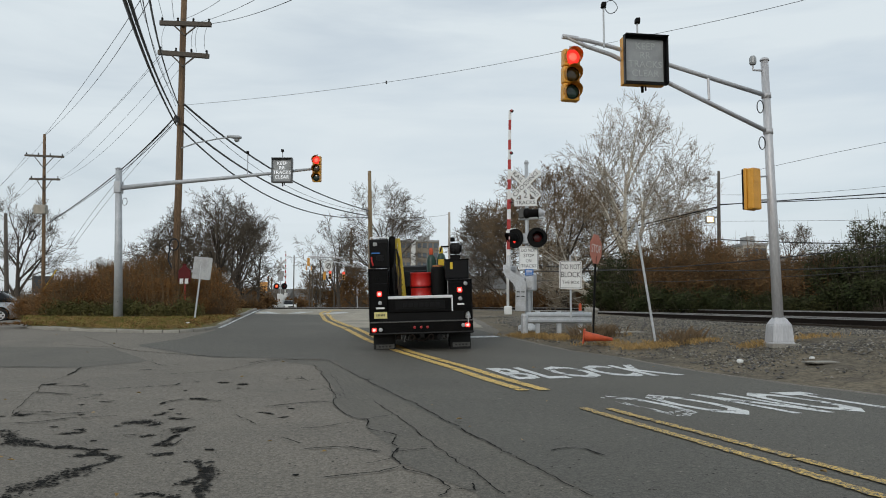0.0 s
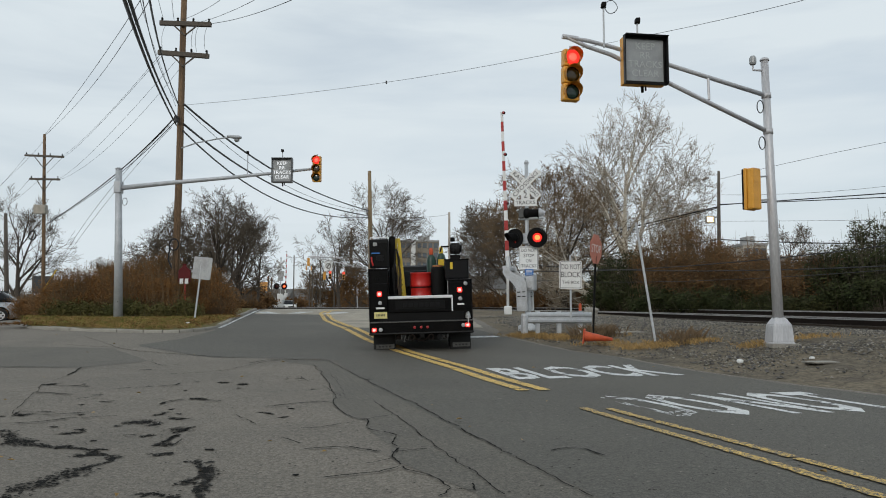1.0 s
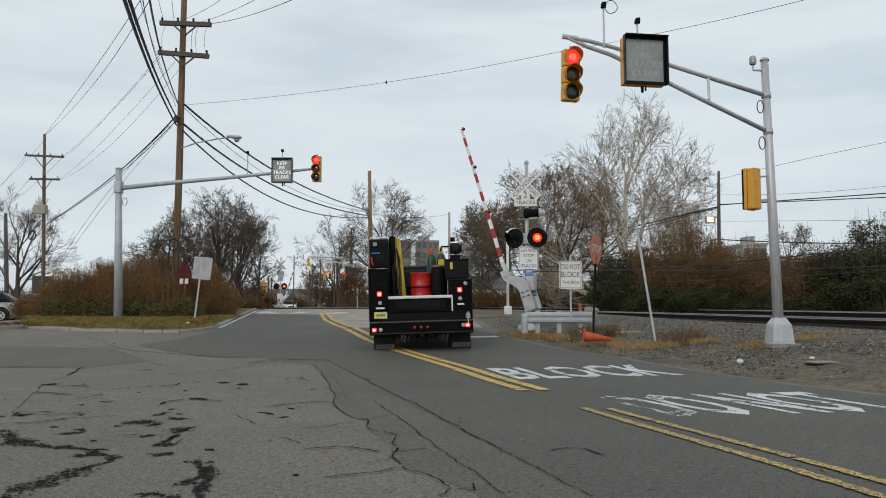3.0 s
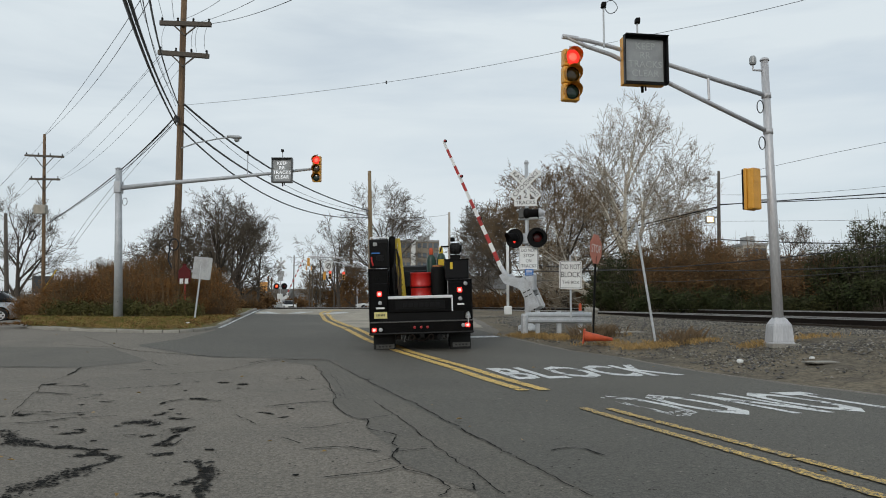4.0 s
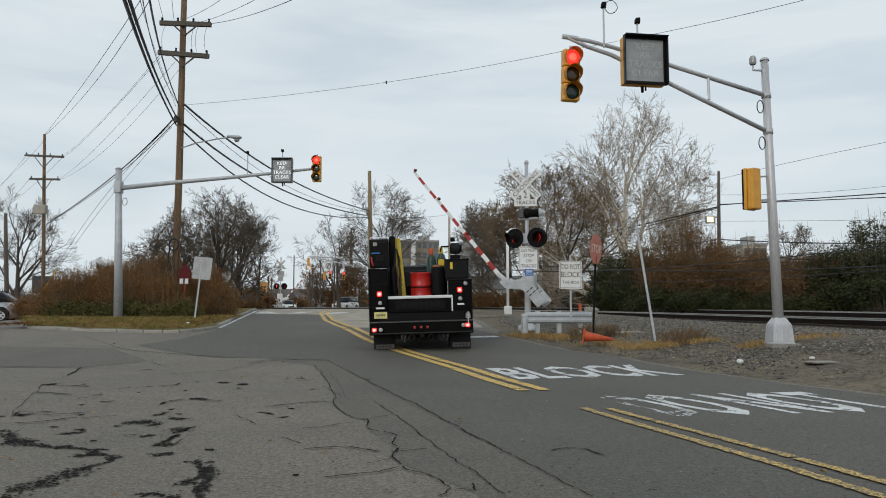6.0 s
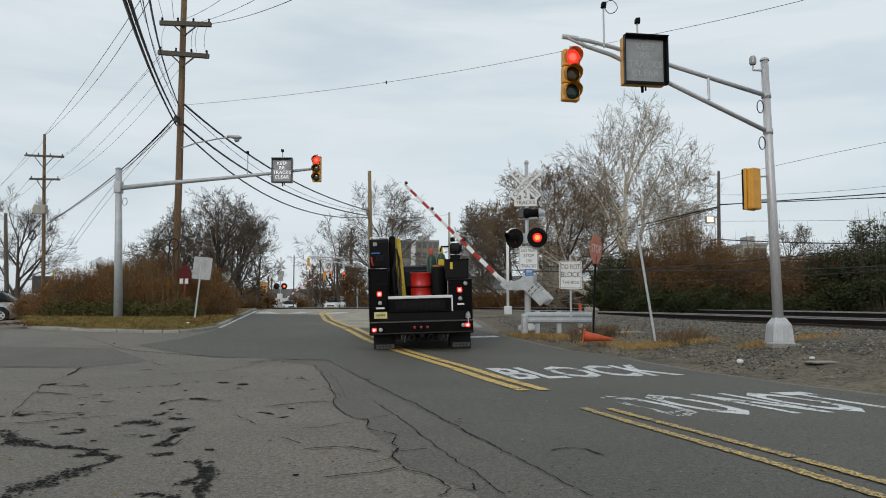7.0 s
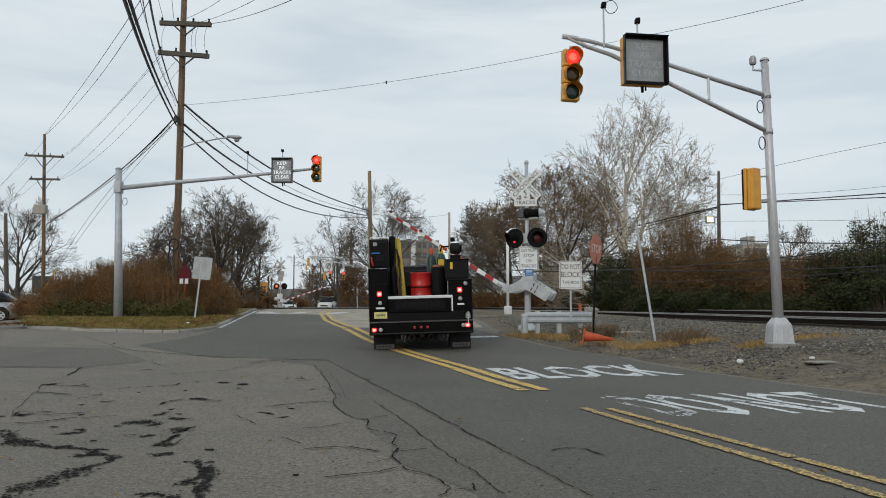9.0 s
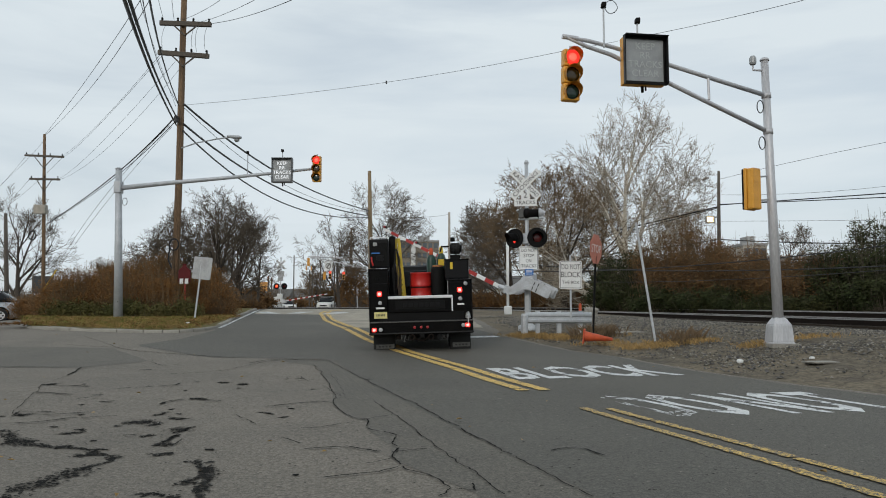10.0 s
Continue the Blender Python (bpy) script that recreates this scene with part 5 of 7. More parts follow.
part("post", box((0.0, 0.1, 0.88), (0.14, 0.4, 1.75), 0.02), MATT_BLACK, rack)
for k in range(5):
    part("hose", tube([(0.10 + 0.02 * k, -0.15 - 0.02 * k, 1.45 - 0.06 * k), (0.17, -0.2, 0.9), (0.12 + 0.02 * k, -0.2, 0.25), (0.05, -0.22, 0.22), (0.04 - 0.015 * k, -0.2, 0.9), (0.08, -0.15, 1.45 - 0.06 * k)], 0.014, 6), RUBBER if k % 2 else BLACK, rack)
for k in range(6):
    part("cable", tube([(0.16 + 0.015 * k, -0.22, 1.20 - 0.12 * k), (0.20 - 0.01 * k, -0.25, 0.8 - 0.05 * k), (0.15 + 0.012 * k, -0.25, 0.30 + 0.03 * k), (0.11, -0.23, 0.55), (0.13, -0.22, 1.1 - 0.1 * k)], 0.011, 6), CABLE_BROWN, rack, "dusty brown cable")
ladder = thing("step_ladder", TRUCK @ pose(-0.42, 0.55, 0.98, -6, -5, 0), "yellow fibreglass step ladder stood on end in the truck bed", "ladder")
for x in (0.0, 0.085):
    part("rail", box((x - 0.03, 0, 0.86), (0.078, 0.05, 1.72), 0.006), SAFETY_YELLOW, ladder, "yellow rail")
for k in range(6):
    part("step", box((0.02, 0.18, 0.2 + 0.26 * k), (0.10, 0.32, 0.03), 0.004), ALU, ladder)
    part("foot_brace", tube([(0.02, 0.02, 0.2 + 0.26 * k), (0.02, 0.34, 0.3 + 0.26 * k)], 0.010, 6), SAFETY_YELLOW, ladder)
drum = thing("steel_drum", TRUCK @ pose(0.005, 0.75, 0.98), "red steel drum strapped in the truck bed", "drum")
part("shell", lathe([(0.255, 0), (0.265, 0.02), (0.25, 0.04), (0.25, 0.27), (0.262, 0.285), (0.25, 0.30), (0.25, 0.54), (0.262, 0.555), (0.25, 0.57), (0.25, 0.83), (0.265, 0.85), (0.255, 0.87), (0.24, 0.86)], 28), RED_PAINT, drum, "", True)
part("strap", lathe([(0.258, 0.50), (0.258, 0.53)], 28), BLACK, drum, "black strap")
tank = thing("fuel_tank", TRUCK @ pose(0.42, 0.65, 0.98), "black round tank with a rusty top in the truck bed", "tank")
part("shell", lathe([(0.16, 0), (0.165, 0.03), (0.165, 0.93), (0.14, 0.99), (0.05, 1.01)], 22), MATT_BLACK, tank, "", True)
part("top_ring", lathe([(0.12, 0.985), (0.13, 1.0), (0.12, 1.03), (0.03, 1.04)], 18), mat("rust_orange", (0.30, 0.12, 0.04), 0.8), tank, "rusty orange top")
for x, y, capm, h in ((0.28, 1.1, ORANGE, 1.30), (0.53, 1.15, SAFETY_YELLOW, 1.33)):
    c = thing("gas_cylinder", TRUCK @ pose(x, y, 0.98), "dark green gas cylinder with a bright valve cap", "gas cylinder", "gas cylinders")
    part("body", lathe([(0.10, 0), (0.115, 0.02), (0.115, h - 0.14), (0.085, h - 0.04), (0.045, h)], 18), CYL_GREEN, c, "", True)
    part("valve_cap", lathe([(0.045, h), (0.05, h + 0.02), (0.05, h + 0.12), (0.03, h + 0.17)], 14), capm, c, "bright valve cap")
part("tag", box((0.0, -0.12, 1.1), (0.16, 0.012, 0.16), 0.004), SAFETY_YELLOW, c, "yellow tag")
comp = thing("air_compressor", TRUCK @ pose(0.86, 0.45, 1.66), "black air compressor case on the tool cabinet", "compressor")
part("case", box((0, 0, 0.24), (0.56, 0.6, 0.46), 0.03), BLACK, comp)
part("lid", box((0, -0.01, 0.475), (0.58, 0.62, 0.03), 0.01), MATT_BLACK, comp)
part("warning_label", box((-0.13, -0.305, 0.33), (0.06, 0.01, 0.16), 0.003), SAFETY_YELLOW, comp, "yellow warning label")
reel = thing("hose_reel", TRUCK @ pose(0.84, 0.45, 2.15), "black hose reel on the compressor", "hose reel")
part("stand", box((0, 0, 0.05), (0.24, 0.3, 0.10), 0.01), MATT_BLACK, reel)
part("drum", lathe([(0.10, -0.13), (0.10, 0.13)], 18, None, pose(0.02, 0, 0.25, 0, 90)), RUBBER, reel, "wound black hose", True)
for s in (-0.14, 0.14):
    part("flange", lathe([(0.17, -0.006), (0.17, 0.006)], 22, None, pose(0.02 + s, 0, 0.25, 0, 90)), BLACK, reel)
for k in range(6):
    part("hose_turn", tube([(-0.08 + 0.035 * k, 0.125 * math.cos(q), 0.25 + 0.125 * math.sin(q)) for q in (2 * math.pi * j / 14 for j in range(15))], 0.018, 6), RUBBER, reel)
part("guide_arm", tube([(-0.15, -0.05, 0.30), (-0.32, -0.1, 0.30), (-0.36, -0.1, 0.18)], 0.022, 8), MATT_BLACK, reel)
part("motor", lathe([(0.05, 0), (0.06, 0.03), (0.05, 0.10)], 12, None, pose(-0.05, 0, 0.42)), MATT_BLACK, reel)


# ---- poles, wires ----
def utility_pole(foot, top, r0, r1, label, material=WOOD_POLE):
    foot, top = Vector(foot), Vector(top)
    foot.z = land(foot.x, foot.y) - 0.3
    t = thing("utility_pole", Matrix.Translation(foot), label, "utility pole", "utility poles")
    d = top - foot
    part("shaft", tube([d * 0, d * 0.35 + Vector((0.03, 0, 0)), d * 0.7, d], [r0, r0 * 0.85 + r1 * 0.15, (r0 + r1) / 2, r1], 14), material, t, "", True)
    return t, foot


def crossarm(t, foot, a, b, drop, n_ins, material=GREY_WOOD, size=0.12):
    """A timber arm between two points, braced to the pole, with insulators."""
    a, b = Vector(a) - foot, Vector(b) - foot
    d = (b - a)
    q = d.to_track_quat("X", "Z").to_matrix().to_4x4()
    bar = part("crossarm", box((0, 0, 0), (d.length, size * 0.8, size), 0.01, None, Matrix.Translation((a + b) / 2) @ q), material, t)
    mid = (a + b) / 2
    for s in (a, b):
        part("brace", tube([mid.lerp(s, 0.5) + Vector((0, -0.06, -0.05)), mid + Vector((0, -0.06, -drop))], 0.035, 6), material, bar)
    for k in range(n_ins):
        f = (k + 0.15) / (n_ins - 0.7)
        p = a.lerp(b, min(f, 0.97))
        part("insulator", lathe([(0.03, 0), (0.055, 0.04), (0.03, 0.08), (0.055, 0.12), (0.03, 0.17)], 8, None, Matrix.Translation(p + Vector((0, 0, size / 2)))), MATT_BLACK, bar)


up1, f1 = utility_pole((-11.71, 33.50, 1.13), (-11.59, 33.50, 19.19), 0.16, 0.105, "tall weathered brown timber utility pole with two crossarms")
crossarm(up1, f1, (-12.60, 33.30, 13.84), (-10.31, 33.30, 13.76), 0.55, 4, size=0.2)
crossarm(up1, f1, (-12.64, 33.30, 12.50), (-10.38, 33.30, 12.32), 0.55, 4, size=0.2)
lamp_a = [Vector(v) - f1 for v in ((-11.53, 33.40, 8.23), (-10.56, 32.60, 8.29), (-9.47, 31.80, 8.28), (-8.82, 31.40, 8.26))]
sl = part("lamp_arm", tube(lamp_a, 0.03, 8), GALV, up1, "curved street lamp arm")
part("lamp_head", lathe([(0.04, -0.34), (0.10, -0.28), (0.13, 0.0), (0.14, 0.16), (0.08, 0.26), (0.02, 0.28)], 14, None, Matrix.Translation(Vector((-8.57, 31.20, 8.22)) - f1) @ pose(0, 0, 0, 0, 96, 0) @ Matrix.Diagonal((0.6, 1, 1, 1))), GALV, up1, "grey cobra-head street lamp", True)
part("lamp_glass", lathe([(0.11, 0), (0.10, -0.06), (0.04, -0.10)], 14, None, Matrix.Translation(Vector((-8.50, 31.20, 8.12)) - f1)), SIGN_BACK, up1)
part("cable_coil", tube([Vector((-11.68, 33.20, 3.94)) - f1 + Vector((0.2 * math.cos(q), 0, 0.25 * math.sin(q))) for q in (2 * math.pi * k / 16 for k in range(17))], 0.03, 6), WIRE, up1, "coil of black cable")
part("riser_cable", tube([Vector((-11.81, 33.10, 3.86)) - f1, Vector((-11.87, 33.10, 3.27)) - f1, Vector((-11.71, 33.10, 2.90)) - f1], 0.04, 6), WIRE, up1)
part("splice_case", box(Vector((-11.72, 33.20, 9.47)) - f1, (0.16, 0.2, 0.3), 0.04), WIRE, up1)
up2, f2 = utility_pole((-32.23, 62.00, 2.30), (-32.65, 62.00, 15.33), 0.15, 0.11, "brown timber utility pole with two crossarms and a small box")
crossarm(up2, f2, (-34.09, 61.80, 13.56), (-30.90, 61.80, 13.42), 1.0, 4, size=0.16)
crossarm(up2, f2, (-33.64, 61.80, 11.61), (-31.16, 61.80, 11.56), 1.0, 3, size=0.16)
part("equipment_box", box(Vector((-32.52, 61.60, 9.08)) - f2, (0.95, 0.5, 0.75), 0.04), BEIGE_WALL, up2, "beige equipment box")
part("cable_coil", tube([Vector((-33.12, 61.60, 6.97)) - f2 + Vector((0.3 * math.cos(q), 0, 0.35 * math.sin(q))) for q in (2 * math.pi * k / 16 for k in range(17))], 0.06, 6), WIRE, up2)
utility_pole((-32.86, 58.00, 1.80), (-33.27, 58.00, 8.32), 0.17, 0.12, "plain grey-green timber pole", GREY_WOOD)
up4, f4 = utility_pole((-7.00, 75.00, 1.41), (-7.26, 75.00, 14.61), 0.24, 0.17, "tan timber utility pole behind the truck", mat("tan_pole", (0.26, 0.19, 0.11), 0.9))
utility_pole((0.89, 110.00, 1.09), (0.90, 110.00, 14.83), 0.22, 0.16, "pale far utility pole", mat("pale_pole", (0.42, 0.38, 0.33), 0.9))
up6, f6 = utility_pole((18.64, 52.00, 1.36), (18.88, 52.00, 10.51), 0.14, 0.09, "dark timber pole with a lit flood lamp by the bushes", GREY_WOOD)
part("flood_arm", tube([Vector((18.76, 52.00, 7.36)) - f6, Vector((18.16, 51.60, 7.23)) - f6], 0.04, 6), GREY_WOOD, up6)
part("flood_lamp", box(Vector((18.01, 51.40, 7.10)) - f6, (0.62, 0.3, 0.5), 0.05), SIGN_BACK, up6)
part("flood_glass", box(Vector((17.94, 51.22, 7.08)) - f6, (0.4, 0.03, 0.34), 0.01), SODIUM, up6, "glowing amber flood lamp glass")
utility_pole((-18.07, 150.00, 1.58), (-17.98, 150.00, 16.64), 0.28, 0.2, "brown far utility pole", WOOD_POLE)


def wire(a, b, sag, r, label="thin black overhead power cable", n=16):
    a, b = Vector(a), Vector(b)
    pts = [a.lerp(b, k / n) - Vector((0, 0, sag * 4 * (k / n) * (1 - k / n))) for k in range(n + 1)]
    ob = part("overhead_wire", tube(pts, r, 5), WIRE, None)
    return tagged(ob, label, "cable", "overhead wires")


def wire3(a, m, b, r, label="thin black overhead power cable", n=18):
    """A hanging cable through three points."""
    a, m, b = Vector(a), Vector(m), Vector(b)
    t = (m - a).length / ((m - a).length + (b - m).length)
    c = (m - a * (1 - t) ** 2 - b * t * t) / (2 * t * (1 - t))
    pts = [a * (1 - k / n) ** 2 + c * 2 * (k / n) * (1 - k / n) + b * (k / n) ** 2 for k in range(n + 1)]
    return tagged(part("overhead_wire", tube(pts, r, 5), WIRE, None), label, "cable", "overhead wires")


HEAVY = "thick black bundled overhead cable on the pole"
wire3((-4.32, 10.00, 5.50), (-7.38, 19.00, 7.17), (-11.71, 33.20, 9.19), 0.032, HEAVY)
wire3((-4.25, 10.00, 5.50), (-7.33, 19.00, 7.30), (-11.72, 33.20, 9.57), 0.030, HEAVY)
wire3((-4.75, 12.00, 6.36), (-7.51, 20.00, 7.98), (-11.61, 33.20, 10.05), 0.022, HEAVY)
wire3((-4.86, 12.00, 6.36), (-7.65, 20.00, 7.90), (-11.64, 33.20, 10.10), 0.010)
wire3((-4.92, 12.00, 6.36), (-7.39, 19.00, 8.01), (-11.74, 33.20, 10.00), 0.007)
wire3((-11.46, 33.40, 10.18), (-10.94, 50.00, 10.08), (-7.28, 75.00, 10.67), 0.05)
wire3((-11.46, 33.40, 9.29), (-11.03, 50.00, 9.14), (-7.28, 75.00, 10.17), 0.05)
wire3((-11.48, 33.40, 8.99), (-11.19, 48.00, 8.29), (-7.28, 75.00, 10.00), 0.04)
wire3((-11.43, 33.40, 10.00), (-10.93, 50.00, 9.52), (-7.28, 75.00, 10.51), 0.015)
wire3((-11.76, 33.30, 9.65), (-19.06, 45.00, 9.37), (-32.22, 62.00, 7.93), 0.035)
wire3((-11.73, 33.30, 9.47), (-19.05, 45.00, 9.20), (-32.22, 62.00, 7.89), 0.02)
wire3((-8.86, 22.00, 10.35), (-18.93, 40.00, 13.32), (-32.60, 62.00, 15.33), 0.012)
wire3((-8.60, 22.00, 10.35), (-18.58, 40.00, 13.02), (-32.55, 62.00, 15.29), 0.012)
wire3((-12.51, 33.30, 12.45), (-20.29, 45.00, 12.33), (-31.04, 61.80, 13.47), 0.008)
wire3((-12.39, 33.30, 12.45), (-20.58, 45.00, 11.92), (-30.95, 61.80, 13.42), 0.008)
wire3((-11.68, 33.30, 12.32), (-20.28, 45.00, 11.00), (-31.25, 61.80, 11.61), 0.008)
wire3((-11.62, 33.30, 11.81), (-19.61, 45.00, 10.96), (-31.16, 61.80, 11.56), 0.008)
wire3((-12.05, 33.30, 9.22), (-18.23, 42.00, 7.88), (-29.84, 58.00, 3.08), 0.010, "thin steel guy wire to the ground")
wire3((-11.95, 33.30, 9.14), (-17.76, 42.00, 8.04), (-29.64, 58.00, 3.29), 0.010, "thin steel guy wire to the ground")
for eu, ev in ((46, 276), (112, 278), (54, 318), (80, 245)):
    wire3(Vector((-32.47, 61.80, 13.51)) + Vector(((eu - 79) * 0.0455, 0, (276 - ev) * 0.0455)), (-45 + (eu - 79) * 0.04, 76, 11.2 + (276 - ev) * 0.05), (-75 + (eu - 79) * 0.04, 110, 13 + (276 - ev) * 0.05), 0.010)
wire((-12.43, 33.30, 13.99), (-8.45, 22.00, 10.52), 0.05, 0.009)
wire((-11.97, 33.30, 13.97), (-8.02, 22.00, 10.52), 0.05, 0.009)
wire((-10.91, 33.30, 13.86), (-5.23, 22.00, 10.44), 0.1, 0.009)
wire((-10.36, 33.30, 13.81), (-4.07, 22.00, 10.44), 0.15, 0.011)
wire((-11.67, 33.30, 13.97), (-6.32, 22.00, 10.44), 0.1, 0.009)
# jumper loops between the crossarms
for u in (292, 345, 352, 368):
    wire3(Vector((-11.38, 33.20, 13.72)) + Vector(((u - 330) * 0.0247, 0, -0.05)), Vector((-11.30, 33.00, 12.99)) + Vector(((u - 336) * 0.0247, 0, 0)), Vector((-11.35, 33.20, 12.39)) + Vector(((u - 334) * 0.0247, 0, 0.1)), 0.008, "thin jumper wire between the crossarms", 8)
# span wire over the whole junction
wire3((-11.36, 33.40, 10.16), (-2.14, 28.50, 9.72), (3.83, 23.00, 9.09), 0.007, "thin span wire over the junction")
wire3((3.83, 23.00, 9.09), (5.92, 18.00, 7.96), (6.95, 14.00, 7.03), 0.006, "thin span wire over the junction")
tagged(part("span_clip", box((-2.14, 28.50, 9.72), (0.05, 0.05, 0.12), 0.01), WIRE), "small black clip on the span wire", "clip")
wire3((18.87, 52.00, 9.93), (22.27, 47.00, 10.33), (25.59, 42.00, 10.54), 0.012)
wire3((18.82, 52.00, 8.17), (22.53, 47.00, 7.89), (25.45, 42.00, 7.56), 0.035)
wire3((18.82, 52.00, 8.21), (22.88, 47.00, 7.79), (25.44, 42.00, 7.31), 0.03)
wire3((19.34, 52.00, 8.87), (22.90, 47.00, 8.28), (25.47, 42.00, 8.00), 0.010)
wire3((18.79, 52.00, 7.05), (22.83, 47.00, 6.53), (25.38, 42.00, 6.03), 0.010)
wire3((18.82, 52.00, 8.06), (15.29, 58.00, 7.50), (3.10, 75.00, 5.55), 0.05)
wire3((18.82, 52.00, 7.98), (15.28, 58.00, 7.29), (3.10, 75.00, 5.28), 0.03)
wire3((18.76, 52.00, 5.81), (15.25, 58.00, 5.52), (3.10, 75.00, 5.50), 0.035)
wire3((-7.05, 75.00, 9.17), (8.89, 37.00, 3.02), (16.28, 27.00, 3.48), 0.022)
wire3((-7.05, 75.00, 8.94), (11.76, 35.00, 2.87), (16.24, 27.00, 2.70), 0.022)
wire3((-7.05, 75.00, 8.72), (8.61, 37.00, 2.42), (16.24, 27.00, 2.58), 0.014)
wire3((18.76, 52.00, 5.81), (22.44, 47.00, 5.16), (25.32, 42.00, 4.72), 0.035)
wire3((18.73, 52.00, 4.62), (22.40, 47.00, 4.12), (25.27, 42.00, 3.57), 0.04)
wire3((18.72, 52.00, 4.35), (21.35, 47.00, 3.95), (25.27, 42.00, 3.50), 0.02)
wire3((-7.23, 75.00, 10.40), (-4.27, 90.00, 11.75), (0.90, 110.00, 14.50), 0.02)
wire3((-7.22, 75.00, 10.06), (-12.54, 110.00, 12.86), (-17.98, 150.00, 15.97), 0.03)


# ---- signs ----
def street_sign(m, label, post_h, outline, z, lines, plate_m=None, face=WHITE, ink=SIGN_INK, post_mat=GALV, lean=0.0, border=None):
    t = thing("street_sign", m, label, "road sign", "roadside signs")
    part("post", box((0, 0.03, post_h / 2), (0.05, 0.035, post_h), 0.006), post_mat, t)
    q = pose(0, 0, z) @ (plate_m or Matrix())
    p = part("plate", slab(outline, 0.004, None, q), face, t)
    if border:
        part("border", slab(border[0], 0.003, None, q @ pose(0, -0.002, 0)), ink, p)
        part("field", slab(border[1], 0.003, None, q @ pose(0, -0.004, 0)), face, p)
    for txt, size, dz, w in lines:
        words("lettering", txt, size, ink, p, q @ pose(0, -0.007, dz), w, 0.001)
    return t


street_sign(Matrix.Translation((3.46, 20.80, 0.90)), "white do-not-block sign on a steel post by the guard rail", 1.75,
            rounded(0.61, 0.76, 0.04), 1.21, (("DO NOT", 0.2, 0.21, 0.50), ("BLOCK", 0.22, 0.0, 0.52), ("THE BOX", 0.13, -0.21, 0.46)), pose(0, 0, 0, 0, 0.5, 0),
            border=(rounded(0.57, 0.72, 0.035), rounded(0.545, 0.695, 0.03)))
octo = [(0.38 / math.cos(radians(22.5)) * math.cos(radians(22.5 + 45 * k)), 0.38 / math.cos(radians(22.5)) * math.sin(radians(22.5 + 45 * k))) for k in range(8)]
street_sign(Matrix.Translation((3.90, 20.00, 0.53)) @ pose(0, 0, 0, 0, 2.5, 0), "sun-faded pink stop sign on a dark post, turned aside", 2.05, octo, 2.22,
            (("STOP", 0.30, 0.0, 0.62),), pose(0, 0, 0, 0, 0, 56), FADED_RED, FADED_WHITE, MATT_BLACK)
bare = thing("bare_post", Matrix.Translation((5.11, 18.60, 0.45)) @ pose(0, 0, 0, 0, -8.2, 0), "leaning bare grey steel sign post", "post")
part("post", box((0, 0, 1.42), (0.055, 0.035, 2.9), 0.006), GALV, bare)
back_sign = thing("street_sign", Matrix.Translation((-9.52, 29.50, 0.69)) @ pose(0, 0, 0, 0, 6, 0), "grey back of a road sign on a leaning post", "road sign", "roadside signs")
part("post", box((0, 0, 1.1), (0.06, 0.04, 2.3), 0.006), GALV, back_sign)
part("plate", slab(rounded(0.78, 0.86, 0.05), 0.006, None, pose(0.05, -0.03, 2.05) @ pose(0, 0, 0, 0, 0, -12)), SIGN_BACK, back_sign)
marker = thing("hydrant_marker", Matrix.Translation((-11.10, 33.00, 1.20)), "dark red house-shaped marker with two white labels", "marker")
part("post", box((0, 0.02, 0.5), (0.07, 0.05, 1.1), 0.006), SIGN_RED, marker)
part("board", slab([(-0.25, -0.30), (0.25, -0.30), (0.25, 0.18), (0.07, 0.36), (0.07, 0.46), (-0.07, 0.46), (-0.07, 0.36), (-0.25, 0.18)], 0.10, None, pose(0, -0.05, 1.42)), mat("dark_red", (0.10, 0.010, 0.012), 0.6, spec=0.2), marker)
for x in (-0.11, 0.11):
    part("label_plate", box((x, -0.11, 1.14), (0.15, 0.01, 0.22), 0.004), WHITE, marker)
# guard rail
gr = thing("guard_rail", Matrix.Translation((3.37, 22.30, 0.57)) @ pose(0, 0, 0, 0, 0, 0), "short weathered steel guard rail before the crossing signal", "guard rail")
wave = [(-0.16, 0.0), (-0.12, 0.05), (-0.06, 0.055), (-0.02, 0.02), (0.02, 0.02), (0.06, 0.055), (0.12, 0.05), (0.16, 0.0)]
gv = [(x, -d + back, 0.36 + h) for x in (-0.95, -0.3, 0.3, 0.93) for back in (0.0, 0.012) for h, d in wave]
gf = []
for i in range(3):
    for k in range(7):
        a, b = i * 16 + k, (i + 1) * 16 + k
        gf += [(a, b, b + 1, a + 1), (a + 8, a + 9, b + 9, b + 8)]
    gf += [(i * 16, i * 16 + 8, i * 16 + 24, i * 16 + 16), (i * 16 + 7, i * 16 + 23, i * 16 + 31, i * 16 + 15)]
raw("beam", gv, gf, GALV, gr, "corrugated steel beam")
for x in (-0.62, 0.0, 0.62):
    part("post", box((x, 0.1, 0.2), (0.12, 0.16, 0.72), 0.01), GALV, gr)
part("end_post", lathe([(0.10, -0.1), (0.10, 0.42), (0.07, 0.48)], 12, None, pose(-1.02, -0.05, 0)), SILVER_PAINT, gr)
# knocked-over traffic cone
cone = thing("traffic_cone", Matrix.Translation((3.44, 18.90, 0.42)) @ pose(0, 0, 0.11, 0, 96, -14), "faded orange traffic cone lying on its side", "traffic cone")
part("cone", lathe([(0.14, 0.02), (0.125, 0.05), (0.035, 0.70), (0.02, 0.70)], 18), ORANGE, cone, "", True)
part("base", box((0, 0, 0.012), (0.36, 0.36, 0.035), 0.012), ORANGE, cone)
part("collar", lathe([(0.102, 0.19), (0.094, 0.24)], 18), FADED_WHITE, cone, "dirty reflective band")


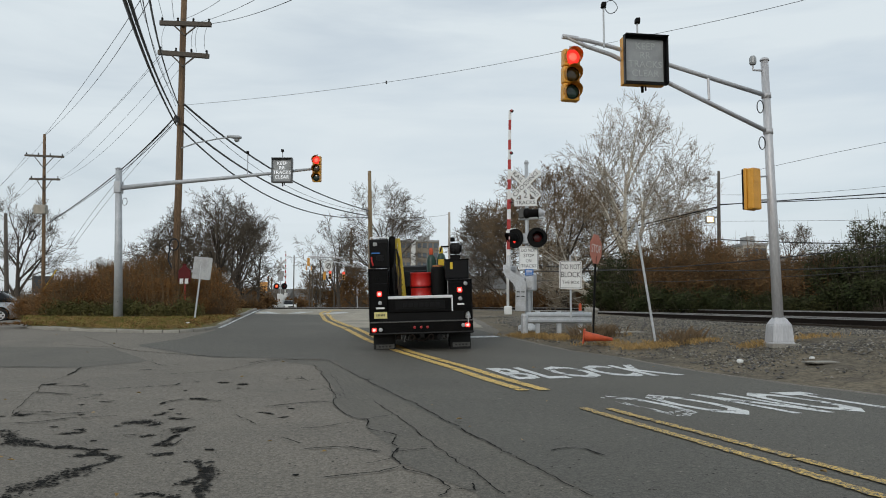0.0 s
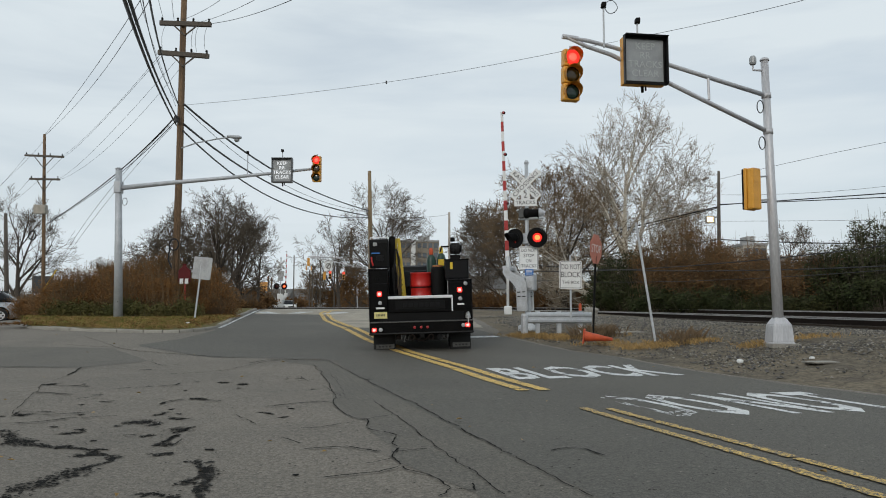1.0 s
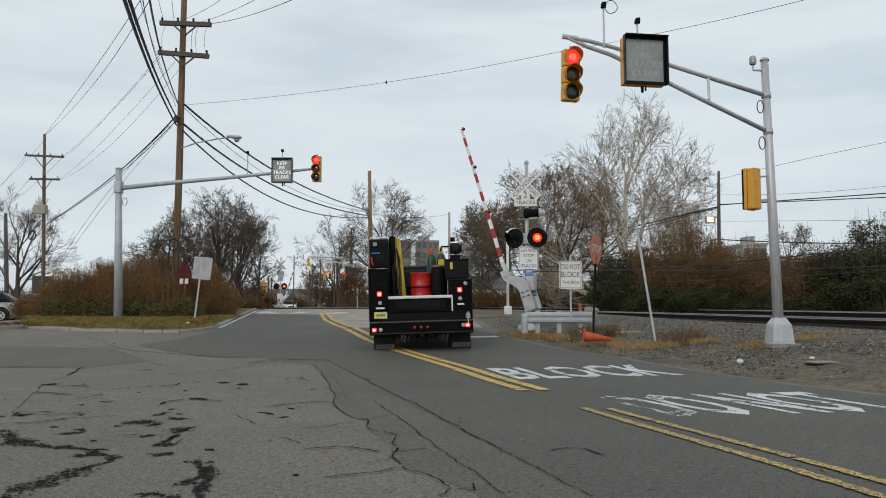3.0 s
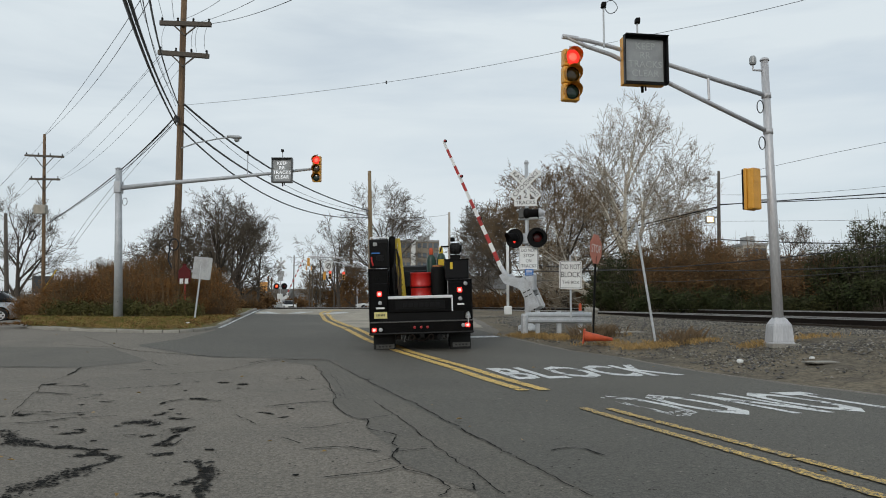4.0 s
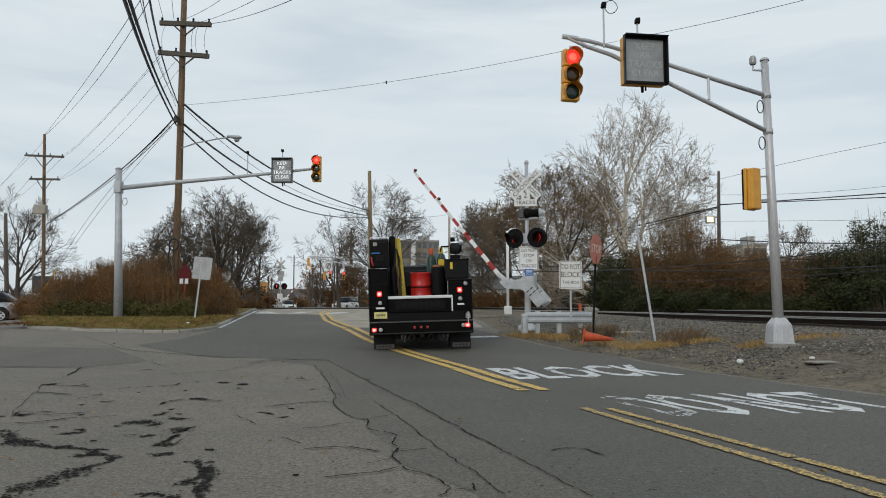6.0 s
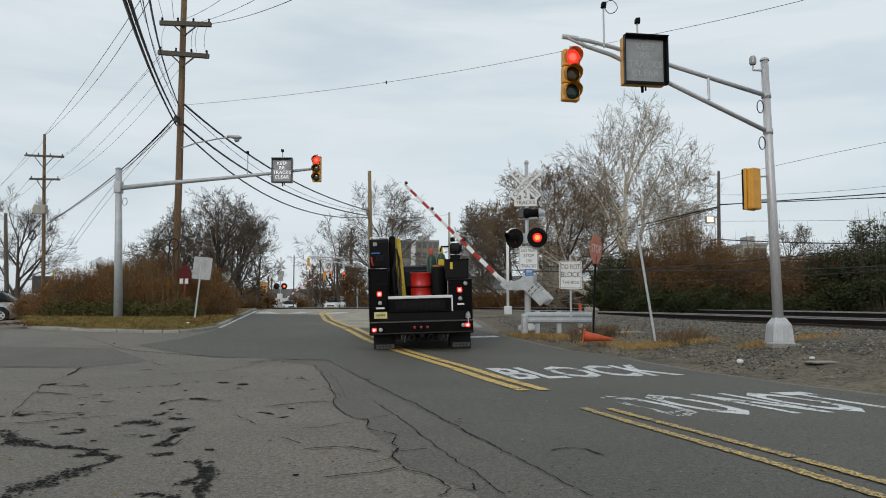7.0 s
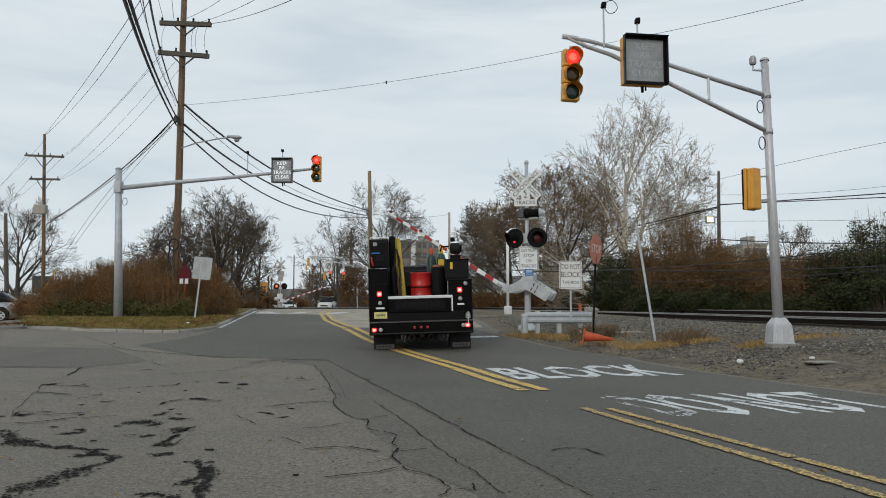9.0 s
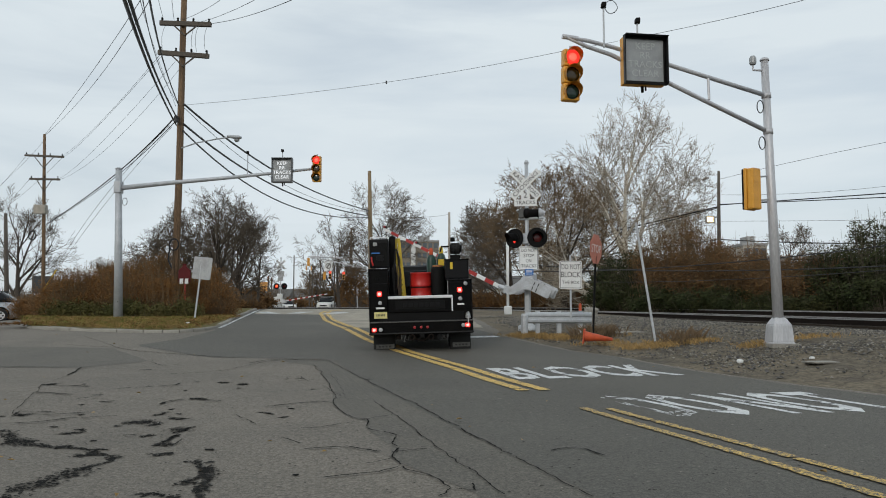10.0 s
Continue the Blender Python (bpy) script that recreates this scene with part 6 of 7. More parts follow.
# ---- trees: bare winter trees ----
def bare_tree(name, base, height, spread, seed, label, trunk_mat, twig_mat, levels=5, trunk_r=0.2, fork=0.25, kids=(7, 6, 5, 4, 3), lean=0.0, twig_r=0.012, droop=0.0, gnarl=0.11, leafy=0):
    rng = random.Random(seed)
    t = thing(name, Matrix.Translation((base[0], base[1], land(base[0], base[1]) - 0.1)), label, "tree", "bare trees")
    verts = [[], [], []]
    faces = [[], [], []]

    def limb(p, d, length, r, level, which):
        n = 4 if level < 2 else (3 if level < 4 else 2)
        seg = (8, 5, 4, 3, 3, 3)[min(level, 5)]
        vs, fs = verts[which], faces[which]
        pts = [p]
        dd = d.copy()
        for k in range(n):
            dd = (dd + Vector((rng.gauss(0, gnarl), rng.gauss(0, gnarl), rng.gauss(0, gnarl) * 0.6 + (0.10 - droop * level * 0.05))) * (0.5 if level else 0.25)).normalized()
            pts.append(pts[-1] + dd * (length / n))
        start = len(vs)
        for k, q in enumerate(pts):
            rr = r * (1 - (0.92 if level == 0 else 0.62) * k / n)
            ax = (pts[min(k + 1, n)] - pts[max(k - 1, 0)]).normalized()
            s = ax.orthogonal().normalized()
            u = ax.cross(s)
            vs.extend([tuple(q + (s * math.cos(2 * math.pi * j / seg) + u * math.sin(2 * math.pi * j / seg)) * rr) for j in range(seg)])
        for k in range(n):
            for j in range(seg):
                a = start + k * seg
                fs.append((a + j, a + (j + 1) % seg, a + seg + (j + 1) % seg, a + seg + j))
        if level + 1 >= levels:
            return
        count = kids[min(level, len(kids) - 1)]
        for c in range(count):
            f = (fork + (1 - fork) * (c + rng.random()) / count) if level == 0 else (0.2 + 0.8 * (c + rng.random()) / count)
            i = min(int(f * n), n - 1)
            q = pts[i].lerp(pts[i + 1], f * n - i)
            ax = (pts[i + 1] - pts[i]).normalized()
            side = ax.orthogonal().normalized()
            side.rotate(Matrix.Rotation(rng.uniform(0, 2 * math.pi), 3, ax))
            ang = rng.uniform(0.42, 0.98) * spread * (1.0 if level else 1.1 - 0.45 * f)
            nd = (ax * math.cos(ang) + side * math.sin(ang)).normalized()
            ln = length * rng.uniform(0.45, 0.72) * ((1.15 - 0.5 * f) if level == 0 else (1.1 - 0.3 * f)) * (0.98 if level >= 2 else 1.0)
            limb(q, nd, ln, max(r * (1 - 0.62 * f) * rng.uniform(0.42, 0.6), twig_r), level + 1, 1 if level < 2 else 2)

    limb(Vector((0, 0, -0.2)), Vector((lean, 0, 1)).normalized(), height * 0.72, trunk_r, 0, 0)
    raw("trunk", verts[0], faces[0], trunk_mat, t)
    raw("branching", verts[1], faces[1], trunk_mat, t)
    raw("crown", verts[2], faces[2], twig_mat, t, "crown of bare twigs")
    if leafy:
        lv, lf = [], []
        for _ in range(leafy):
            p = Vector(verts[2][rng.randrange(len(verts[2]))])
            d = Vector((rng.gauss(0, 1), rng.gauss(0, 1), rng.gauss(0, 1))).normalized()
            e = d.orthogonal().normalized()
            s = rng.uniform(0.03, 0.075)
            k = len(lv)
            lv += [tuple(p), tuple(p + d * s + e * s * 0.5), tuple(p + d * s * 2), tuple(p + d * s - e * s * 0.5)]
            lf.append((k, k + 1, k + 2, k + 3))
        raw("dead_leaves", lv, lf, BROWN_LEAF, t, "last dry brown leaves")
    return t


def foot(x, y):
    return (x, y, land(x, y) - 0.05)


bare_tree("sycamore_tree", (13.88, 58.00, 1.12), 14.8, 0.97, 7, "large pale-barked bare sycamore behind the tracks", BARK_PALE, SYCAMORE_TWIG, 6, 0.42, 0.12, (12, 6, 5, 4, 3), 0.0, 0.013, gnarl=0.17, leafy=4500)
bare_tree("sycamore_tree", (18.03, 62.00, 1.11), 11.8, 1.05, 31, "smaller pale-barked bare sycamore behind the tracks", BARK_PALE, SYCAMORE_TWIG, 6, 0.3, 0.12, (9, 7, 6, 5, 3), 0.08, 0.012, leafy=1500)
bare_tree("bare_tree", (7.24, 56.00, 1.13), 11.0, 1.15, 42, "brown bare tree behind the warning signs", BARK, BARK_WARM, 6, 0.22, 0.06, (10, 6, 6, 4, 3), 0.05, 0.015, leafy=900)
bare_tree("sycamore_tree", (11.90, 50.00, 1.14), 8.6, 1.0, 43, "pale sycamore leaning low behind the stop sign", BARK_PALE, SYCAMORE_TWIG, 6, 0.2, 0.2, (7, 5, 5, 4, 3), -1.5, 0.013)
bare_tree("sycamore_tree", (12.30, 51.00, 1.14), 7.6, 1.0, 8, "pale sycamore leaning low behind the stop sign", BARK_PALE, SYCAMORE_TWIG, 6, 0.2, 0.2, (7, 5, 5, 4, 3), -2.6, 0.013)
bare_tree("bare_tree", (-18.74, 55.00, 1.13), 7.4, 1.1, 12, "dense dark bare tree beyond the island", BARK, BARK_TWIG, 6, 0.2, 0.06, (9, 7, 6, 5, 3), 0.0, 0.011)
bare_tree("bare_tree", (-15.50, 58.00, 1.12), 8.0, 1.0, 45, "dense dark bare tree beyond the island", BARK, BARK_TWIG, 6, 0.2, 0.1, (9, 7, 6, 5, 3), 0.03, 0.011)
bare_tree("bare_tree", (3.49, 72.00, 1.09), 9.3, 1.1, 23, "spreading grey bare tree beyond the crossing", BARK, BARK_TWIG, 6, 0.22, 0.08, (9, 7, 6, 5, 3), 0.0, 0.018)
bare_tree("bare_tree", (8.25, 52.00, 1.14), 10.4, 1.15, 12, "twiggy brown bare tree behind the crossing signal", BARK, BARK_WARM, 6, 0.25, 0.08, (10, 6, 6, 4, 3), -0.03, 0.013, leafy=1300)
bare_tree("bare_tree", (5.33, 60.00, 1.12), 9.2, 1.15, 13, "dense grey bare tree behind the crossing signal", BARK, BARK_TWIG, 6, 0.25, 0.08, (9, 7, 6, 5, 3), 0.0, 0.017, leafy=500)
bare_tree("bare_tree", (14.19, 70.00, 1.10), 12.0, 1.15, 32, "brown bare tree among the sycamores", BARK, BARK_WARM, 6, 0.25, 0.08, (9, 7, 6, 5, 3), 0.0, 0.013, leafy=900)
bare_tree("bare_tree", (-5.94, 88.00, 1.06), 13.5, 1.1, 5, "tall bare tree behind the truck", BARK, BARK_TWIG, 6, 0.35, 0.14, (9, 7, 6, 5, 3), 0.0, 0.016)
bare_tree("bare_tree", (-13.51, 100.00, 1.03), 10.9, 0.95, 15, "bare tree beside the far street", BARK, BARK_TWIG, 6, 0.3, 0.14, (8, 6, 5, 4, 3), -0.06, 0.017)
bare_tree("bare_tree", (-14.97, 52.00, 1.14), 8.0, 1.1, 5, "dense dark bare tree beyond the island", BARK, BARK_TWIG, 6, 0.28, 0.08, (10, 6, 6, 4, 3), 0.0, 0.010)
bare_tree("bare_tree", (-13.53, 56.00, 1.13), 6.7, 0.95, 17, "slim bare tree beside the crossing road", BARK, BARK_TWIG, 5, 0.14, 0.25, (7, 5, 5, 4, 3), 0.1, 0.010)
bare_tree("bare_tree", (-19.34, 60.00, 1.12), 7.2, 1.05, 18, "dense dark bare tree beyond the island", BARK, BARK_TWIG, 6, 0.26, 0.08, (9, 7, 6, 5, 3), 0.0, 0.012)
bare_tree("bare_tree", (-17.40, 66.00, 1.11), 6.4, 1.05, 33, "dense dark bare tree beyond the island", BARK, BARK_TWIG, 6, 0.22, 0.08, (8, 6, 5, 4, 3), 0.0, 0.013)
bare_tree("bare_tree", (-38.75, 70.00, 1.10), 10.5, 1.0, 19, "bare tree beyond the parking lot", BARK, BARK_TWIG, 6, 0.3, 0.12, (8, 6, 5, 4, 3), 0.05, 0.014)
bare_tree("bare_tree", (38.13, 85.00, 1.06), 9.7, 1.05, 20, "bare tree behind the bushes", BARK, BARK_TWIG, 6, 0.3, 0.12, (8, 6, 5, 4, 3), 0.0, 0.014)
bare_tree("bare_tree", (-32.39, 85.00, 1.06), 7.6, 1.1, 22, "low bare tree beyond the island", BARK, BARK_TWIG, 6, 0.25, 0.08, (8, 6, 5, 4, 3), 0.0, 0.016)
bare_tree("bare_tree", (-42.48, 95.00, 1.04), 6.3, 1.15, 23, "low bare tree beyond the island", BARK, BARK_TWIG, 6, 0.25, 0.08, (8, 6, 5, 4, 3), 0.0, 0.017)
bare_tree("bare_tree", (6.00, 95.00, 1.04), 8.0, 1.15, 34, "grey bare tree far behind the tracks", BARK, BARK_TWIG, 6, 0.25, 0.08, (8, 6, 5, 4, 3), 0.0, 0.017)
bare_tree("bare_tree", (23.95, 70.00, 1.10), 7.1, 1.15, 35, "twiggy tree over the bushes", BARK, BARK_WARM, 6, 0.2, 0.08, (8, 6, 5, 4, 3), 0.0, 0.013, leafy=900)
bare_tree("bare_tree", (-21.38, 130.00, 0.96), 7.1, 1.1, 36, "low bare tree along the far street", BARK, BARK_WARM, 5, 0.25, 0.08, (10, 8, 7, 5, 3), 0.0, 0.025)
bare_tree("bare_tree", (-13.57, 120.00, 0.99), 7.1, 1.15, 37, "brown bare tree along the far street", BARK, BROWN_LEAF, 6, 0.25, 0.08, (9, 7, 6, 5, 3), 0.0, 0.025)


# ---- bushes: clumps of small leaves on stems ----
def shrub(name, base, size, count, seed, label, leaf_mat, leaf=0.05, stems=30, stem_mat=BARK_TWIG, twiggy=0.0):
    """A ragged bush: leaves cluster round twig ends inside an uneven dome."""
    rng = random.Random(seed)
    t = thing(name, Matrix.Translation(base), label, "shrub", "shrubs")
    sv, sf, lv, lf = [], [], [], []
    per = 14
    lumps = []
    for _ in range(max(8, int(size[0] * 4.5))):
        la, lr = rng.uniform(0, 2 * math.pi), math.sqrt(rng.random()) * 0.92
        lumps.append((math.cos(la) * lr, math.sin(la) * lr, rng.uniform(0.35, 1.05), rng.uniform(0.10, 0.20)))
    for c in range(count // per):
        a = rng.uniform(0, 2 * math.pi)
        r = math.sqrt(rng.random())
        ux, uy = math.cos(a) * r, math.sin(a) * r
        top = math.sqrt(max(0.0, 1 - r * r)) * (0.8 + 0.5 * noise.noise((ux * 2.3 + seed, uy * 2.3, 0))) + 0.12
        h = top * (1 - 0.75 * rng.random() ** 2.0)
        if rng.random() < 0.86:
            lx, ly, lz, lr = rng.choice(lumps)
            ux, uy = lx + rng.gauss(0, lr), ly + rng.gauss(0, lr)
            h = max(0.02, (math.sqrt(max(0.0, 1 - lx * lx - ly * ly)) + 0.15) * lz + rng.gauss(0, lr * 0.75))
        p = Vector((ux * size[0] / 2, uy * size[1] / 2, h * size[2]))
        cl = rng.uniform(0.6, 1.4)
        for k in range(per):
            q = p + Vector((rng.gauss(0, 0.13), rng.gauss(0, 0.13), rng.gauss(0, 0.12))) * cl
            if q.z < 0.02:
                q.z = 0.02 + rng.random() * 0.1
            d1 = Vector((rng.gauss(0, 1), rng.gauss(0, 1), rng.gauss(0, 1))).normalized()
            d2 = d1.orthogonal().normalized()
            s = leaf * rng.uniform(0.6, 1.5)
            i = len(lv)
            lv += [tuple(q - d1 * s), tuple(q + d2 * s * 0.5), tuple(q + d1 * s), tuple(q - d2 * s * 0.5)]
            lf.append((i, i + 1, i + 2, i + 3))
        if c < stems:
            e = p + Vector((rng.gauss(0, 0.1), rng.gauss(0, 0.1), rng.uniform(0.05, 0.35 + twiggy)))
            b = Vector((p.x * 0.7, p.y * 0.7, -0.05))
            mid = b.lerp(e, 0.55) + Vector((rng.gauss(0, 0.1), rng.gauss(0, 0.1), 0.1))
            i = len(sv)
            for q, rr in ((b, 0.018), (mid, 0.011), (e, 0.004)):
                sv += [tuple(q + Vector((rr * math.cos(x), rr * math.sin(x), 0))) for x in (0, 2.1, 4.2)]
            for k in (0, 3):
                for j in range(3):
                    sf.append((i + k + j, i + k + (j + 1) % 3, i + k + 3 + (j + 1) % 3, i + k + 3 + j))
    raw("twigwork", sv, sf, stem_mat, t)
    raw("foliage", lv, lf, leaf_mat, t)
    return t


rs = random.Random(5)
for i, (u, yy, w, h) in enumerate(((100, 33.5, 2.6, 1.4), (135, 33, 3.2, 1.9), (175, 34, 3.2, 2.1), (235, 33, 3.2, 2.2), (275, 35, 3.0, 2.3), (335, 34.5, 2.8, 2.1), (375, 34.5, 2.2, 1.7), (300, 33, 2.4, 1.8), (205, 36, 3.4, 2.3), (70, 35, 2.0, 0.9))):
    x = (u - 784) * yy / 1358
    shrub("brown_shrub", foot(x, yy), (w, 2.4, h), 17000, 40 + i, "rusty brown leafless bramble shrub on the island", RUST_LEAF if i % 4 else BROWN_LEAF, 0.024, 700, BARK_WARM, 0.12)
for i, (u, yy, w, h) in enumerate(((150, 31.8, 3.5, 0.6), (250, 31.6, 3.0, 0.7), (310, 31.8, 2.4, 0.6), (110, 32, 2.0, 0.5))):
    shrub("green_shrub", foot((u - 784) * yy / 1358, yy), (w, 1.2, h), 5000, 60 + i, "low green bramble patch along the island", OLIVE_LEAF, 0.04, 40)
RIGHT_H = [(1095, 2.6), (1140, 3.0), (1180, 4.0), (1215, 4.4), (1250, 4.2), (1290, 3.6), (1330, 3.0), (1370, 2.7), (1410, 2.5), (1450, 2.6), (1490, 3.2), (1530, 3.7), (1570, 3.8), (1610, 3.8)]
for i, (u, h) in enumerate(RIGHT_H):
    yy = float(np.interp(u, [1095, 1250, 1610], [46, 41, 36])) + rs.uniform(-0.6, 0.6)
    x = (u - 784) * yy / 1358
    brown = u in (1180, 1215, 1250, 1290, 1330, 1370, 1410, 1450)
    shrub("brown_shrub" if brown else "evergreen_shrub", foot(x, yy), (rs.uniform(3.6, 4.4), 3.2, h * 0.92), 12000, 80 + i,
          "brown vine-covered shrub behind the tracks" if brown else "dark evergreen shrub behind the tracks", BROWN_LEAF if brown else GREEN_LEAF, 0.045 if brown else 0.06, 600, BARK_WARM if brown else BARK_TWIG, 0.5)
    shrub("evergreen_shrub", foot(x - 0.6, yy - 1.3), (rs.uniform(2.8, 3.6), 2.0, h * (0.30 if brown else 0.5)), 6000, 180 + i, "dark evergreen shrub along the tracks", GREEN_LEAF, 0.06, 90, BARK_TWIG, 0.2)
for i, (u, yy, w, h) in enumerate(((870, 58, 5, 1.2), (930, 56, 5, 1.1), (990, 55, 5, 1.3), (1050, 54, 5, 1.5), (840, 60, 4, 1.0))):
    shrub("brown_shrub", foot((u - 784) * yy / 1358, yy), (w, 2.5, h), 7000, 220 + i, "brown undergrowth behind the tracks", BROWN_LEAF, 0.07, 300, BARK_TWIG, 0.6)
for i, (u, yy, w, h) in enumerate(((330, 48, 5, 1.8), (375, 49, 4, 1.2), (425, 52, 3.0, 0.6), (280, 50, 5, 1.6))):
    shrub("brown_shrub", foot((u - 784) * yy / 1358, yy), (w, 2.5, h), 6000, 240 + i, "brown undergrowth below the bare trees", BROWN_LEAF, 0.06, 300, BARK_TWIG, 0.6)
for i, (u, yy, w, h) in enumerate(((580, 135, 8, 4.2), (610, 132, 7, 3.6), (640, 130, 8, 4.0), (525, 125, 6, 1.5), (740, 100, 14, 2.4), (820, 96, 9, 1.9), (440, 75, 5, 1.6))):
    shrub("brown_shrub", foot((u - 784) * yy / 1358, yy), (w, 3, h), 5000, 260 + i, "dark brown hedge along the far street", BROWN_LEAF, 0.11, 200, BARK_TWIG, 0.8)


# ---- loose stuff on the ground ----
def scatter(name, label, category, spots, size, material, seed, flat=0.6, lift=0.0):
    rng = random.Random(seed)
    v, f = [], []
    base = [(1, 0, 0), (0.3, 0.9, 0.1), (-0.8, 0.5, 0), (-0.7, -0.6, 0.1), (0.4, -0.9, 0), (0.1, 0.1, 0.8), (0, 0, -0.5)]
    for x, y in spots:
        s = size * rng.choice((0.5, 0.7, 0.8, 1.0, 1.0, 1.5))
        a = rng.uniform(0, 6.28)
        k = len(v)
        z = land(x, y) + lift
        for p in base:
            q = [c * rng.uniform(0.7, 1.2) for c in p]
            v.append((x + s * (q[0] * math.cos(a) - q[1] * math.sin(a)), y + s * (q[0] * math.sin(a) + q[1] * math.cos(a)), z + s * q[2] * flat))
        for j in range(5):
            f += [(k + j, k + (j + 1) % 5, k + 5), (k + (j + 1) % 5, k + j, k + 6)]
    return tagged(raw(name, v, f, material), label, category, kind="stuff")


DARK_STONE = mat("dark_crushed_stone", (0.09, 0.086, 0.082), 0.9, scale=2, fine=40, rand=0.5)
rg = random.Random(77)
spots = []
while len(spots) < 30000:
    y = rg.uniform(6, 36)
    x = right_edge(y) + 0.05 + rg.random() ** 1.1 * (track_x(y) - 1.2 - right_edge(y))
    if noise.noise((x * 0.5, y * 0.5, 4)) + rg.uniform(-0.5, 0.5) > -0.1 + 0.9 * max(0, 1 - (x - right_edge(y)) / 1.5):
        spots.append((x, y))
scatter("gravel", "loose grey crushed stone beside the tracks", "gravel", spots[:20000], 0.026, STONE, 1, 0.8, -0.012)
scatter("gravel", "darker loose crushed stone beside the tracks", "gravel", spots[20000:], 0.028, DARK_STONE, 2, 0.8, -0.012)
road_bits = [(right_edge(y) - abs(rg.gauss(0, 0.5)), y) for y in (rg.uniform(6, 26) for _ in range(900))]
scatter("grit", "fine grit along the road edge", "gravel", road_bits, 0.014, STONE, 3)


def tuft_field(name, label, category, spots, height, material, seed, blades=14, spread_r=0.09, lift=0.0):
    """Tufts of thin blades."""
    rng = random.Random(seed)
    v, f = [], []
    for x, y in spots:
        z = land(x, y) + lift
        for _ in range(blades):
            bx, by = x + rng.gauss(0, spread_r), y + rng.gauss(0, spread_r)
            a = rng.uniform(0, 6.28)
            h = height * rng.uniform(0.4, 1.2)
            w = 0.004 + 0.004 * rng.random()
            dx, dy = math.cos(a), math.sin(a)
            lx, ly = rng.gauss(0, 0.45) * h, rng.gauss(0, 0.45) * h
            k = len(v)
            v += [(bx - dx * w, by - dy * w, z), (bx + dx * w, by + dy * w, z), (bx + lx * 0.4 + dx * w * 0.7, by + ly * 0.4 + dy * w * 0.7, z + h * 0.6), (bx + lx, by + ly, z + h)]
            f += [(k, k + 1, k + 2), (k, k + 2, k + 3)]
    return tagged(raw(name, v, f, material), label, category, kind="stuff")


def clump(u, d, n, sx, sy):
    return [((u - 784) * d / 1358 + rg.gauss(0, sx), d + rg.gauss(0, sy)) for _ in range(n)]


straw = clump(960, 21.8, 60, 0.5, 0.3) + clump(1010, 21.2, 50, 0.5, 0.3) + clump(935, 22.3, 40, 0.2, 0.3) + clump(1135, 18.4, 40, 0.35, 0.25) + clump(1210, 18.6, 40, 0.3, 0.25) + clump(1340, 16.7, 22, 0.2, 0.2)
straw += clump(1395, 17.2, 20, 0.5, 0.15) + clump(1165, 18.2, 16, 0.3, 0.2) + clump(1080, 19.5, 20, 0.5, 0.3)
tuft_field("dry_grass", "straw-coloured dry grass tufts on the gravel", "grass", straw, 0.10, STRAW, 5, 20, 0.10)
weeds = clump(1045, 21.0, 30, 0.35, 0.3) + clump(1205, 18.7, 12, 0.25, 0.2)
tuft_field("dry_weed", "brown dead weeds round the sign posts", "weeds", weeds, 0.34, BARK_WARM, 6, 16, 0.14)
isl = []
while len(isl) < 3800:
    y = rg.uniform(23.4, 33)
    x = rg.uniform(-18, -7.6)
    if x > -0.54 * y and x < -7.75 - 0.14 * max(0, y - 25) and y > float(np.interp(x, [-17.5, -13.4, -9.9, -8.4, -7.6], [26.3, 24.9, 23.6, 23.4, 23.9])):
        isl.append((x, y))
tuft_field("grass", "short worn green grass on the island", "grass", isl[:1300], 0.085, GRASS, 7, 16, 0.12, 0.10)
tuft_field("dry_grass", "short dry grass on the island", "grass", isl[1300:], 0.08, STRAW, 8, 12, 0.12, 0.10)


def litter(name, label, spots, size, material, seed, lift):
    """Fallen leaves: small curled blades lying flat."""
    rng = random.Random(seed)
    v, f = [], []
    for x, y in spots:
        a = rng.uniform(0, 6.28)
        s = size * rng.uniform(0.6, 1.4)
        z = land(x, y) + lift + rng.uniform(0, 0.03)
        c, d = math.cos(a) * s, math.sin(a) * s
        k = len(v)
        v += [(x - c, y - d, z), (x + d * 0.5, y - c * 0.5, z + s * rng.uniform(0.1, 0.7)), (x + c, y + d, z + 0.004), (x - d * 0.5, y + c * 0.5, z + s * rng.uniform(0, 0.6))]
        f += [(k, k + 1, k + 2), (k, k + 2, k + 3)]
    return tagged(raw(name, v, f, material), label, "leaves", kind="stuff")


leaf_spots = [isl[rg.randrange(len(isl))] for _ in range(5200)]
leaf_spots = [(x + rg.gauss(0, 0.2), y + rg.gauss(0, 0.2)) for x, y in leaf_spots]
leaf_spots += [(rg.gauss(-13.7, 0.35), rg.gauss(25.4, 0.5)) for _ in range(500)]
leaf_spots += [(-8.3 - 0.17 * (y - 25) + rg.gauss(0, 0.25), y) for y in (rg.uniform(25, 34) for _ in range(1500))]
litter("leaf_litter", "fallen brown leaves on the grass island", leaf_spots, 0.045, BROWN_LEAF, 9, 0.115)
litter("leaf_litter", "fallen orange leaves by the kerb", [(x, y) for x, y in leaf_spots[::3]], 0.045, RUST_LEAF, 10, 0.13)
litter("leaf_litter", "scattered leaves on the asphalt", [(rg.uniform(-13, 6), rg.uniform(4, 24)) for _ in range(60)], 0.03, STRAW, 11, 0.01)


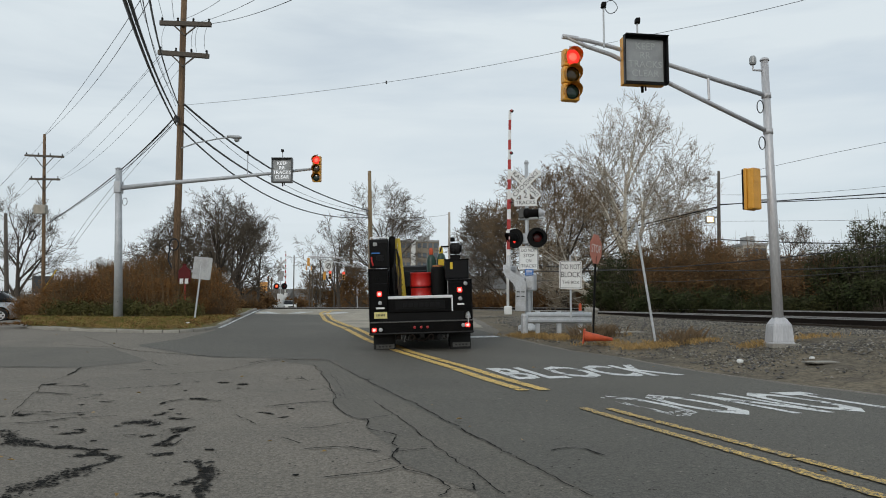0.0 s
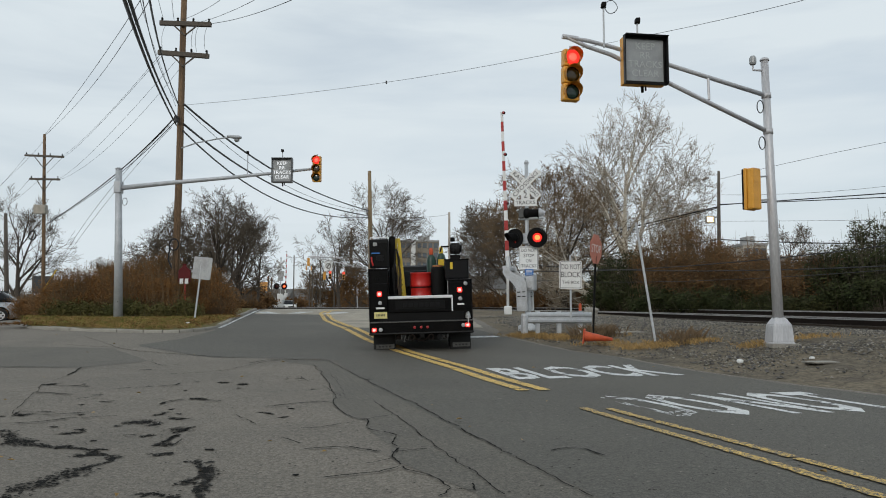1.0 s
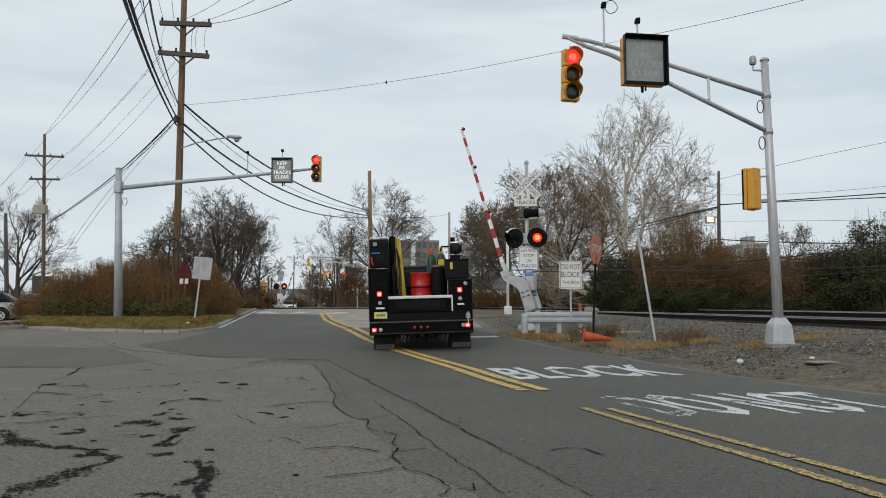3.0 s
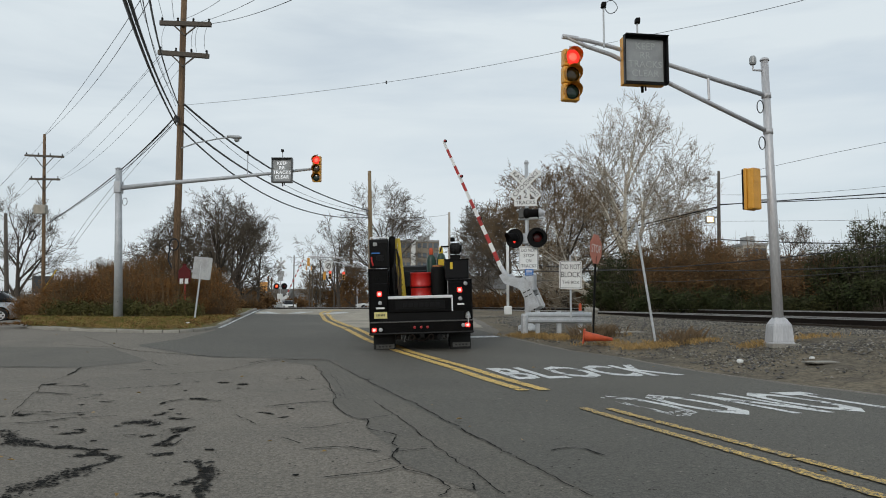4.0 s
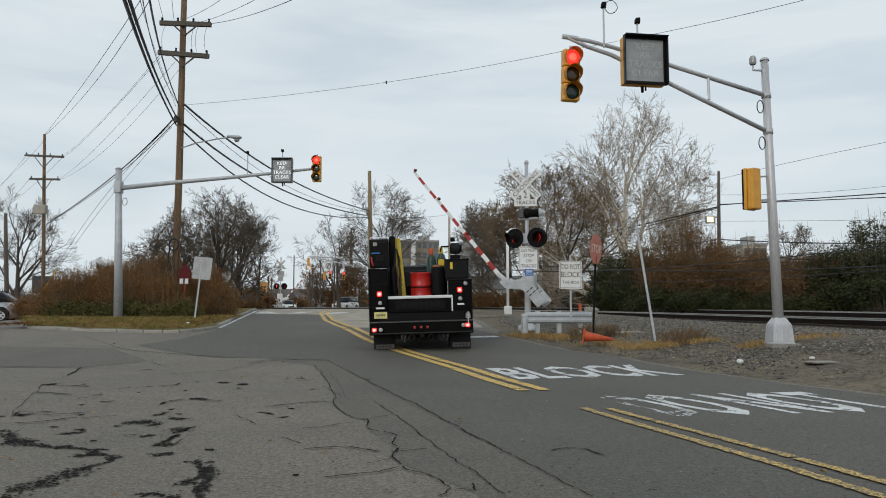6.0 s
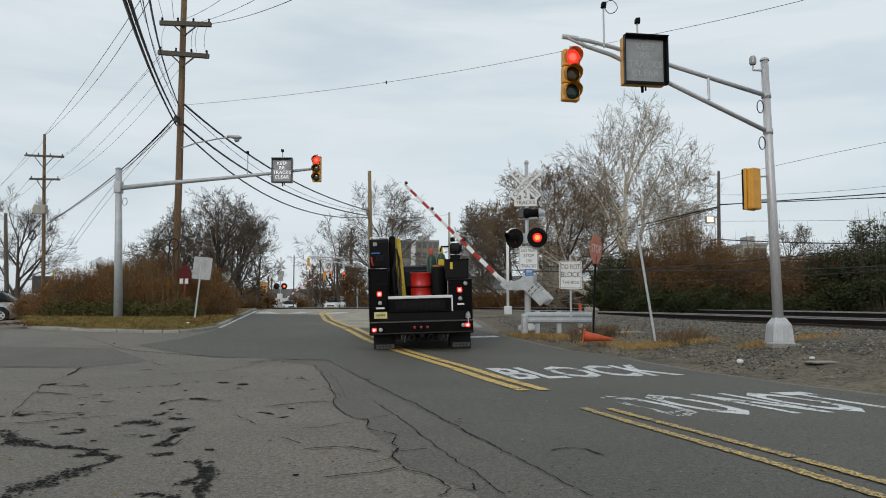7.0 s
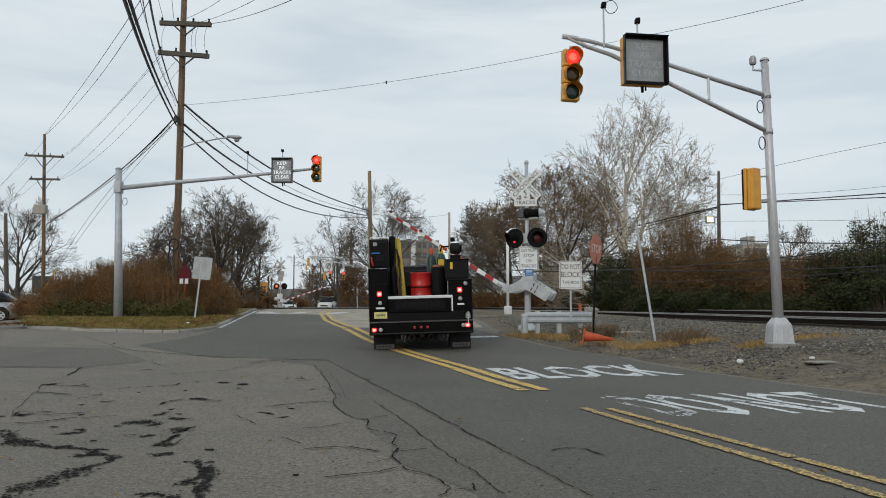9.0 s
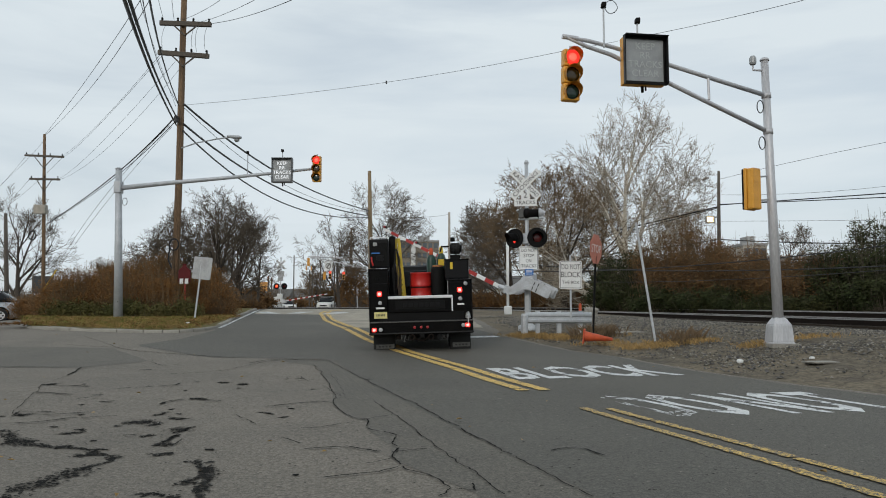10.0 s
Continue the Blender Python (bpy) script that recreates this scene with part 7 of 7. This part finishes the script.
# ---- small things by the crossing ----
rpost = thing("railway_post", Matrix.Translation((2.28, 27.00, 1.07)), "slim white railway post with a lamp bracket behind the gate", "post")
part("post", tube([(0, 0, -0.1), (0, 0, 2.85)], 0.05, 10), WHITE, rpost, "", True)
part("base", box((0, 0, 0.05), (0.26, 0.26, 0.3), 0.03), WHITE, rpost)
part("lamp_bracket", tube([(-0.02, 0, 2.75), (0.12, -0.05, 2.9), (0.25, -0.05, 2.88)], 0.04, 8), WHITE, rpost)
part("lamp_head", lathe([(0.04, -0.08), (0.09, 0), (0.06, 0.08)], 12, None, pose(0.24, -0.05, 2.86)), WHITE, rpost)
deli = thing("delineator", Matrix.Translation((4.19, 23.50, 1.10)), "small orange plastic delineator post", "delineator")
part("tube_post", lathe([(0.05, -0.3), (0.045, 0.22), (0.02, 0.25)], 12), ORANGE, deli)
for nm, lab, c, s in (("concrete_block", "broken pale concrete block by the sign", (7.08, 36.84, 0.85), (0.62, 0.45, 0.42)), ("concrete_block", "flat slab of broken concrete on the gravel", (5.31, 22.24, 0.52), (0.85, 0.30, 0.05)),
                      ("concrete_block", "flat slab of broken concrete on the gravel", (6.75, 13.78, 0.27), (0.55, 0.30, 0.03)), ("litter_scrap", "small crumpled white scrap on the gravel", (5.65, 14.70, 0.19), (0.12, 0.09, 0.07)),
                      ("litter_scrap", "small white scrap on the gravel", (6.86, 14.38, 0.31), (0.09, 0.06, 0.05)), ("litter_scrap", "pale scrap beside the kerb", (-8.38, 25.30, 0.57), (0.12, 0.09, 0.06))):
    bm = box((0, 0, 0), s, min(s) * 0.3)
    for v in bm.verts:
        v.co *= 1 + 0.25 * noise.noise(v.co * 7 + Vector((c[0], c[1], 0)))
    ob = part(nm, bm, WHITE if nm == "litter_scrap" else CONCRETE)
    ob.matrix_basis = pose(c[0], c[1], land(c[0], c[1]) + s[2] * (0.35 if s[2] > 0.055 else -0.2) + (0.12 if c[0] < -5 else 0), 0, 0, 12)
    tagged(ob, lab, "concrete" if nm == "concrete_block" else "litter")
board = thing("notice_board", pose(-34.4, 66, land(-34.4, 66)), "dark notice board on two posts beyond the hedge", "sign")
for x in (-0.85, 0.85):
    part("post", box((x, 0, 1.6), (0.14, 0.14, 3.4), 0.02), GREY_WOOD, board)
part("panel", box((0, 0, 2.5), (1.6, 0.1, 1.5), 0.02), mat("dark_board", (0.03, 0.035, 0.04), 0.6), board)
part("strip", box((0.35, -0.06, 2.1), (0.7, 0.02, 0.3), 0.005), PLATE, board)
guard = thing("guy_guard", Matrix.Translation((-29.86, 57.50, 2.56)), "yellow plastic guy-wire guard beside the hedge", "guy guard")
part("sleeve", tube([(0, 0, 0), Vector((-28.99, 57.50, 4.00)) - Vector((-29.86, 57.50, 2.56))], 0.05, 8), SAFETY_YELLOW, guard)


# ---- vehicles ----
def car(name, m, paint, label, length=4.6, width=1.84, height=1.5, tall=False):
    """A rounded car; its nose points to -y. Parts: body, cabin glass, roof, wheels, lamps."""
    t = thing(name, m, label, "car", "cars")
    h, half = height, length / 2
    belt = h * (0.60 if not tall else 0.58)

    def loft(sections, nm, material, lab=""):
        bm = bmesh.new()
        rings = []
        for y, w, z0, z1 in sections:
            r = 0.09
            pts = [(-w / 2 + r, z0), (w / 2 - r, z0), (w / 2, z0 + r), (w / 2 + 0.01, (z0 + z1) / 2), (w / 2 - 0.04, z1 - r), (w / 2 - 0.14, z1), (0, z1 + 0.02), (-w / 2 + 0.14, z1), (-w / 2 + 0.04, z1 - r), (-w / 2 - 0.01, (z0 + z1) / 2), (-w / 2, z0 + r)]
            rings.append([bm.verts.new((x, y, z)) for x, z in pts])
        k = len(rings[0])
        for a, b in zip(rings, rings[1:]):
            for j in range(k):
                bm.faces.new((a[j], a[(j + 1) % k], b[(j + 1) % k], b[j]))
        bm.faces.new(rings[0])
        bm.faces.new(rings[-1][::-1])
        bmesh.ops.recalc_face_normals(bm, faces=bm.faces)
        return part(nm, bm, material, t, lab, True)

    w = width
    loft([(-half, w * 0.80, 0.38, 0.62), (-half + 0.12, w * 0.93, 0.24, belt * 0.86), (-half + 0.9, w, 0.2, belt * 0.95), (-half + 1.4, w, 0.2, belt), (half - 0.6, w, 0.2, belt + 0.06), (half - 0.1, w * 0.95, 0.26, belt + 0.03), (half, w * 0.84, 0.40, belt * 0.85)], "body", paint)
    loft([(-half + 1.25, w * 0.80, belt - 0.05, belt + 0.02), (-half + 2.0, w * 0.80, belt - 0.05, h - 0.05), (half - (0.35 if tall else 1.0), w * 0.80, belt - 0.05, h - 0.06), (half - (0.12 if tall else 0.35), w * 0.80, belt - 0.05, belt + 0.04)], "cabin_glass", DARK_GLASS, "dark car windows")
    loft([(-half + 1.9, w * 0.72, h - 0.08, h - 0.04), (-half + 2.3, w * 0.76, h - 0.08, h), (half - (0.6 if tall else 1.4), w * 0.76, h - 0.08, h), (half - (0.3 if tall else 1.0), w * 0.72, h - 0.10, h - 0.05)], "roof", paint)
    for s in (-1, 1):
        for y in (-half + 0.9, half - 0.9):
            wh = part("wheel", lathe([(0.2, -0.1), (0.31, -0.11), (0.33, -0.08), (0.33, 0.08), (0.31, 0.11), (0.2, 0.1)], 22, None, pose(s * (w / 2 - 0.055), y, 0.33, 0, 90)), RUBBER, t, "black car tyre", True)
            part("rim", lathe([(0.03, -0.11), (0.2, -0.115), (0.2, 0.115), (0.03, 0.11)], 12, None, pose(s * (w / 2 - 0.055), y, 0.33, 0, 90)), ALU, wh, "silver alloy rim")
            part("wheel_arch", lathe([(0.02, -0.012), (0.385, -0.012), (0.385, 0.012), (0.02, 0.012)], 22, None, pose(s * (w / 2 + 0.012), y, 0.36, 0, 90)), MATT_BLACK, t)
            # black blocks on the rim stand in for shade between the spokes
            for k in range(5):
                part("spoke_gap_shade", box((s * (w / 2 + 0.062), y + 0.12 * math.cos(1.257 * k), 0.33 + 0.12 * math.sin(1.257 * k)), (0.012, 0.07, 0.07), 0.01), MATT_BLACK, wh)
        part("headlight", box((s * w * 0.36, -half + 0.06, belt * 0.72), (0.34, 0.14, 0.14), 0.03), WHITE, t, "clear headlight")
        part("tail_light", box((s * w * 0.38, half - 0.04, belt * 0.88), (0.28, 0.10, 0.16), 0.03), DULL_RED, t, "red tail light")
        part("mirror", box((s * (w / 2 + 0.08), -half + 1.55, belt + 0.06), (0.16, 0.1, 0.12), 0.03), paint, t)
    part("grille", box((0, -half + 0.01, 0.55), (w * 0.5, 0.06, 0.16), 0.02), MATT_BLACK, t)
    part("bumper_gap", box((0, -half + 0.03, 0.34), (w * 0.7, 0.06, 0.10), 0.02), MATT_BLACK, t)
    part("number_plate", box((0, half + 0.005, 0.62), (0.34, 0.02, 0.16), 0.006), PLATE, t)
    return t


cx, cy = -22.4, 36.6
car("silver_car", pose(cx, cy, land(cx, cy), 0, 0, -74), CAR_SILVER, "silver car parked beyond the hedge", 4.7, 1.84, 1.5)
suv = car("white_suv", pose(-15, 100, 0.72), CAR_WHITE, "white car driving up and stopping beyond the crossing", 4.6, 1.85, 1.75, True)
for u, d, rz, c, lab in ((512, 118, 20, CAR_WHITE, "white car waiting in the far street"), (532, 135, -60, CAR_SILVER, "pale car in the far street"), (500, 140, 80, CAR_WHITE, "white car in the far street")):
    xx = (u - 784) * d / 1358
    car("parked_car", pose(xx, d, land(xx, d), 0, 0, rz), c, lab, 4.6, 1.85, 1.55, True)

# ---- far side of the crossing ----
FARG = pose(*(-16.49, 78.00, 0.91), 0, 0, 180)
fsig = crossing_signal(FARG, "far white railway crossing signal with red flashers and a falling gate")
AWAY = pose(0, 0, 0, 0, 0, 180)
crossbuck(fsig, pose(0, 0.10, 4.60) @ AWAY, 1.0)
part("track_count_panel", slab(rounded(0.7, 0.5, 0.03), 0.01, None, pose(0, 0.1, 3.7) @ AWAY), SIGN_BACK, fsig)
part("bell_box", box((0, 0.05, 3.2), (0.5, 0.2, 0.5), 0.04), SIGN_BACK, fsig)
part("crossarm", tube([(-0.4, 0.02, 2.40), (0.4, 0.02, 2.40)], 0.045, 10), SILVER_PAINT, fsig)
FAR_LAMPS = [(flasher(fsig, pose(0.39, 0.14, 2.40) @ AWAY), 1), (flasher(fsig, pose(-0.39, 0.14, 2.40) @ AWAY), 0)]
part("gate_mechanism", box((0.05, 0.0, 1.15), (0.5, 0.5, 1.0), 0.05), WHITE, fsig, "white gate machine")
part("mechanism_leg", box((0.05, 0, 0.4), (0.36, 0.3, 0.8), 0.03), WHITE, fsig)
gate2 = new("gate_arm")
gate2.parent = fsig
tagged(gate2, "red-and-white striped crossing gate arm")
gate_boom(gate2, 4.7, 0.45, 0.5)
counterweights(gate2, 0.34, WHITE)
GATE2_ROWS = [(0, 90), (0.9, 89), (1.4, 86), (2.0, 81), (2.7, 76), (3.8, 67), (4.6, 61.5), (5.4, 54), (6.2, 46), (7.2, 36), (8.5, 23), (9.3, 15.5), (10.0, 9.5)]

fm = thing("mast_arm_pole", Matrix.Translation((-8.65, 95.00, 0.90)), "far silver signal pole with a truss arm over the street", "signal pole")
fo = Vector((-8.65, 95.00, 0.90))
part("shaft", tube([(0, 0, -0.5), Vector((-8.69, 95.00, 7.40)) - fo], [0.13, 0.09], 10), ALU, fm)
for a, b in (((-8.69, 95.00, 6.91), (-13.60, 95.00, 7.33)), ((-8.68, 95.00, 5.79), (-13.59, 95.00, 6.84))):
    part("arm_bar", tube([Vector(a) - fo, Vector(b) - fo, Vector((-16.76, 95.00, 7.47)) - fo], [0.09, 0.08, 0.06], 8), ALU, fm)
for u, v, lit, rz in ((547, 465, None, 180), (543.5, 476, None, 180), (552, 476, None, 180), (576, 489, None, 165), (585, 488, 0, 0), (609, 489, 0, 0)):
    signal_head(Matrix.Translation((((u - 784) * 0.07), 94.6, 1.25 + (543 - v) * 0.0705)) @ pose(0, 0, 0, 0, 0, rz), lit, "far yellow traffic signal showing red" if lit == 0 else "far yellow traffic signal seen from behind", True, 0.95 if v not in (476,) else 0.5)
fs = thing("turn_sign", Matrix.Translation((-14.14, 94.50, 6.25)), "square white turn sign hung on the far signal arm", "road sign")
part("plate", slab(rounded(0.95, 1.15, 0.05), 0.02), WHITE, fs)
part("ring", tube([(0.30 * math.cos(q), -0.02, 0.30 * math.sin(q)) for q in (2 * math.pi * k / 20 for k in range(21))], 0.045, 6), SIGN_INK, fs, "black turn symbol")
part("turn_arrow", tube([(-0.10, -0.02, -0.18), (-0.10, -0.02, 0.05), (0.0, -0.02, 0.14), (0.14, -0.02, 0.14)], 0.035, 6), SIGN_INK, fs)
part("slash", box((0, -0.02, 0), (0.08, 0.012, 0.6), 0.004, None, pose(0, 0, 0, 0, 40)), SIGN_INK, fs)
part("hanger", box((0, 0.05, 0.7), (0.06, 0.06, 0.5), 0.01), GALV, fs)
fm2 = thing("mast_arm_pole", Matrix.Translation((-13.39, 120.00, 0.81)), "slim far signal pole over the street", "signal pole")
fo2 = Vector((-13.39, 120.00, 0.81))
part("shaft", tube([(0, 0, -0.5), Vector((-13.44, 120.00, 6.81)) - fo2], [0.14, 0.10], 8), GALV, fm2)
part("arm", tube([Vector((-13.43, 120.00, 5.66)) - fo2, Vector((-17.51, 120.00, 6.72)) - fo2], 0.07, 8), GALV, fm2)
for u, v0, v1, d in ((548, 478, 548, 98), (553, 478, 548, 102), (567, 458, 548, 120), (592, 470, 548, 100), (475, 496, 548, 82), (481, 498, 548, 84), (520, 452, 500, 110)):
    fx = (u - 784) * d / 1358
    q = thing("street_pole", pose(fx, d, land(fx, d)), "thin dark pole along the far street", "pole", "far street poles")
    part("shaft", tube([(0, 0, -0.3), (0, 0, 1.25 + (543 - v0) * d / 1358 - land(fx, d))], [0.10, 0.07], 8), GREY_WOOD, q)
for u, v, d in ((475, 493, 81.85), (481, 496, 83.85)):
    signal_head(Matrix.Translation(((u - 784) * d / 1358, d, 1.25 + (543 - v) * d / 1358)) @ pose(0, 0, 0, 0, 0, 20), None, "small far yellow signal on a pole", True, 0.5)
op = thing("street_sign", Matrix.Translation((-20.08, 86.00, 0.87)), "orange advance panel over a white plate on a post", "road sign", "roadside signs")
part("post", box((0, 0.05, 1.6), (0.08, 0.06, 3.4), 0.01), GALV, op)
part("plate", slab(rounded(0.85, 1.05, 0.05), 0.02, None, pose(0, 0, 2.6)), mat("amber_panel", (0.70, 0.33, 0.08), 0.5), op, "orange panel")
part("lower_plate", slab(rounded(0.75, 0.95, 0.05), 0.02, None, pose(0, 0, 1.3)), WHITE, op, "white plate")
part("digit_bar", box((0.05, -0.02, 1.3), (0.2, 0.01, 0.55), 0.01), SIGN_INK, op)

def house(m, w, d, h, rise, wall, roof, label, wins=3, chimney=False):
    """A gabled house whose long side faces -y."""
    t = thing("house", m, label, "house", "far houses")
    part("wall", box((0, d / 2, h / 2 - 0.3), (w, d, h + 0.6), 0.02), wall, t)
    ov = 0.35
    bm = bmesh.new()
    a = [bm.verts.new(p) for p in ((-w / 2 - ov, -ov, h - 0.1), (w / 2 + ov, -ov, h - 0.1), (w / 2 + ov, d / 2, h + rise), (-w / 2 - ov, d / 2, h + rise), (w / 2 + ov, d + ov, h - 0.1), (-w / 2 - ov, d + ov, h - 0.1))]
    for f in ((0, 1, 2, 3), (3, 2, 4, 5), (0, 3, 5), (1, 4, 2), (0, 5, 4, 1)):
        bm.faces.new([a[k] for k in f])
    bmesh.ops.recalc_face_normals(bm, faces=bm.faces)
    part("roof", bm, roof, t)
    for k in range(wins):
        x = -w / 2 + w * (k + 0.5) / wins
        wn = part("window", box((x, -0.02, h * 0.55), (0.95, 0.08, 1.3), 0.01), WHITE, t)
        part("pane", box((x, -0.05, h * 0.55), (0.75, 0.06, 1.1), 0.005), FACADE_GLASS, wn)
    if chimney:
        part("chimney", box((w * 0.25, d / 2, h + rise), (0.6, 0.6, 1.4), 0.02), BEIGE_WALL, t)
    return t


def block(m, w, d, h, nx, nz, wall, label):
    """A flat-roofed block with rows of windows."""
    t = thing("office_building", m, label, "building", "far buildings")
    part("wall", box((0, d / 2, h / 2 - 0.5), (w, d, h + 1), 0.03), wall, t)
    part("roof", box((0, d / 2, h + 0.1), (w + 0.3, d + 0.3, 0.4), 0.03), GREY_WALL, t)
    part("roof_plant", box((w * 0.1, d / 2, h + 0.9), (w * 0.3, d * 0.4, 1.4), 0.03), GREY_WALL, t)
    me = None
    for i in range(nx):
        for j in range(nz):
            if me is None:
                ob = part("window", box((0, 0, 0), (w / nx * 0.66, 0.12, h / nz * 0.5), 0.01), FACADE_GLASS, t)
                me = ob.data
            else:
                ob = new("window", me)
                ob.parent = t
            ob.matrix_basis = Matrix.Translation((-w / 2 + w * (i + 0.5) / nx, -0.02, h * (j + 0.55) / nz))
    return t


def stand(u, d, lower=0.0):
    x = (u - 784) * d / 1358
    return Matrix.Translation((x, d, land(x, d) - lower))


block(stand(742, 190), 9.5, 12, 16.8, 7, 7, TAN_BRICK, "tall beige office block beyond the tracks")
part("white_pier", box((-1.5, -0.2, 8.2), (1.1, 0.5, 17.0), 0.03), SIDING, bpy.data.objects["office_building"], "white vertical pier")
block(stand(1338, 120), 3.8, 8, 10.2, 3, 4, BEIGE_WALL, "brown-grey flat-roofed building behind the bushes")
block(stand(1385, 112), 14, 10, 6.6, 8, 2, GREY_WALL, "low grey flat-roofed building behind the bushes")
block(stand(1460, 108), 8, 8, 6.3, 5, 2, SIDING, "low white building behind the bushes")
house(stand(878, 84), 5.2, 7, 2.3, 1.5, SIDING, ROOF, "white gabled house behind the bare trees", 2)
house(stand(945, 92), 6.5, 7, 2.6, 1.6, GREY_WALL, ROOF, "grey gabled house behind the bare trees", 3)
house(stand(1090, 74), 2.6, 5, 2.3, 1.2, SIDING, ROOF, "small white house behind the sycamore", 1)
house(stand(1150, 90), 9, 8, 4.4, 1.8, SIDING, ROOF, "white house behind the sycamore", 4)
house(stand(490, 150), 4.2, 7, 2.4, 1.7, SIDING, ROOF, "small white house in the far street", 2)
house(stand(520, 165), 5.0, 7, 2.0, 1.2, SIDING, ROOF, "long low white house in the far street", 3)
house(stand(545, 190), 9.0, 7, 3.0, 2.0, GREY_WALL, ROOF, "grey house in the far street", 4)

# a far belt of winter woods all round the horizon
def far_woods(u0, u1, d, h, count, seed):
    rng = random.Random(seed)
    v, f = [], []
    for _ in range(count):
        u = rng.uniform(u0, u1)
        dd = d * rng.uniform(0.9, 1.15)
        x = (u - 784) * dd / 1358
        hh = h * (0.55 + 0.45 * noise.noise((u * 0.02, seed, 0))) * rng.uniform(0.6, 1.1)
        z0 = land(x, dd)
        p = Vector((x, dd, z0 + hh * rng.random() ** 0.8 * 0.6))
        e = p + Vector((rng.gauss(0, 0.9), rng.gauss(0, 0.6), rng.uniform(0.8, 2.4)))
        if e.z > z0 + hh:
            e.z = z0 + hh
        w = 0.07
        k = len(v)
        v += [(p.x - w, p.y, p.z), (p.x + w, p.y, p.z), (p.x, p.y + w, p.z), tuple(e)]
        f += [(k, k + 1, k + 3), (k + 1, k + 2, k + 3), (k + 2, k, k + 3)]
    return tagged(raw("far_woods", v, f, BARK_TWIG), "far grey-brown belt of bare winter woods", "woods", kind="stuff")


far_woods(-700, 500, 150, 9, 16000, 3)
far_woods(500, 900, 220, 11, 9000, 4)
far_woods(850, 2400, 120, 7.5, 24000, 5)
SUV_ROWS = [(0.0, 2.0, 109, -82), (3.0, -7.2, 108.5, -80), (4.2, -10.2, 107, -74), (5.0, -11.4, 105.5, -56), (5.4, -12.0, 104.5, -40), (5.7, -12.6, 103.5, -28), (6.3, -13.3, 102, -14), (6.8, -13.9, 101, -8),
            (7.5, -14.45, 100.2, -4), (8.5, -14.8, 99.6, -2), (9.2, -15.0, 99.3, -1), (10.0, -15.05, 99.2, -1)]


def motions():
    # half turns of the lit-and-dark discs stand in for lamps going on and off
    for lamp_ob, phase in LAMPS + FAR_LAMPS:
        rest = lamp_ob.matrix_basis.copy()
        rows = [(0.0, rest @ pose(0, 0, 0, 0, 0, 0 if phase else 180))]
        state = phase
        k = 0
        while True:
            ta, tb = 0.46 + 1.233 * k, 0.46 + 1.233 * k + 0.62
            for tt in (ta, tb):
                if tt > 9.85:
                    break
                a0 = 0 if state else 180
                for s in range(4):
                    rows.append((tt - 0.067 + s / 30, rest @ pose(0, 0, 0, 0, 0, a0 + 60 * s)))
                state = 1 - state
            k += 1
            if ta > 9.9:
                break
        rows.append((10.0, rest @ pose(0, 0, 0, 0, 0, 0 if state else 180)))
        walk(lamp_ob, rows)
    walk(gate2, [(t, pose(0, -0.12, 1.3, 0, a, 0)) for t, a in GATE2_ROWS])
    walk(suv, [(t, pose(x, y, land(x, y) + 0.01, 0, 0, r)) for t, x, y, r in SUV_ROWS])
    walk(gate, [(t, pose(*PIVOT, 0, a, 0)) for t, a in GATE_ROWS])


motions()
